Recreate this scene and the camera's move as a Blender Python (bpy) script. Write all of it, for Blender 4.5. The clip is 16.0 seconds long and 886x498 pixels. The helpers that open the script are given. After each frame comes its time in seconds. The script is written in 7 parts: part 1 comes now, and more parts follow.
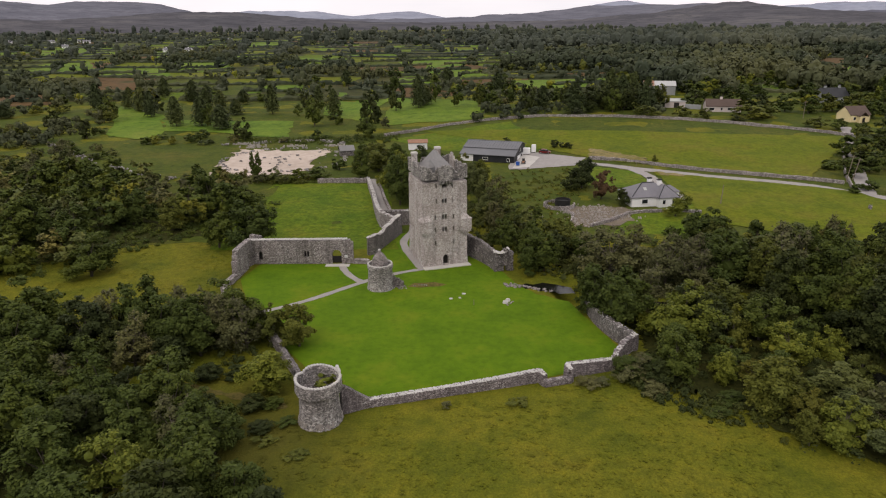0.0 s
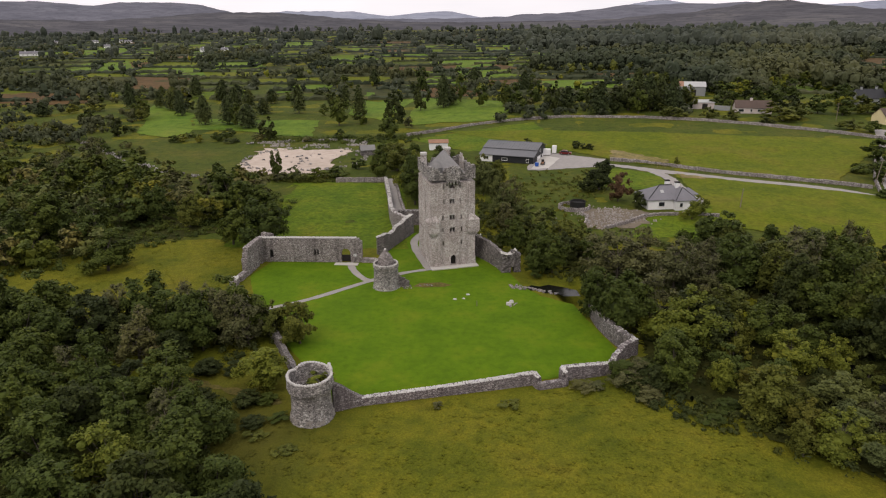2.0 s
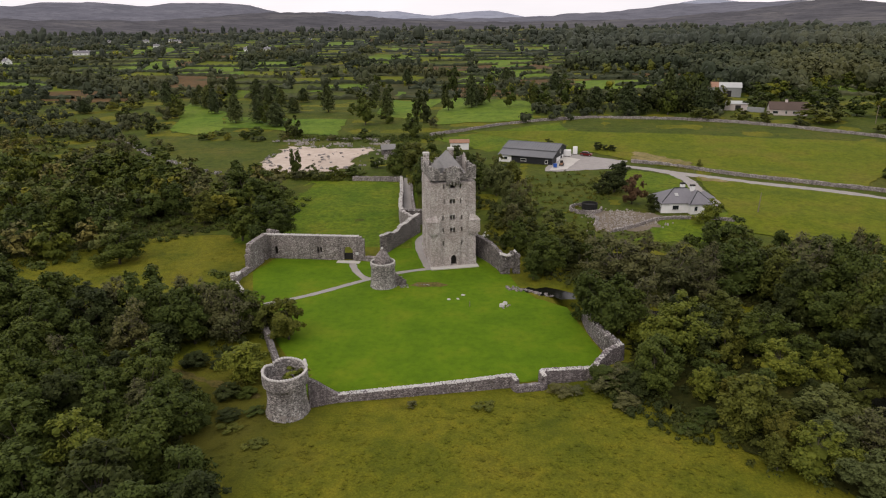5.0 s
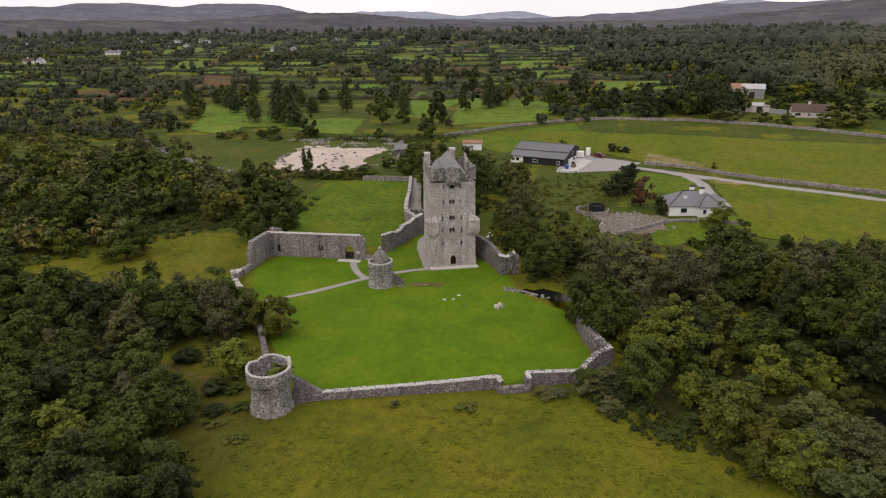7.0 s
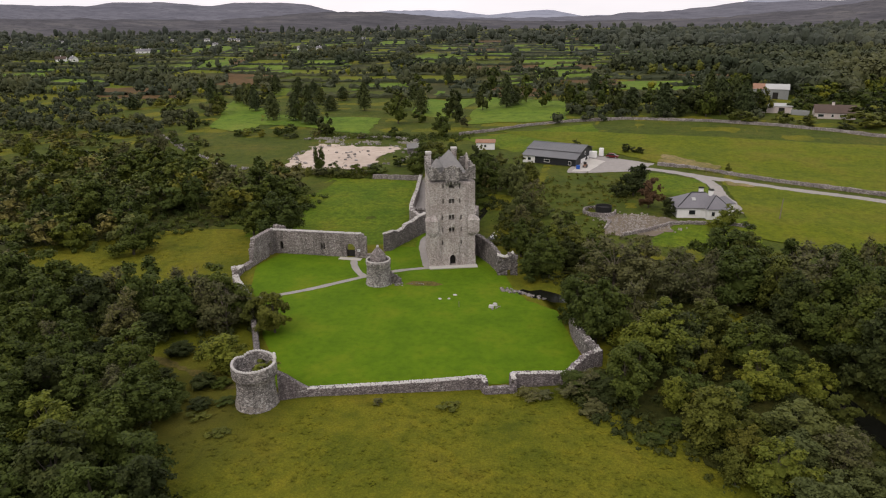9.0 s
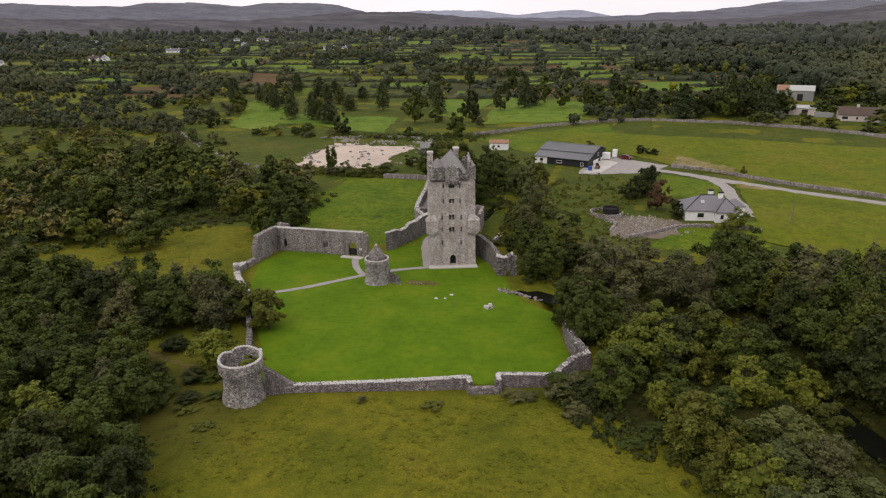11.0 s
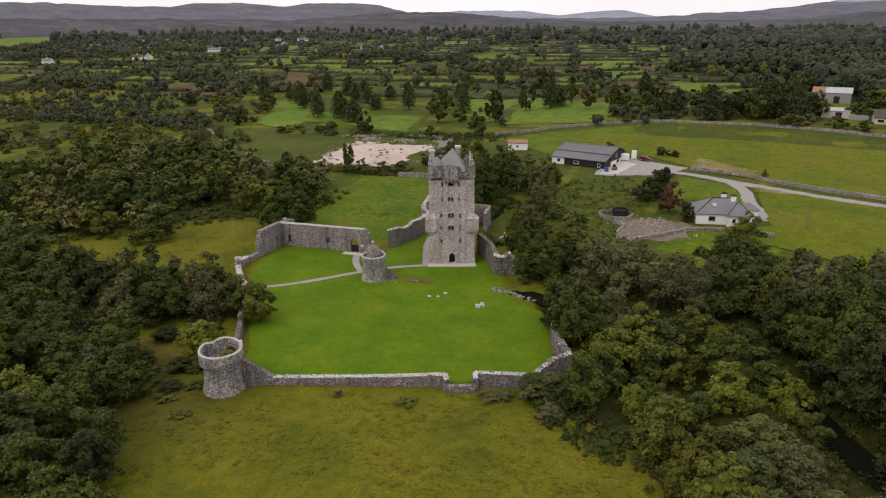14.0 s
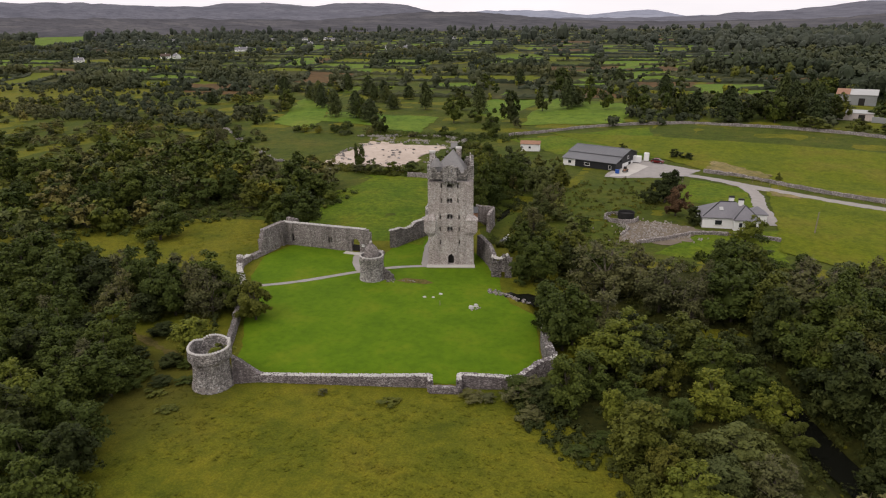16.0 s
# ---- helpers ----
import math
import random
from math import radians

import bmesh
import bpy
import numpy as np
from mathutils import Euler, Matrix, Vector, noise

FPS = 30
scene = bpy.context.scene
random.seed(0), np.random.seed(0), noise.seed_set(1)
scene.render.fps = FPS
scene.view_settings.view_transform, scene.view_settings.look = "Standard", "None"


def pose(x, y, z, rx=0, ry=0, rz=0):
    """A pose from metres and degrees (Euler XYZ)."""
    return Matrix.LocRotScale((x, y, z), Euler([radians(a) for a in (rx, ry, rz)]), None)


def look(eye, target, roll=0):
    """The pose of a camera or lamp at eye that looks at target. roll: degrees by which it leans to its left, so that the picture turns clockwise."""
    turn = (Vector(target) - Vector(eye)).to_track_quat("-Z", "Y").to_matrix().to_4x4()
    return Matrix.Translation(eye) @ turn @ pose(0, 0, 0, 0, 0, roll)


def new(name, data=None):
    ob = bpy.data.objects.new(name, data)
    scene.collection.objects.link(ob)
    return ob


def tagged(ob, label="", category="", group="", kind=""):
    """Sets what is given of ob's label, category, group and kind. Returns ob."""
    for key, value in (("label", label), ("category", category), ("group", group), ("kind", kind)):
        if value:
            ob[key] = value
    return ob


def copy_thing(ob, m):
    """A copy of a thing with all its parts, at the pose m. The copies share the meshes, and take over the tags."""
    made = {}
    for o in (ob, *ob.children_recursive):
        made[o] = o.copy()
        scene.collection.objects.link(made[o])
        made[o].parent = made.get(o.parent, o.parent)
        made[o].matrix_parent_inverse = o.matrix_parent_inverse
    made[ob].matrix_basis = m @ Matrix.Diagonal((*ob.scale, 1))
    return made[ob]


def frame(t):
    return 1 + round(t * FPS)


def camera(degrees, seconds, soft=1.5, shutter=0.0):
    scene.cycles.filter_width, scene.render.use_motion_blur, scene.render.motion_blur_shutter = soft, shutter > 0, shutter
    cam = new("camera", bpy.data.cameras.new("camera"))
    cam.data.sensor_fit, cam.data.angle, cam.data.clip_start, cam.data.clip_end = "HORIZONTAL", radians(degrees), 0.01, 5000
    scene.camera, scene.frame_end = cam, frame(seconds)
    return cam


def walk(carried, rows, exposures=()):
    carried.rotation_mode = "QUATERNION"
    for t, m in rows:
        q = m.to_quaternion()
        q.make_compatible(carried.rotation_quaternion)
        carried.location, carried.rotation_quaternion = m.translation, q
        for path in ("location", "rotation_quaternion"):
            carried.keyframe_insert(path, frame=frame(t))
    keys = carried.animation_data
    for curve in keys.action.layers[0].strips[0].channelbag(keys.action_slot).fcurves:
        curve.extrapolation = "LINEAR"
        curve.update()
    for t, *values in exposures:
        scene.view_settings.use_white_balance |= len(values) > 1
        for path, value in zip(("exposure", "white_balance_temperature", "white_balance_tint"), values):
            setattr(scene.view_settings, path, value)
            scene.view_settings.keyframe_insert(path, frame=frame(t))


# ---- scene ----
cam = camera(67.8, 16.0, 1.15)
PATH = [
    (0, (-1.08, -0.584, 47.303), (-1.14, 1.307, 46.656), -0.5),
    (0.5, (0.132, -0.593, 47.322), (0.045, 1.297, 46.675), -0.5),
    (1, (1.402, -0.622, 47.392), (1.291, 1.267, 46.745), -0.6),
    (1.5, (2.677, -0.669, 47.502), (2.543, 1.218, 46.856), -0.6),
    (2, (3.976, -0.519, 47.46), (3.818, 1.367, 46.813), -0.6),
    (2.5, (5.345, -0.433, 47.455), (5.164, 1.451, 46.808), -0.6),
    (3, (6.691, -0.282, 47.43), (6.489, 1.6, 46.784), -0.7),
    (3.5, (8.048, -0.192, 47.434), (7.826, 1.688, 46.788), -0.7),
    (4, (9.468, -0.082, 47.513), (9.226, 1.795, 46.867), -0.7),
    (6.5, (16.229, 0.917, 47.452), (15.891, 2.779, 46.806), -0.7),
    (7, (17.553, 1.113, 47.43), (17.195, 2.972, 46.785), -0.7),
    (7.5, (18.885, 1.382, 47.5), (18.507, 3.237, 46.854), -0.7),
    (8, (20.228, 1.537, 47.498), (19.832, 3.388, 46.852), -0.7),
    (8.5, (21.52, 1.848, 47.479), (21.105, 3.695, 46.833), -0.7),
    (9, (22.803, 2.163, 47.448), (22.369, 4.005, 46.801), -0.7),
    (11.5, (29.271, 3.639, 47.312), (28.741, 5.457, 46.667), -0.7),
    (12, (30.539, 3.988, 47.193), (29.99, 5.8, 46.549), -0.7),
    (12.5, (31.75, 4.31, 47.12), (31.184, 6.117, 46.476), -0.6),
    (13, (33.04, 4.683, 47.045), (32.456, 6.484, 46.401), -0.6),
    (13.5, (34.326, 5.022, 46.997), (33.725, 6.818, 46.353), -0.7),
    (14, (35.498, 5.434, 46.936), (34.88, 7.224, 46.292), -0.6),
    (14.5, (36.785, 5.78, 46.997), (36.149, 7.563, 46.353), -0.6),
    (15, (38.085, 6.119, 47.104), (37.432, 7.896, 46.46), -0.6),
    (15.5, (39.313, 6.63, 47.098), (38.642, 8.401, 46.454), -0.6),
    (16, (40.631, 6.993, 47.261), (39.942, 8.756, 46.617), -0.6),
]
walk(cam, [(t, look(eye, target, roll)) for t, eye, target, roll in PATH])

# ---- light ----
SUN_AZ, SUN_EL = 205.0, 48.0     # compass-like: degrees from +y towards +x, and height
sky_world = bpy.data.worlds.new("sky")
scene.world = sky_world
sky_world.use_nodes = True
wn, wl = sky_world.node_tree.nodes, sky_world.node_tree.links
wn.clear()
sky = wn.new("ShaderNodeTexSky")
sky.sky_type, sky.sun_disc = "NISHITA", False
sky.sun_elevation, sky.sun_rotation = radians(SUN_EL), radians(SUN_AZ)
sky.air_density, sky.dust_density = 1.0, 3.0
sky_bg = wn.new("ShaderNodeBackground")
sky_bg.inputs["Strength"].default_value = 0.06
wl.new(sky.outputs[0], sky_bg.inputs["Color"])
# the overcast: a broken layer of pale cloud before the blue
w_co = wn.new("ShaderNodeTexCoord")
w_map = wn.new("ShaderNodeMapping")
w_map.inputs["Scale"].default_value = (1.5, 1.5, 6.0)
w_noise = wn.new("ShaderNodeTexNoise")
w_noise.inputs["Scale"].default_value, w_noise.inputs["Detail"].default_value = 2.2, 6.0
w_ramp = wn.new("ShaderNodeValToRGB")
w_ramp.color_ramp.elements[0].position, w_ramp.color_ramp.elements[0].color = 0.3, (0.89, 0.847, 0.885, 1)
w_ramp.color_ramp.elements[1].position, w_ramp.color_ramp.elements[1].color = 0.62, (1.03, 0.962, 0.983, 1)
cloud_bg = wn.new("ShaderNodeBackground")
w_mix = wn.new("ShaderNodeMixShader")
w_mix.inputs[0].default_value = 0.9
w_out = wn.new("ShaderNodeOutputWorld")
wl.new(w_co.outputs["Generated"], w_map.inputs[0])
wl.new(w_map.outputs[0], w_noise.inputs["Vector"])
wl.new(w_noise.outputs["Fac"], w_ramp.inputs[0])
w_sep, w_grad = wn.new("ShaderNodeSeparateXYZ"), wn.new("ShaderNodeMapRange")
w_grad.inputs["From Min"].default_value, w_grad.inputs["From Max"].default_value = 0.0, 1.0
w_grad.inputs["To Min"].default_value, w_grad.inputs["To Max"].default_value = 1.36, 1.75
wl.new(w_co.outputs["Generated"], w_sep.inputs[0])
wl.new(w_sep.outputs["Z"], w_grad.inputs["Value"])
wl.new(w_grad.outputs[0], cloud_bg.inputs["Strength"])
wl.new(w_ramp.outputs[0], cloud_bg.inputs["Color"])
wl.new(sky_bg.outputs[0], w_mix.inputs[1])
wl.new(cloud_bg.outputs[0], w_mix.inputs[2])
wl.new(w_mix.outputs[0], w_out.inputs[0])
sun = new("sun", bpy.data.lights.new("sun", "SUN"))
sun.data.energy, sun.data.angle, sun.data.color = 1.25, radians(22), (1.0, 0.885, 0.78)
_s = Vector((math.sin(radians(SUN_AZ)) * math.cos(radians(SUN_EL)), math.cos(radians(SUN_AZ)) * math.cos(radians(SUN_EL)), math.sin(radians(SUN_EL))))
sun.matrix_world = look(_s * 300, (0, 0, 0))
scene.view_settings.exposure = -0.28


# ---- materials ----
def material(name, rough=0.9, metal=0.0):
    m = bpy.data.materials.new(name)
    m.use_nodes = True
    b = m.node_tree.nodes["Principled BSDF"]
    b.inputs["Roughness"].default_value, b.inputs["Metallic"].default_value = rough, metal
    b.inputs["Specular IOR Level"].default_value = 0.25
    return m, m.node_tree.nodes, m.node_tree.links, b


def coords(n, l, scale=(1, 1, 1), kind="Object"):
    co, mp = n.new("ShaderNodeTexCoord"), n.new("ShaderNodeMapping")
    mp.inputs["Scale"].default_value = scale
    l.new(co.outputs[kind], mp.inputs[0])
    return mp.outputs[0]


def noise_of(n, l, vec, scale, detail=4.0, rough=0.55):
    t = n.new("ShaderNodeTexNoise")
    t.inputs["Scale"].default_value, t.inputs["Detail"].default_value, t.inputs["Roughness"].default_value = scale, detail, rough
    l.new(vec, t.inputs["Vector"])
    return t.outputs["Fac"]


def ramp_of(n, l, fac, stops):
    r = n.new("ShaderNodeValToRGB")
    e = r.color_ramp.elements
    while len(e) < len(stops):
        e.new(0.5)
    for el, (p, c) in zip(e, stops):
        el.position, el.color = p, (*c, 1) if len(c) == 3 else c
    l.new(fac, r.inputs[0])
    return r.outputs[0]


def mix_of(n, l, fac, a, b, kind="MIX"):
    m = n.new("ShaderNodeMix")
    m.data_type, m.blend_type = "RGBA", kind
    if isinstance(fac, float):
        m.inputs[0].default_value = fac
    else:
        l.new(fac, m.inputs[0])
    for sock, v in ((m.inputs[6], a), (m.inputs[7], b)):
        if isinstance(v, tuple):
            sock.default_value = (*v, 1)
        else:
            l.new(v, sock)
    return m.outputs[2]


def bump_of(n, l, b, height, strength=0.5, dist=0.1):
    k = n.new("ShaderNodeBump")
    k.inputs["Strength"].default_value, k.inputs["Distance"].default_value = strength, dist
    l.new(height, k.inputs["Height"])
    l.new(k.outputs[0], b.inputs["Normal"])


def grey(v):
    return (v, v, v)


def stone_material(name, dark, mid, pale, lichen=0.5, size=2.6, tall=1.7, worn=1.0, joints=0.22):
    """Coursed rubble: uneven blocks with recessed joints, weathering and pale lichen."""
    m, n, l, b = material(name, 0.92)
    v = coords(n, l, (1, 1, tall))
    cell, edge = n.new("ShaderNodeTexVoronoi"), n.new("ShaderNodeTexVoronoi")
    edge.feature = "DISTANCE_TO_EDGE"
    for t in (cell, edge):
        t.inputs["Scale"].default_value = size
        l.new(v, t.inputs["Vector"])
    sep = n.new("ShaderNodeSeparateColor")
    l.new(cell.outputs["Color"], sep.inputs[0])
    col = ramp_of(n, l, sep.outputs[0], [(0.0, dark), (0.55, mid), (1.0, pale)])
    v2 = coords(n, l)
    big = noise_of(n, l, v2, 0.35, 5)
    col = mix_of(n, l, ramp_of(n, l, big, [(0.35, grey(0.0)), (0.7, grey(0.6 * worn))]), col, tuple(c * 0.55 for c in mid), "MIX")
    spots = ramp_of(n, l, noise_of(n, l, v2, 2.6, 6, 0.75), [(0.60 - 0.12 * lichen, grey(0.0)), (0.70 - 0.08 * lichen, grey(0.85))])
    patch = ramp_of(n, l, noise_of(n, l, v2, 0.22, 2), [(0.40, grey(0.1)), (0.62, grey(1.0))])
    col = mix_of(n, l, mix_of(n, l, 1.0, spots, patch, "MULTIPLY"), col, (0.72, 0.70, 0.67))
    vs = coords(n, l, (1, 1, 0.12))
    col = mix_of(n, l, ramp_of(n, l, noise_of(n, l, vs, 1.1, 4, 0.6), [(0.46, grey(0.0)), (0.66, grey(0.55 * worn))]), col, tuple(c * 0.45 for c in dark))
    speck = ramp_of(n, l, noise_of(n, l, v2, 5.5, 3, 0.6), [(0.60, grey(0.0)), (0.66, grey(0.8))])
    col = mix_of(n, l, mix_of(n, l, 1.0, speck, patch, "MULTIPLY"), col, (0.78, 0.76, 0.73))
    joint = ramp_of(n, l, edge.outputs["Distance"], [(0.0, grey(joints)), (0.08, grey(1.0))])
    col = mix_of(n, l, 1.0, col, joint, "MULTIPLY")
    l.new(col, b.inputs["Base Color"])
    bump_of(n, l, b, ramp_of(n, l, edge.outputs["Distance"], [(0.0, grey(0)), (0.16, grey(1))]), 0.8, 0.06)
    return m


def plain_material(name, a, c, scale=3.0, rough=0.8, bump=0.2, metal=0.0, dist=0.02):
    """Two tones of one colour, mottled at two sizes."""
    m, n, l, b = material(name, rough, metal)
    v = coords(n, l)
    f1, f2 = noise_of(n, l, v, scale, 5), noise_of(n, l, v, scale * 0.12, 3)
    col = mix_of(n, l, f1, a, c)
    col = mix_of(n, l, ramp_of(n, l, f2, [(0.3, grey(0.0)), (0.75, grey(0.35))]), col, tuple(x * 0.6 for x in a))
    l.new(col, b.inputs["Base Color"])
    bump_of(n, l, b, f1, bump, dist)
    return m


def grass_material(name, stops, blade=5.0, patch=0.09, bump=0.6, fine=0.5, rush=None, mottle=0.7, shade_patch=None):
    """Grass: large patches of colour, tussocks, and blades as fine relief."""
    m, n, l, b = material(name, 0.95)
    b.inputs["Specular IOR Level"].default_value = 0.1
    v = coords(n, l)
    f1 = noise_of(n, l, v, patch, 6, 0.6)
    col = ramp_of(n, l, f1, stops)
    f2 = noise_of(n, l, v, blade, 6, 0.7)
    col = mix_of(n, l, fine, col, ramp_of(n, l, f2, [(0.3, grey(0.3)), (0.7, grey(1.0))]), "MULTIPLY")
    f4 = noise_of(n, l, v, patch * 7, 4, 0.6)
    col = mix_of(n, l, mottle, col, ramp_of(n, l, f4, [(0.32, (0.50, 0.56, 0.5)), (0.5, grey(1.0)), (0.68, (1.35, 1.22, 1.1))]), "MULTIPLY")
    if rush:
        f3 = noise_of(n, l, v, 0.7, 4, 0.6)
        col = mix_of(n, l, ramp_of(n, l, f3, [(0.50, grey(0.0)), (0.72, grey(0.5))]), col, rush)
    # darker tone round one place: tree shade and brambles put into the grass
    if shade_patch:
        (dx, dy, reach), tone = shade_patch
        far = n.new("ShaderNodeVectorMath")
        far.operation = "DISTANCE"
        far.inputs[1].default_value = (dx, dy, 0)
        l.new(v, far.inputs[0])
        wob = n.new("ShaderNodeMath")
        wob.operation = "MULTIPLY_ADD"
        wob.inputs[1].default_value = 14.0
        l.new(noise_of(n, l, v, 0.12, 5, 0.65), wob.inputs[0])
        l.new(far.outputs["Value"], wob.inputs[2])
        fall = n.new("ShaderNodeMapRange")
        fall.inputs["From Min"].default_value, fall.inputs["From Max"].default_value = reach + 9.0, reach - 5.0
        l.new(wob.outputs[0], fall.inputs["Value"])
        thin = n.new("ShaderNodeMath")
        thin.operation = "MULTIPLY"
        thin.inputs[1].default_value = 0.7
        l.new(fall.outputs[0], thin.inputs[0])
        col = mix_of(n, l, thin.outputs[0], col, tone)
    l.new(col, b.inputs["Base Color"])
    bump_of(n, l, b, f2, bump, 0.15)
    return m


def leaf_material(name, a, c, d, broad_scale=0.11, low=(0.66, 0.72, 0.78), high=(1.45, 1.30, 1.0)):
    """Leaves: each leaf and each tree of its own shade."""
    m, n, l, b = material(name, 0.75)
    b.inputs["Specular IOR Level"].default_value = 0.15
    geo, info = n.new("ShaderNodeNewGeometry"), n.new("ShaderNodeObjectInfo")
    col = ramp_of(n, l, geo.outputs["Random Per Island"], [(0.0, tuple(0.45 * x + 0.55 * y for x, y in zip(a, c))), (0.55, c), (1.0, tuple(0.6 * x + 0.4 * y for x, y in zip(d, c)))])
    tone = ramp_of(n, l, info.outputs["Random"], [(0.0, (0.70, 0.78, 0.76)), (0.5, (0.92, 0.98, 0.95)), (1.0, (1.18, 1.18, 0.95))])
    col = mix_of(n, l, 1.0, col, tone, "MULTIPLY")
    v = coords(n, l)
    col = mix_of(n, l, ramp_of(n, l, noise_of(n, l, v, 0.45, 3), [(0.4, grey(0.0)), (0.7, grey(0.4))]), col, tuple(x * 1.4 for x in c))
    broad = ramp_of(n, l, noise_of(n, l, v, broad_scale, 3), [(0.36, low), (0.5, grey(1.0)), (0.64, high)])
    col = mix_of(n, l, 1.0, col, broad, "MULTIPLY")
    l.new(col, b.inputs["Base Color"])
    return m


STONE = stone_material("limestone_rubble", (0.12, 0.102, 0.098), (0.27, 0.238, 0.225), (0.50, 0.455, 0.425), 0.5, 4.4, 1.8, 0.8, 0.35)
STONE_BAWN = stone_material("mauve_grey_rubble", (0.10, 0.085, 0.086), (0.205, 0.175, 0.175), (0.42, 0.375, 0.365), 0.3, 4.6, 2.0, 0.9, 0.35)
STONE_TOWER = stone_material("tower_limestone", (0.27, 0.232, 0.21), (0.465, 0.41, 0.378), (0.66, 0.60, 0.56), 1.15, 4.6, 1.7, 0.6, 0.34)
STONE_ROUND = stone_material("weathered_limestone", (0.10, 0.092, 0.088), (0.25, 0.23, 0.215), (0.55, 0.51, 0.475), 0.9, 4.0, 1.8, 0.8, 0.3)
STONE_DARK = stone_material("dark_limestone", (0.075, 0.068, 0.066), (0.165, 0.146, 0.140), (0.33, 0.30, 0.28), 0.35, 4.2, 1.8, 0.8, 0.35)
COPING = plain_material("lichened_coping", (0.36, 0.345, 0.325), (0.62, 0.60, 0.565), 2.4, 0.95, 0.5, dist=0.05)
RUBBLE = plain_material("loose_limestone", (0.19, 0.17, 0.15), (0.40, 0.37, 0.34), 1.5, 0.95, 0.4)
SLATE = plain_material("roof_slate", (0.125, 0.122, 0.135), (0.19, 0.186, 0.20), 2.5, 0.6, 0.4)
STONE_SLATE = plain_material("stone_slate", (0.13, 0.128, 0.125), (0.24, 0.235, 0.23), 2.2, 0.85, 0.5, dist=0.05)
DARK = plain_material("dark_timber", (0.012, 0.011, 0.01), (0.03, 0.027, 0.024), 4.0, 0.8)
PAVING = plain_material("pale_paving", (0.38, 0.36, 0.33), (0.52, 0.50, 0.46), 1.2, 0.9, 0.2)
GRAVEL = plain_material("gravel", (0.215, 0.20, 0.188), (0.34, 0.32, 0.30), 5.0, 0.95, 0.5)
SAND = plain_material("bare_sand", (0.30, 0.24, 0.19), (0.56, 0.48, 0.41), 0.5, 0.95, 0.6, dist=0.1)
WHITE = plain_material("white_render", (0.66, 0.66, 0.65), (0.80, 0.80, 0.79), 1.5, 0.8, 0.1)
PINKWASH = plain_material("pink_washed_render", (0.44, 0.38, 0.36), (0.56, 0.50, 0.47), 1.5, 0.85, 0.1)
CREAM = plain_material("cream_render", (0.62, 0.52, 0.28), (0.72, 0.62, 0.36), 1.5, 0.8, 0.1)
BLACKCLAD = plain_material("black_cladding", (0.012, 0.013, 0.015), (0.028, 0.029, 0.032), 3.0, 0.55, 0.2)
GREYCLAD = plain_material("grey_cladding", (0.20, 0.21, 0.21), (0.28, 0.29, 0.29), 0.8, 0.6, 0.2)
ROOFMETAL = plain_material("grey_sheet_roof", (0.11, 0.112, 0.12), (0.155, 0.158, 0.165), 0.7, 0.6, 0.1)
PALEMETAL = plain_material("weathered_sheet_roof", (0.30, 0.31, 0.30), (0.42, 0.42, 0.41), 0.7, 0.55, 0.2)
RUST = plain_material("rusted_sheet", (0.17, 0.085, 0.05), (0.36, 0.22, 0.15), 1.2, 0.9, 0.3)
BROWNTILE = plain_material("brown_roof_tiles", (0.06, 0.042, 0.034), (0.11, 0.08, 0.065), 2.0, 0.85, 0.3)
BARK = plain_material("bark", (0.045, 0.037, 0.028), (0.10, 0.085, 0.068), 4.0, 0.95, 0.6)
TWIG = plain_material("bare_twigs", (0.10, 0.085, 0.065), (0.19, 0.165, 0.13), 4.0, 0.95, 0.4)
WATER = plain_material("dark_river_water", (0.006, 0.007, 0.005), (0.012, 0.012, 0.009), 0.4, 0.18, 0.25)
RED = plain_material("red_paint", (0.10, 0.010, 0.010), (0.15, 0.014, 0.014), 2.0, 0.3, 0.05)
BLUE = plain_material("blue_plastic", (0.02, 0.07, 0.30), (0.03, 0.10, 0.38), 2.0, 0.45, 0.05)
RUBBER = plain_material("black_rubber", (0.012, 0.012, 0.012), (0.025, 0.025, 0.025), 4.0, 0.8, 0.2)
WOOD = plain_material("weathered_wood", (0.14, 0.11, 0.085), (0.26, 0.22, 0.18), 3.0, 0.9, 0.3)
SOIL = plain_material("brown_rubbly_soil", (0.095, 0.078, 0.055), (0.20, 0.165, 0.125), 0.9, 0.98, 0.6)
MOSS = plain_material("mossy_soil", (0.05, 0.055, 0.02), (0.12, 0.105, 0.035), 1.5, 0.98, 0.6)

glass_m, _n, _l, GB = material("window_glass", 0.06)
GB.inputs["Base Color"].default_value = (0.015, 0.018, 0.02, 1)
GB.inputs["Specular IOR Level"].default_value = 0.5
GLASS = glass_m

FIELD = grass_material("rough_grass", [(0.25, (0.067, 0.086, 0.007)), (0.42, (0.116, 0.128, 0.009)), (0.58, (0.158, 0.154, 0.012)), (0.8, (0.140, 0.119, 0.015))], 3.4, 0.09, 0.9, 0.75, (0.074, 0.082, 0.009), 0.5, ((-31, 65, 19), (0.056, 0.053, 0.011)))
LAWN = grass_material("mown_lawn", [(0.3, (0.060, 0.118, 0.003)), (0.52, (0.085, 0.150, 0.004)), (0.75, (0.125, 0.165, 0.008))], 9.0, 0.12, 0.25, 0.3, None, 0.3)
PASTURE = grass_material("pasture", [(0.3, (0.065, 0.120, 0.006)), (0.55, (0.105, 0.150, 0.008)), (0.8, (0.150, 0.155, 0.014))], 1.4, 0.09, 0.7, 0.7)
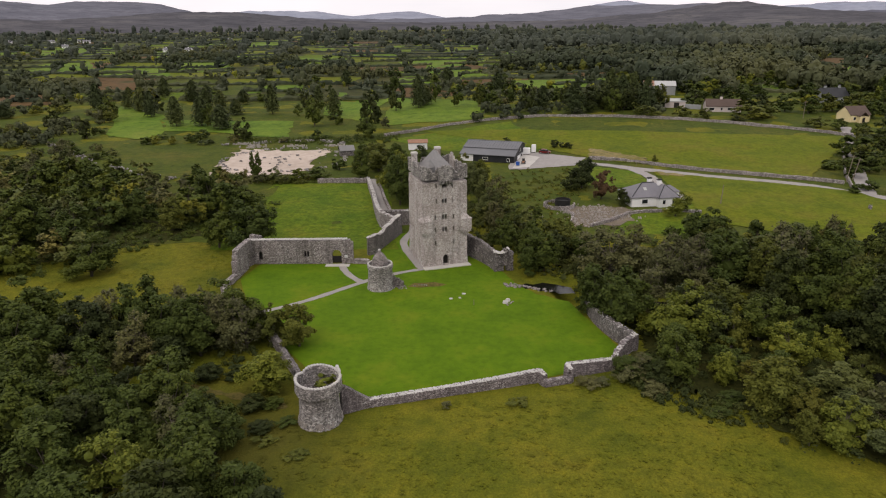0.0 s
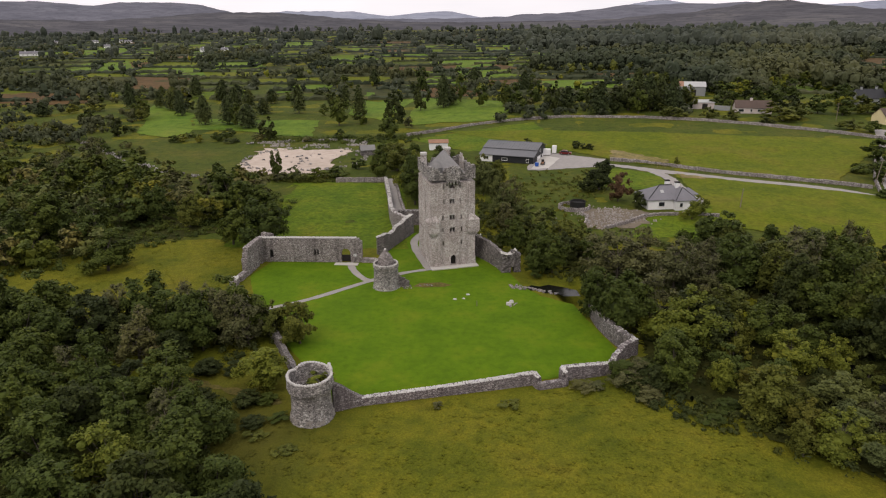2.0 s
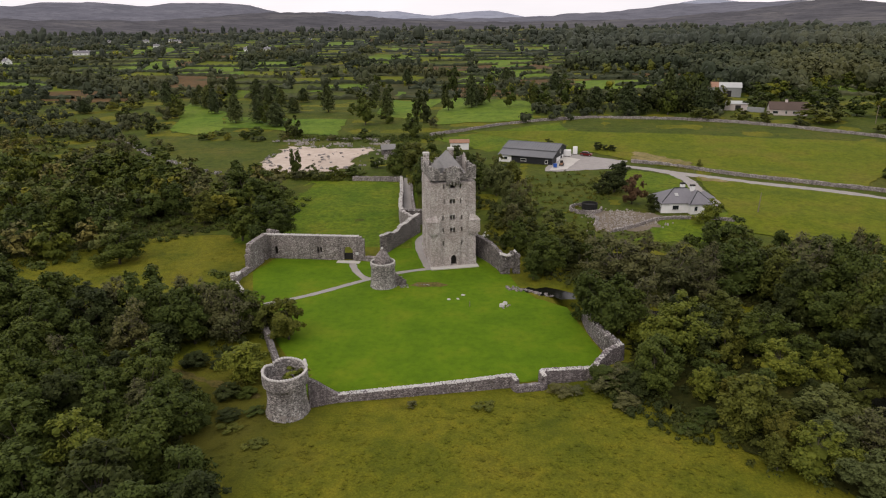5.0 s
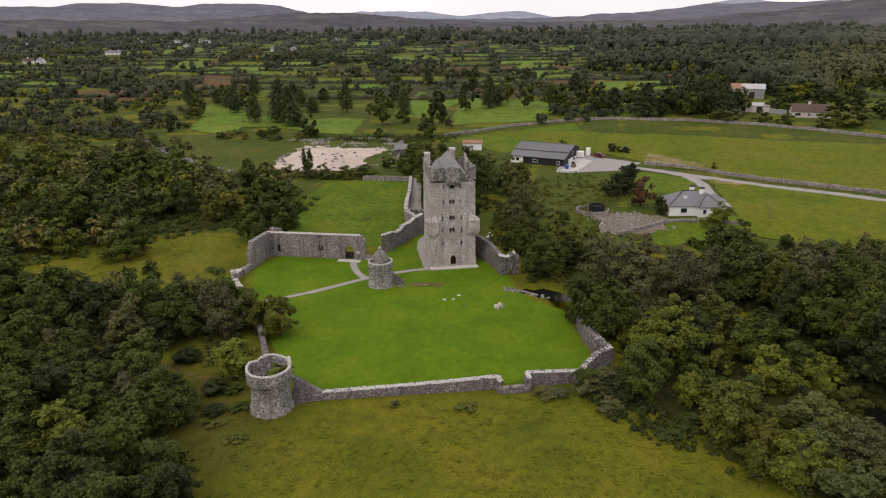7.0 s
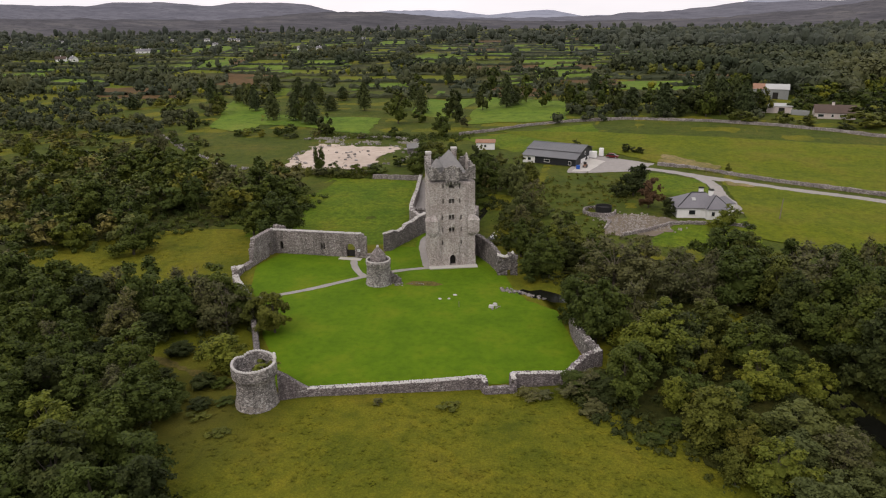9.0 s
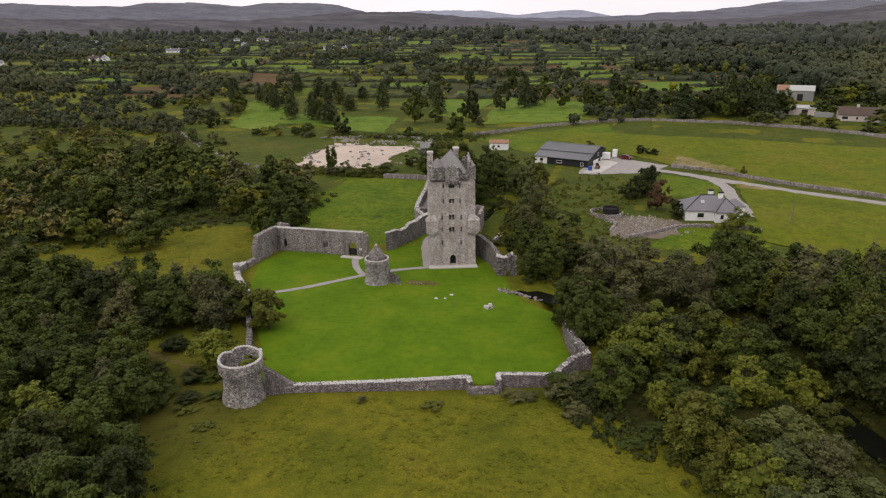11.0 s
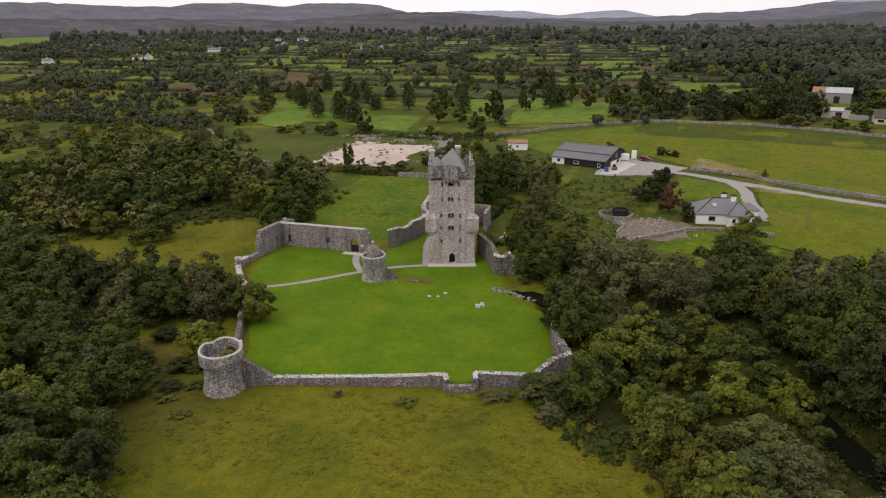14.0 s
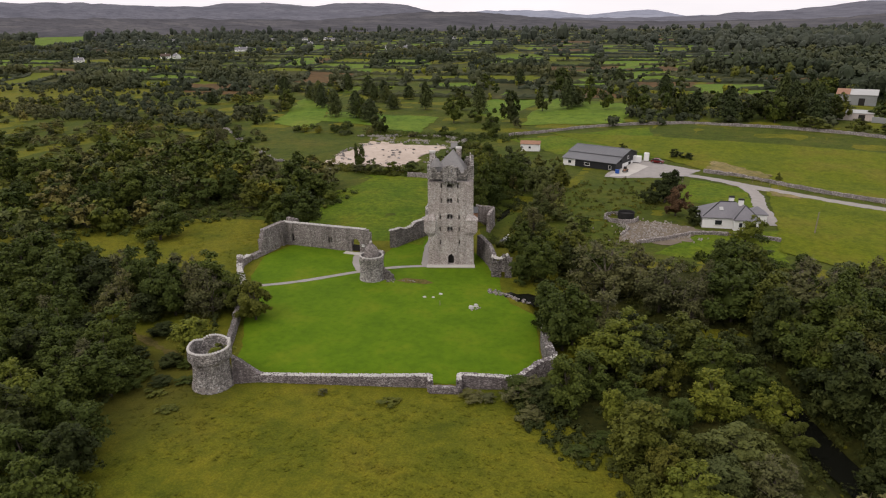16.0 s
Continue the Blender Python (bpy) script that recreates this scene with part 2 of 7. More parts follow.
YPASTURE = grass_material("dry_pasture", [(0.28, (0.080, 0.110, 0.006)), (0.5, (0.114, 0.138, 0.006)), (0.75, (0.150, 0.136, 0.016))], 1.2, 0.06, 0.6, 0.6, None, 0.45)
MEADOW = grass_material("bright_meadow", [(0.3, (0.085, 0.155, 0.014)), (0.6, (0.125, 0.185, 0.020)), (0.85, (0.160, 0.185, 0.035))], 0.9, 0.03, 0.4, 0.6)
ROUGH = grass_material("rough_green_pasture", [(0.28, (0.042, 0.066, 0.007)), (0.5, (0.068, 0.090, 0.010)), (0.72, (0.104, 0.104, 0.016))], 1.6, 0.06, 0.7, 0.7, (0.060, 0.066, 0.014))
HEATH = grass_material("dark_scrubland", [(0.3, (0.030, 0.036, 0.012)), (0.5, (0.050, 0.056, 0.016)), (0.75, (0.080, 0.072, 0.024))], 0.25, 0.02, 0.6, 0.6)
WORN = grass_material("worn_grass", [(0.3, (0.10, 0.088, 0.022)), (0.6, (0.150, 0.122, 0.040)), (0.85, (0.19, 0.15, 0.07))], 2.5, 0.2, 0.5, 0.6)
BROWNFIELD = grass_material("brown_bog_field", [(0.3, (0.075, 0.050, 0.022)), (0.6, (0.110, 0.068, 0.028)), (0.85, (0.120, 0.085, 0.030))], 1.0, 0.03, 0.3, 0.4)
# dark floor tone, with the shade below the crowns put into the colour
SHADEFLOOR = grass_material("shaded_wood_floor", [(0.3, (0.026, 0.031, 0.007)), (0.55, (0.042, 0.046, 0.009)), (0.8, (0.062, 0.056, 0.015))], 1.6, 0.15, 0.9, 0.7)
BEIGE = grass_material("trodden_dry_grass", [(0.3, (0.14, 0.125, 0.035)), (0.55, (0.21, 0.175, 0.075)), (0.8, (0.29, 0.235, 0.13))], 2.0, 0.12, 0.4, 0.5)
LEAF = {
    "g": leaf_material("green_leaves", (0.024, 0.033, 0.005), (0.050, 0.064, 0.010), (0.088, 0.097, 0.015)),
    "o": leaf_material("olive_leaves", (0.036, 0.041, 0.007), (0.075, 0.080, 0.012), (0.124, 0.118, 0.019)),
    "y": leaf_material("yellowing_leaves", (0.052, 0.063, 0.008), (0.110, 0.120, 0.014), (0.187, 0.171, 0.020)),
    "b": leaf_material("grey_green_leaves", (0.045, 0.045, 0.016), (0.085, 0.082, 0.029), (0.130, 0.116, 0.045)),
    "p": leaf_material("conifer_needles", (0.023, 0.031, 0.010), (0.044, 0.054, 0.016), (0.073, 0.081, 0.026)),
    "d": leaf_material("dark_leaves", (0.015, 0.021, 0.005), (0.031, 0.038, 0.008), (0.055, 0.059, 0.014)),
    "r": leaf_material("red_brown_leaves", (0.043, 0.025, 0.012), (0.078, 0.043, 0.023), (0.118, 0.069, 0.034)),
    "w": leaf_material("silvery_willow_leaves", (0.038, 0.047, 0.014), (0.072, 0.080, 0.023), (0.110, 0.113, 0.035)),
    "k": leaf_material("turning_hawthorn_leaves", (0.059, 0.055, 0.009), (0.117, 0.106, 0.014), (0.182, 0.145, 0.022)),
}
# far leaves: the haze of distance is put into their greyed colours
HAZYLEAF = leaf_material("hazed_far_foliage", (0.036, 0.040, 0.030), (0.048, 0.053, 0.038), (0.062, 0.065, 0.044), 0.0035, (0.72, 0.76, 0.80), (1.35, 1.26, 1.08))
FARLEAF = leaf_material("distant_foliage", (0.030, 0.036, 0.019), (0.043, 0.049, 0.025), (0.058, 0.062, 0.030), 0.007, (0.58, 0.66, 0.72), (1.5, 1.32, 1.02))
def hill_material(name, a, c, d):
    """Moor and wood in broad uneven stripes."""
    m, n, l, b = material(name, 1.0)
    b.inputs["Specular IOR Level"].default_value = 0.0
    v = coords(n, l, (0.3, 1, 5))
    col = ramp_of(n, l, noise_of(n, l, v, 0.009, 8, 0.7), [(0.34, a), (0.5, c), (0.66, d)])
    woods = noise_of(n, l, coords(n, l, (0.35, 1.2, 9)), 0.03, 6, 0.7)
    col = mix_of(n, l, ramp_of(n, l, woods, [(0.50, grey(0.0)), (0.60, grey(0.7))]), col, tuple(x * 0.82 for x in a))
    l.new(col, b.inputs["Base Color"])
    return m


# base colours carry the bluish haze, paler with each ridge further off
HILLS = [hill_material("hazed_moorland_near", (0.064, 0.064, 0.071), (0.086, 0.084, 0.092), (0.120, 0.116, 0.116)),
         hill_material("hazed_moorland_mid", (0.100, 0.102, 0.122), (0.125, 0.126, 0.148), (0.152, 0.152, 0.174)),
         hill_material("hazed_moorland_far", (0.21, 0.225, 0.28), (0.245, 0.26, 0.315), (0.275, 0.29, 0.34))]



# ---- mesh helpers ----
class Shape:
    """Collects vertices and faces of one mesh."""

    def __init__(self):
        self.v, self.f, self.second = [], [], None

    def add(self, verts, faces):
        k = len(self.v)
        self.v.extend(map(tuple, verts))
        self.f.extend([tuple([i + k for i in q]) for q in faces])
        return self

    def box(self, x0, x1, y0, y1, z0, z1, bev=0.0):
        if bev <= 0:
            vs = [(x, y, z) for z in (z0, z1) for y in (y0, y1) for x in (x0, x1)]
            return self.add(vs, [(0, 2, 3, 1), (4, 5, 7, 6), (0, 1, 5, 4), (2, 6, 7, 3), (0, 4, 6, 2), (1, 3, 7, 5)])
        ring = lambda z, e: [(x0 + e, y0, z), (x1 - e, y0, z), (x1, y0 + e, z), (x1, y1 - e, z), (x1 - e, y1, z), (x0 + e, y1, z), (x0, y1 - e, z), (x0, y0 + e, z)]
        inner = [(x0 + bev, y0 + bev, z1), (x1 - bev, y0 + bev, z1), (x1 - bev, y1 - bev, z1), (x0 + bev, y1 - bev, z1)]
        vs = ring(z0, bev) + ring(z1 - bev, bev) + inner
        fs = [(i, (i + 1) % 8, 8 + (i + 1) % 8, 8 + i) for i in range(8)] + [tuple(range(7, -1, -1)), (16, 17, 18, 19)]
        fs += [(8, 9, 17, 16), (9, 10, 17), (10, 11, 18, 17), (11, 12, 18), (12, 13, 19, 18), (13, 14, 19), (14, 15, 16, 19), (15, 8, 16)]
        return self.add(vs, fs)

    def lathe(self, profile, n=24, cx=0.0, cy=0.0, jit=0.0, a0=0.0, a1=360.0, close=True):
        """Rings of (radius, z) turned about the upright."""
        full = abs(a1 - a0) >= 359.9
        m = n if full else n + 1
        vs = []
        for r, z in profile:
            for i in range(m):
                a = radians(a0 + (a1 - a0) * i / n)
                k = r * (1 + jit * (random.random() - 0.5)) if r > 0.02 else r
                vs.append((cx + k * math.cos(a), cy + k * math.sin(a), z + (jit * 0.6 * (random.random() - 0.5) if r > 0.02 else 0)))
        fs = []
        for j in range(len(profile) - 1):
            for i in range(n):
                i2 = (i + 1) % m
                fs.append((j * m + i, j * m + i2, (j + 1) * m + i2, (j + 1) * m + i))
        return self.add(vs, fs)

    def tube(self, p, q, r0, r1, n=6):
        p, q = Vector(p), Vector(q)
        d = (q - p).normalized()
        u = d.orthogonal().normalized()
        w = d.cross(u)
        vs = [pt + (u * math.cos(2 * math.pi * i / n) + w * math.sin(2 * math.pi * i / n)) * r for pt, r in ((p, r0), (q, r1)) for i in range(n)]
        return self.add(vs, [(i, (i + 1) % n, n + (i + 1) % n, n + i) for i in range(n)] + [tuple(range(n - 1, -1, -1)), tuple(range(n, 2 * n))])

    def limb(self, p, q, r):
        """A thin tapering twig of three sides."""
        p, q = Vector(p), Vector(q)
        u = (q - p).orthogonal().normalized() * r
        w = (q - p).normalized().cross(u)
        return self.add([p + u, p - u * 0.5 + w * 0.87, p - u * 0.5 - w * 0.87, q], [(0, 1, 3), (1, 2, 3), (2, 0, 3)])

    def stone(self, c, s, rnd=random):
        """An uneven block, s its half sizes."""
        a = rnd.random() * 6.28
        vs = []
        for z in (-1, 1):
            for i in range(5):
                t = a + i * 1.2566
                k = 0.75 + 0.4 * rnd.random()
                k *= 1.0 if z < 0 else 0.72
                vs.append((c[0] + s[0] * k * math.cos(t), c[1] + s[1] * k * math.sin(t), c[2] + s[2] * z * (0.8 + 0.4 * rnd.random())))
        return self.add(vs, [(i, (i + 1) % 5, 5 + (i + 1) % 5, 5 + i) for i in range(5)] + [(5, 6, 7, 8, 9)])

    def mesh(self, name, mat, smooth=False):
        me = bpy.data.meshes.new(name)
        me.from_pydata(self.v, [], self.f)
        me.materials.append(mat)
        if self.second:
            me.materials.append(self.second[0])
            me.polygons.foreach_set("material_index", [0] * self.second[1] + [1] * (len(self.f) - self.second[1]))
        if smooth:
            me.polygons.foreach_set("use_smooth", [True] * len(me.polygons))
        me.update()
        return me


def thing(name, x, y, z, turn, label, category, group="", kind=""):
    """An Empty at the base of a thing, which carries its parts."""
    e = new(name)
    e.empty_display_size = 0.5
    e.matrix_basis = pose(x, y, z, 0, 0, turn)
    return tagged(e, label, category, group, kind)


def part(name, shape, mat, parent, label="", smooth=False):
    ob = new(name, shape.mesh(name, mat, smooth))
    ob.parent = parent
    if label:
        tagged(ob, label)
    return ob


def single(name, shape, mat, label, category, group="", kind="", smooth=False):
    return tagged(new(name, shape.mesh(name, mat, smooth)), label, category, group, kind)


def smooth01(t):
    t = min(1.0, max(0.0, t))
    return t * t * (3 - 2 * t)


def segment_distance(x, y, line):
    best = 1e9
    for (x0, y0), (x1, y1) in zip(line, line[1:]):
        dx, dy = x1 - x0, y1 - y0
        t = min(1.0, max(0.0, ((x - x0) * dx + (y - y0) * dy) / (dx * dx + dy * dy)))
        best = min(best, math.hypot(x - x0 - t * dx, y - y0 - t * dy))
    return best


BOUNDS = {}


def inside(x, y, poly):
    """Whether a place lies within an outline."""
    key = id(poly)
    if key not in BOUNDS:
        BOUNDS[key] = (poly, min(p[0] for p in poly), max(p[0] for p in poly), min(p[1] for p in poly), max(p[1] for p in poly))
    _, x0, x1, y0, y1 = BOUNDS[key]
    if not (x0 <= x <= x1 and y0 <= y <= y1):
        return False
    c = False
    for (x0, y0), (x1, y1) in zip(poly, poly[1:] + poly[:1]):
        if (y0 > y) != (y1 > y) and x < (x1 - x0) * (y - y0) / (y1 - y0) + x0:
            c = not c
    return c


# ---- the ground ----
RIVER = [(93, 32), (70, 66), (62.2, 79.6), (59.3, 85.2), (55.4, 94.6), (48.5, 105), (38, 110.8), (27, 113), (21, 113.2)]
RIVER_BACK = [(-0.5, 149), (-2.5, 156), (-5, 168), (-8, 178)]
COURT = [(-45.5, 118), (-43.5, 127.5), (-24, 128.2), (-20.5, 134), (-16, 150), (-10, 143), (1, 133), (7, 124), (10, 116), (18, 109), (21, 99), (24.5, 91), (20.5, 84), (-13.4, 74.2), (-20, 74), (-29, 88), (-41, 107)]


def ground_z(x, y):
    a = float(np.interp(y, [0, 150, 168, 200, 225, 280, 340, 1000, 2500, 5000], [0, 0, 1.0, 1.4, 1.9, 5, 8, 11, 16, 30]))
    m = float(np.interp(x, [-60, 40], [0.4, 1.0]))
    m += (1 - m) * float(np.interp(y, [300, 800], [0, 1]))
    z = a * m
    d = min(segment_distance(x, y, RIVER), segment_distance(x, y, RIVER_BACK) + 1.0) if y < 195 and -25 < x < 115 else 99.0
    if d < 9:
        z -= 2.6 * smooth01((6.5 - d) / 4.0)
    if not (-48 < x < 27 and 70 < y < 156):
        z += 0.35 * noise.noise((x * 0.06, y * 0.06, 0.0)) * smooth01((abs(y - 110) + max(0, abs(x) - 30) - 30) / 25)
    return z


def spread(lo, hi, step, far_lo, far_hi, grow):
    out = list(np.arange(lo, hi + 0.01, step))
    s, p = step, hi
    while p < far_hi:
        s *= grow
        p += s
        out.append(min(p, far_hi))
    s, p = step, lo
    while p > far_lo:
        s *= grow
        p -= s
        out.insert(0, max(p, far_lo))
    return out


gx, gy = spread(-90, 80, 1.6, -4200, 4200, 1.13), spread(30, 170, 1.6, -600, 4900, 1.10)
g = Shape()
nx = len(gx)
g.v = [(x, y, ground_z(x, y)) for y in gy for x in gx]
g.f = [(j * nx + i, j * nx + i + 1, (j + 1) * nx + i + 1, (j + 1) * nx + i) for j in range(len(gy) - 1) for i in range(nx - 1)]
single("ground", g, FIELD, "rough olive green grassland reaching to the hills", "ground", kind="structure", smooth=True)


def sheet(name, quad, mat, label, category, lift=0.12, n=10, wob=0.0, kind="structure"):
    """A field laid over the ground between four corners, its edges uneven."""
    s = Shape()
    (a, b, c, d) = [Vector(p) for p in quad]
    for j in range(n + 1):
        for i in range(n + 1):
            u, v = i / n, j / n
            p = (a * (1 - u) + b * u) * (1 - v) + (d * (1 - u) + c * u) * v
            if i in (0, n) or j in (0, n):
                p = p + Vector((random.uniform(-wob, wob), random.uniform(-wob, wob)))
            s.v.append((p.x, p.y, ground_z(p.x, p.y) + lift))
    s.f = [(j * (n + 1) + i, j * (n + 1) + i + 1, (j + 1) * (n + 1) + i + 1, (j + 1) * (n + 1) + i) for j in range(n) for i in range(n)]
    return single(name, s, mat, label, category, kind=kind, smooth=True)


def ribbon(name, line, width, mat, label, category, lift=0.05, wob=0.1):
    """A path or lane along a line of points, smoothed."""
    pts = [Vector(p) for p in line]
    for _ in range(2):
        q = [pts[0]]
        for a, b in zip(pts, pts[1:]):
            q += [a * 0.75 + b * 0.25, a * 0.25 + b * 0.75]
        pts = q + [pts[-1]]
    dense = []
    for a, b in zip(pts, pts[1:]):
        k = max(1, int((b - a).length / 1.0))
        dense += [a.lerp(b, i / k) for i in range(k)]
    dense.append(pts[-1])
    s = Shape()
    for i, p in enumerate(dense):
        d = (dense[min(i + 1, len(dense) - 1)] - dense[max(i - 1, 0)]).normalized()
        nn = Vector((-d.y, d.x))
        w = width / 2 + random.uniform(-wob, wob)
        for k in (-1, -0.33, 0.33, 1):
            q = p + nn * w * k
            s.v.append((q.x, q.y, ground_z(q.x, q.y) + lift))
    s.f = [(i * 4 + k, i * 4 + k + 1, (i + 1) * 4 + k + 1, (i + 1) * 4 + k) for i in range(len(dense) - 1) for k in range(3)]
    return single(name, s, mat, label, category, kind="structure", smooth=True)


def patch(name, poly, mat, label, category, z=0.06, cell=1.2):
    """Level ground cover that fills an outline."""
    bm = bmesh.new()
    vs = []
    for (x0, y0), (x1, y1) in zip(poly, poly[1:] + poly[:1]):
        k = max(1, int(math.hypot(x1 - x0, y1 - y0) / 1.5))
        for i in range(k):
            x, y = x0 + (x1 - x0) * i / k, y0 + (y1 - y0) * i / k
            vs.append(bm.verts.new((x + random.uniform(-0.15, 0.15), y + random.uniform(-0.15, 0.15), z)))
    es = [bm.edges.new((a, b)) for a, b in zip(vs, vs[1:] + vs[:1])]
    bmesh.ops.triangle_fill(bm, edges=es, use_beauty=True, normal=(0, 0, 1))
    me = bpy.data.meshes.new(name)
    bm.to_mesh(me)
    bm.free()
    me.materials.append(mat)
    return tagged(new(name, me), label, category, kind="structure")


patch("lawn", [(-44.8, 119), (-43.3, 127.6), (-24.2, 128), (-20.6, 127.6), (-20.8, 134), (-16.5, 149), (-12.5, 150), (-9.5, 140), (1, 134), (6.5, 124.5), (9, 117.5), (12.5, 112), (18, 108.6), (20.5, 99), (22.8, 91.5), (20.5, 84.6), (13.5, 82.8), (9.8, 81.6), (-13.3, 74.7), (-19, 75), (-22.5, 82), (-28.2, 90), (-33, 98), (-40, 108)], LAWN, "short bright green mown castle lawn", "lawn", 0.05)
ribbon("path", [(-36, 103.5), (-29.5, 108), (-22.5, 115.5), (-19, 119), (-14.5, 122.3), (-10, 124.6), (-7.5, 125)], 1.25, GRAVEL, "grey gravel path across the lawn", "path", 0.09)
ribbon("path", [(-26.6, 128), (-24.5, 122.5), (-21.5, 118.3), (-20, 117.6)], 1.4, GRAVEL, "grey gravel path from the hall doorway", "path", 0.10)
ribbon("path", [(-9.3, 124.8), (-11.0, 129), (-13.6, 137), (-15.0, 143), (-13.2, 150), (-12.6, 157)], 1.7, GRAVEL, "grey gravel path beside the tower", "path", 0.11)
ribbon("road", [(24, 226), (38, 224), (48, 219), (56, 213.5), (75, 204), (102, 193), (114, 178), (135, 160), (170, 140)], 3.9, GRAVEL, "pale grey gravel lane between the fields", "road", 0.12, 0.25)
ribbon("road", [(54, 214), (57.5, 205), (57, 192), (59, 182), (60, 175)], 3.4, GRAVEL, "grey gravel drive beside the bungalow", "road", 0.14, 0.2)
ribbon("road", [(112, 181), (122, 205), (140, 240), (158, 280)], 4.0, GRAVEL, "narrow grey lane by the hedge", "road", 0.15, 0.2)
ribbon("track", [(-24, 73.5), (-29, 75.5), (-36, 77.5), (-46, 81)], 1.2, WORN, "faint bare track in the grass", "path", 0.05, 0.4)
sheet("farmyard", [(14, 214), (36, 219), (42, 231), (18, 242)], GRAVEL, "grey gravel farmyard before the shed", "yard", 0.15, 10, 0.6)
sheet("concrete_apron", [(15.5, 216), (21, 217.5), (26, 231), (20.0, 236)], PAVING, "pale concrete apron at the shed door", "yard", 0.21, 6, 0.1)
sheet("sand_yard", [(-84, 209), (-55, 208), (-52, 250), (-88, 252)], SAND, "bare pale sand yard with rubble edges", "yard", 0.15, 20, 2.2)
sheet("field", [(52, 224), (104, 199), (150, 262), (-20, 285)], YPASTURE, "yellow-green grazed field with a stone wall", "field", 0.24, 40, 0.5)
sheet("bare_ground", [(43, 231.5), (60, 224), (63, 227), (46, 243)], BEIGE, "trodden beige ground inside the field gate", "ground", 0.31, 12, 1.1)
sheet("bare_ground", [(60.5, 209), (68, 205), (68, 203), (61, 204)], BEIGE, "dry worn verge beside the drive", "ground", 0.28, 6, 0.7)
sheet("field", [(-32, 268), (-7, 245), (30, 243), (20, 300)], PASTURE, "green field beside the shed", "field", 0.13, 14, 0.5)
sheet("field", [(60, 158), (128, 120), (110, 186), (60, 209)], YPASTURE, "dry green field beside the bungalow drive", "field", 0.2, 24, 0.5)
sheet("field", [(34, 148), (60, 148), (62, 172), (44, 166)], PASTURE, "green paddock beside the bungalow", "field", 0.07, 12, 0.5)
sheet("field", [(36, 192), (56, 188), (55, 211), (40, 218)], PASTURE, "green garden lawn behind the bungalow", "field", 0.12, 8, 0.5)
sheet("field", [(-58, 137), (-15.5, 137), (-24, 197), (-60, 199)], PASTURE, "green paddock behind the castle hall", "field", 0.07, 16, 0.5)
sheet("field", [(-120, 200), (-95, 190), (-88, 262), (-125, 262)], ROUGH, "green rough paddock by the tumbled wall", "field", 0.07, 12, 2.0)
sheet("rough_pasture", [(-330, 145), (300, 138), (330, 420), (-330, 420)], ROUGH, "rough green pasture with rushes", "field", 0.035, 90, 3.0)
sheet("scrubland", [(-2600, 395), (2600, 395), (3600, 3900), (-3600, 3900)], HEATH, "dark heathy scrubland of the far plain", "field", 0.10, 110, 4.0)


# ---- the castle ----
CASTLE_TURN = 19.0


def cells_wall(length, top, thick, openings=(), step=0.5, rough=0.05, z0=-0.4, seed=1, through_back=True):
    """An upright wall along x from 0 to length, front face at y = 0, its openings cut right through. top: height at x.
    openings: (x0, x1, z0, z1, arch), arch the rise of a pointed head."""
    rnd = random.Random(seed)
    xs, zs = {0.0, length}, {z0}
    hmax = max(top(length * i / 60) for i in range(61))
    for i in range(1, int(length / step)):
        xs.add(i * length / int(length / step))
    for i in range(1, int((hmax - z0) / step) + 1):
        zs.add(z0 + i * step)
    for a, b, c, d, arch in openings:
        xs = {x for x in xs if not a - 0.12 < x < b + 0.12} | {a + (b - a) * i / 8 for i in range(9)}
        zs = {z for z in zs if not (d - 0.01 - arch < z < d + 0.1) and abs(z - c) > 0.1} | {c, d} | ({d - arch + arch * i / 5 for i in range(6)} if arch else set())
    xs, zs = sorted(xs), sorted(zs)

    def open_at(x, z):
        for a, b, c, d, arch in openings:
            if a < x < b and c < z < d:
                if not arch or z < d - arch:
                    return True
                k = 1 - (z - (d - arch)) / arch
                return abs(x - (a + b) / 2) < (b - a) / 2 * math.sqrt(max(0, 1 - (1 - k) ** 2))
        return False

    full = {}
    for i in range(len(xs) - 1):
        h = top((xs[i] + xs[i + 1]) / 2)
        for j in range(len(zs) - 1):
            zm = (zs[j] + zs[j + 1]) / 2
            full[i, j] = zm < h and not open_at((xs[i] + xs[i + 1]) / 2, zm)
    s, index = Shape(), {}

    def vert(i, j, k):
        if (i, j, k) not in index:
            x, z = xs[i], zs[j]
            r = rough
            near = any(a - 0.05 <= x <= b + 0.05 and c - 0.05 <= z <= d + 0.05 for a, b, c, d, _ in openings)
            r = 0.012 if near else r
            index[i, j, k] = len(s.v)
            s.v.append((x + rnd.uniform(-r, r), (0 if k == 0 else thick) + rnd.uniform(-r, r) * 1.2, z + rnd.uniform(-r, r)))
        return index[i, j, k]

    for (i, j), on in full.items():
        if not on:
            continue
        s.f.append((vert(i, j, 0), vert(i + 1, j, 0), vert(i + 1, j + 1, 0), vert(i, j + 1, 0)))
        s.f.append((vert(i + 1, j, 1), vert(i, j, 1), vert(i, j + 1, 1), vert(i + 1, j + 1, 1)))
        if not full.get((i - 1, j)):
            s.f.append((vert(i, j, 1), vert(i, j, 0), vert(i, j + 1, 0), vert(i, j + 1, 1)))
        if not full.get((i + 1, j)):
            s.f.append((vert(i + 1, j, 0), vert(i + 1, j, 1), vert(i + 1, j + 1, 1), vert(i + 1, j + 1, 0)))
        if not full.get((i, j + 1)):
            s.f.append((vert(i, j + 1, 0), vert(i + 1, j + 1, 0), vert(i + 1, j + 1, 1), vert(i, j + 1, 1)))
    return s


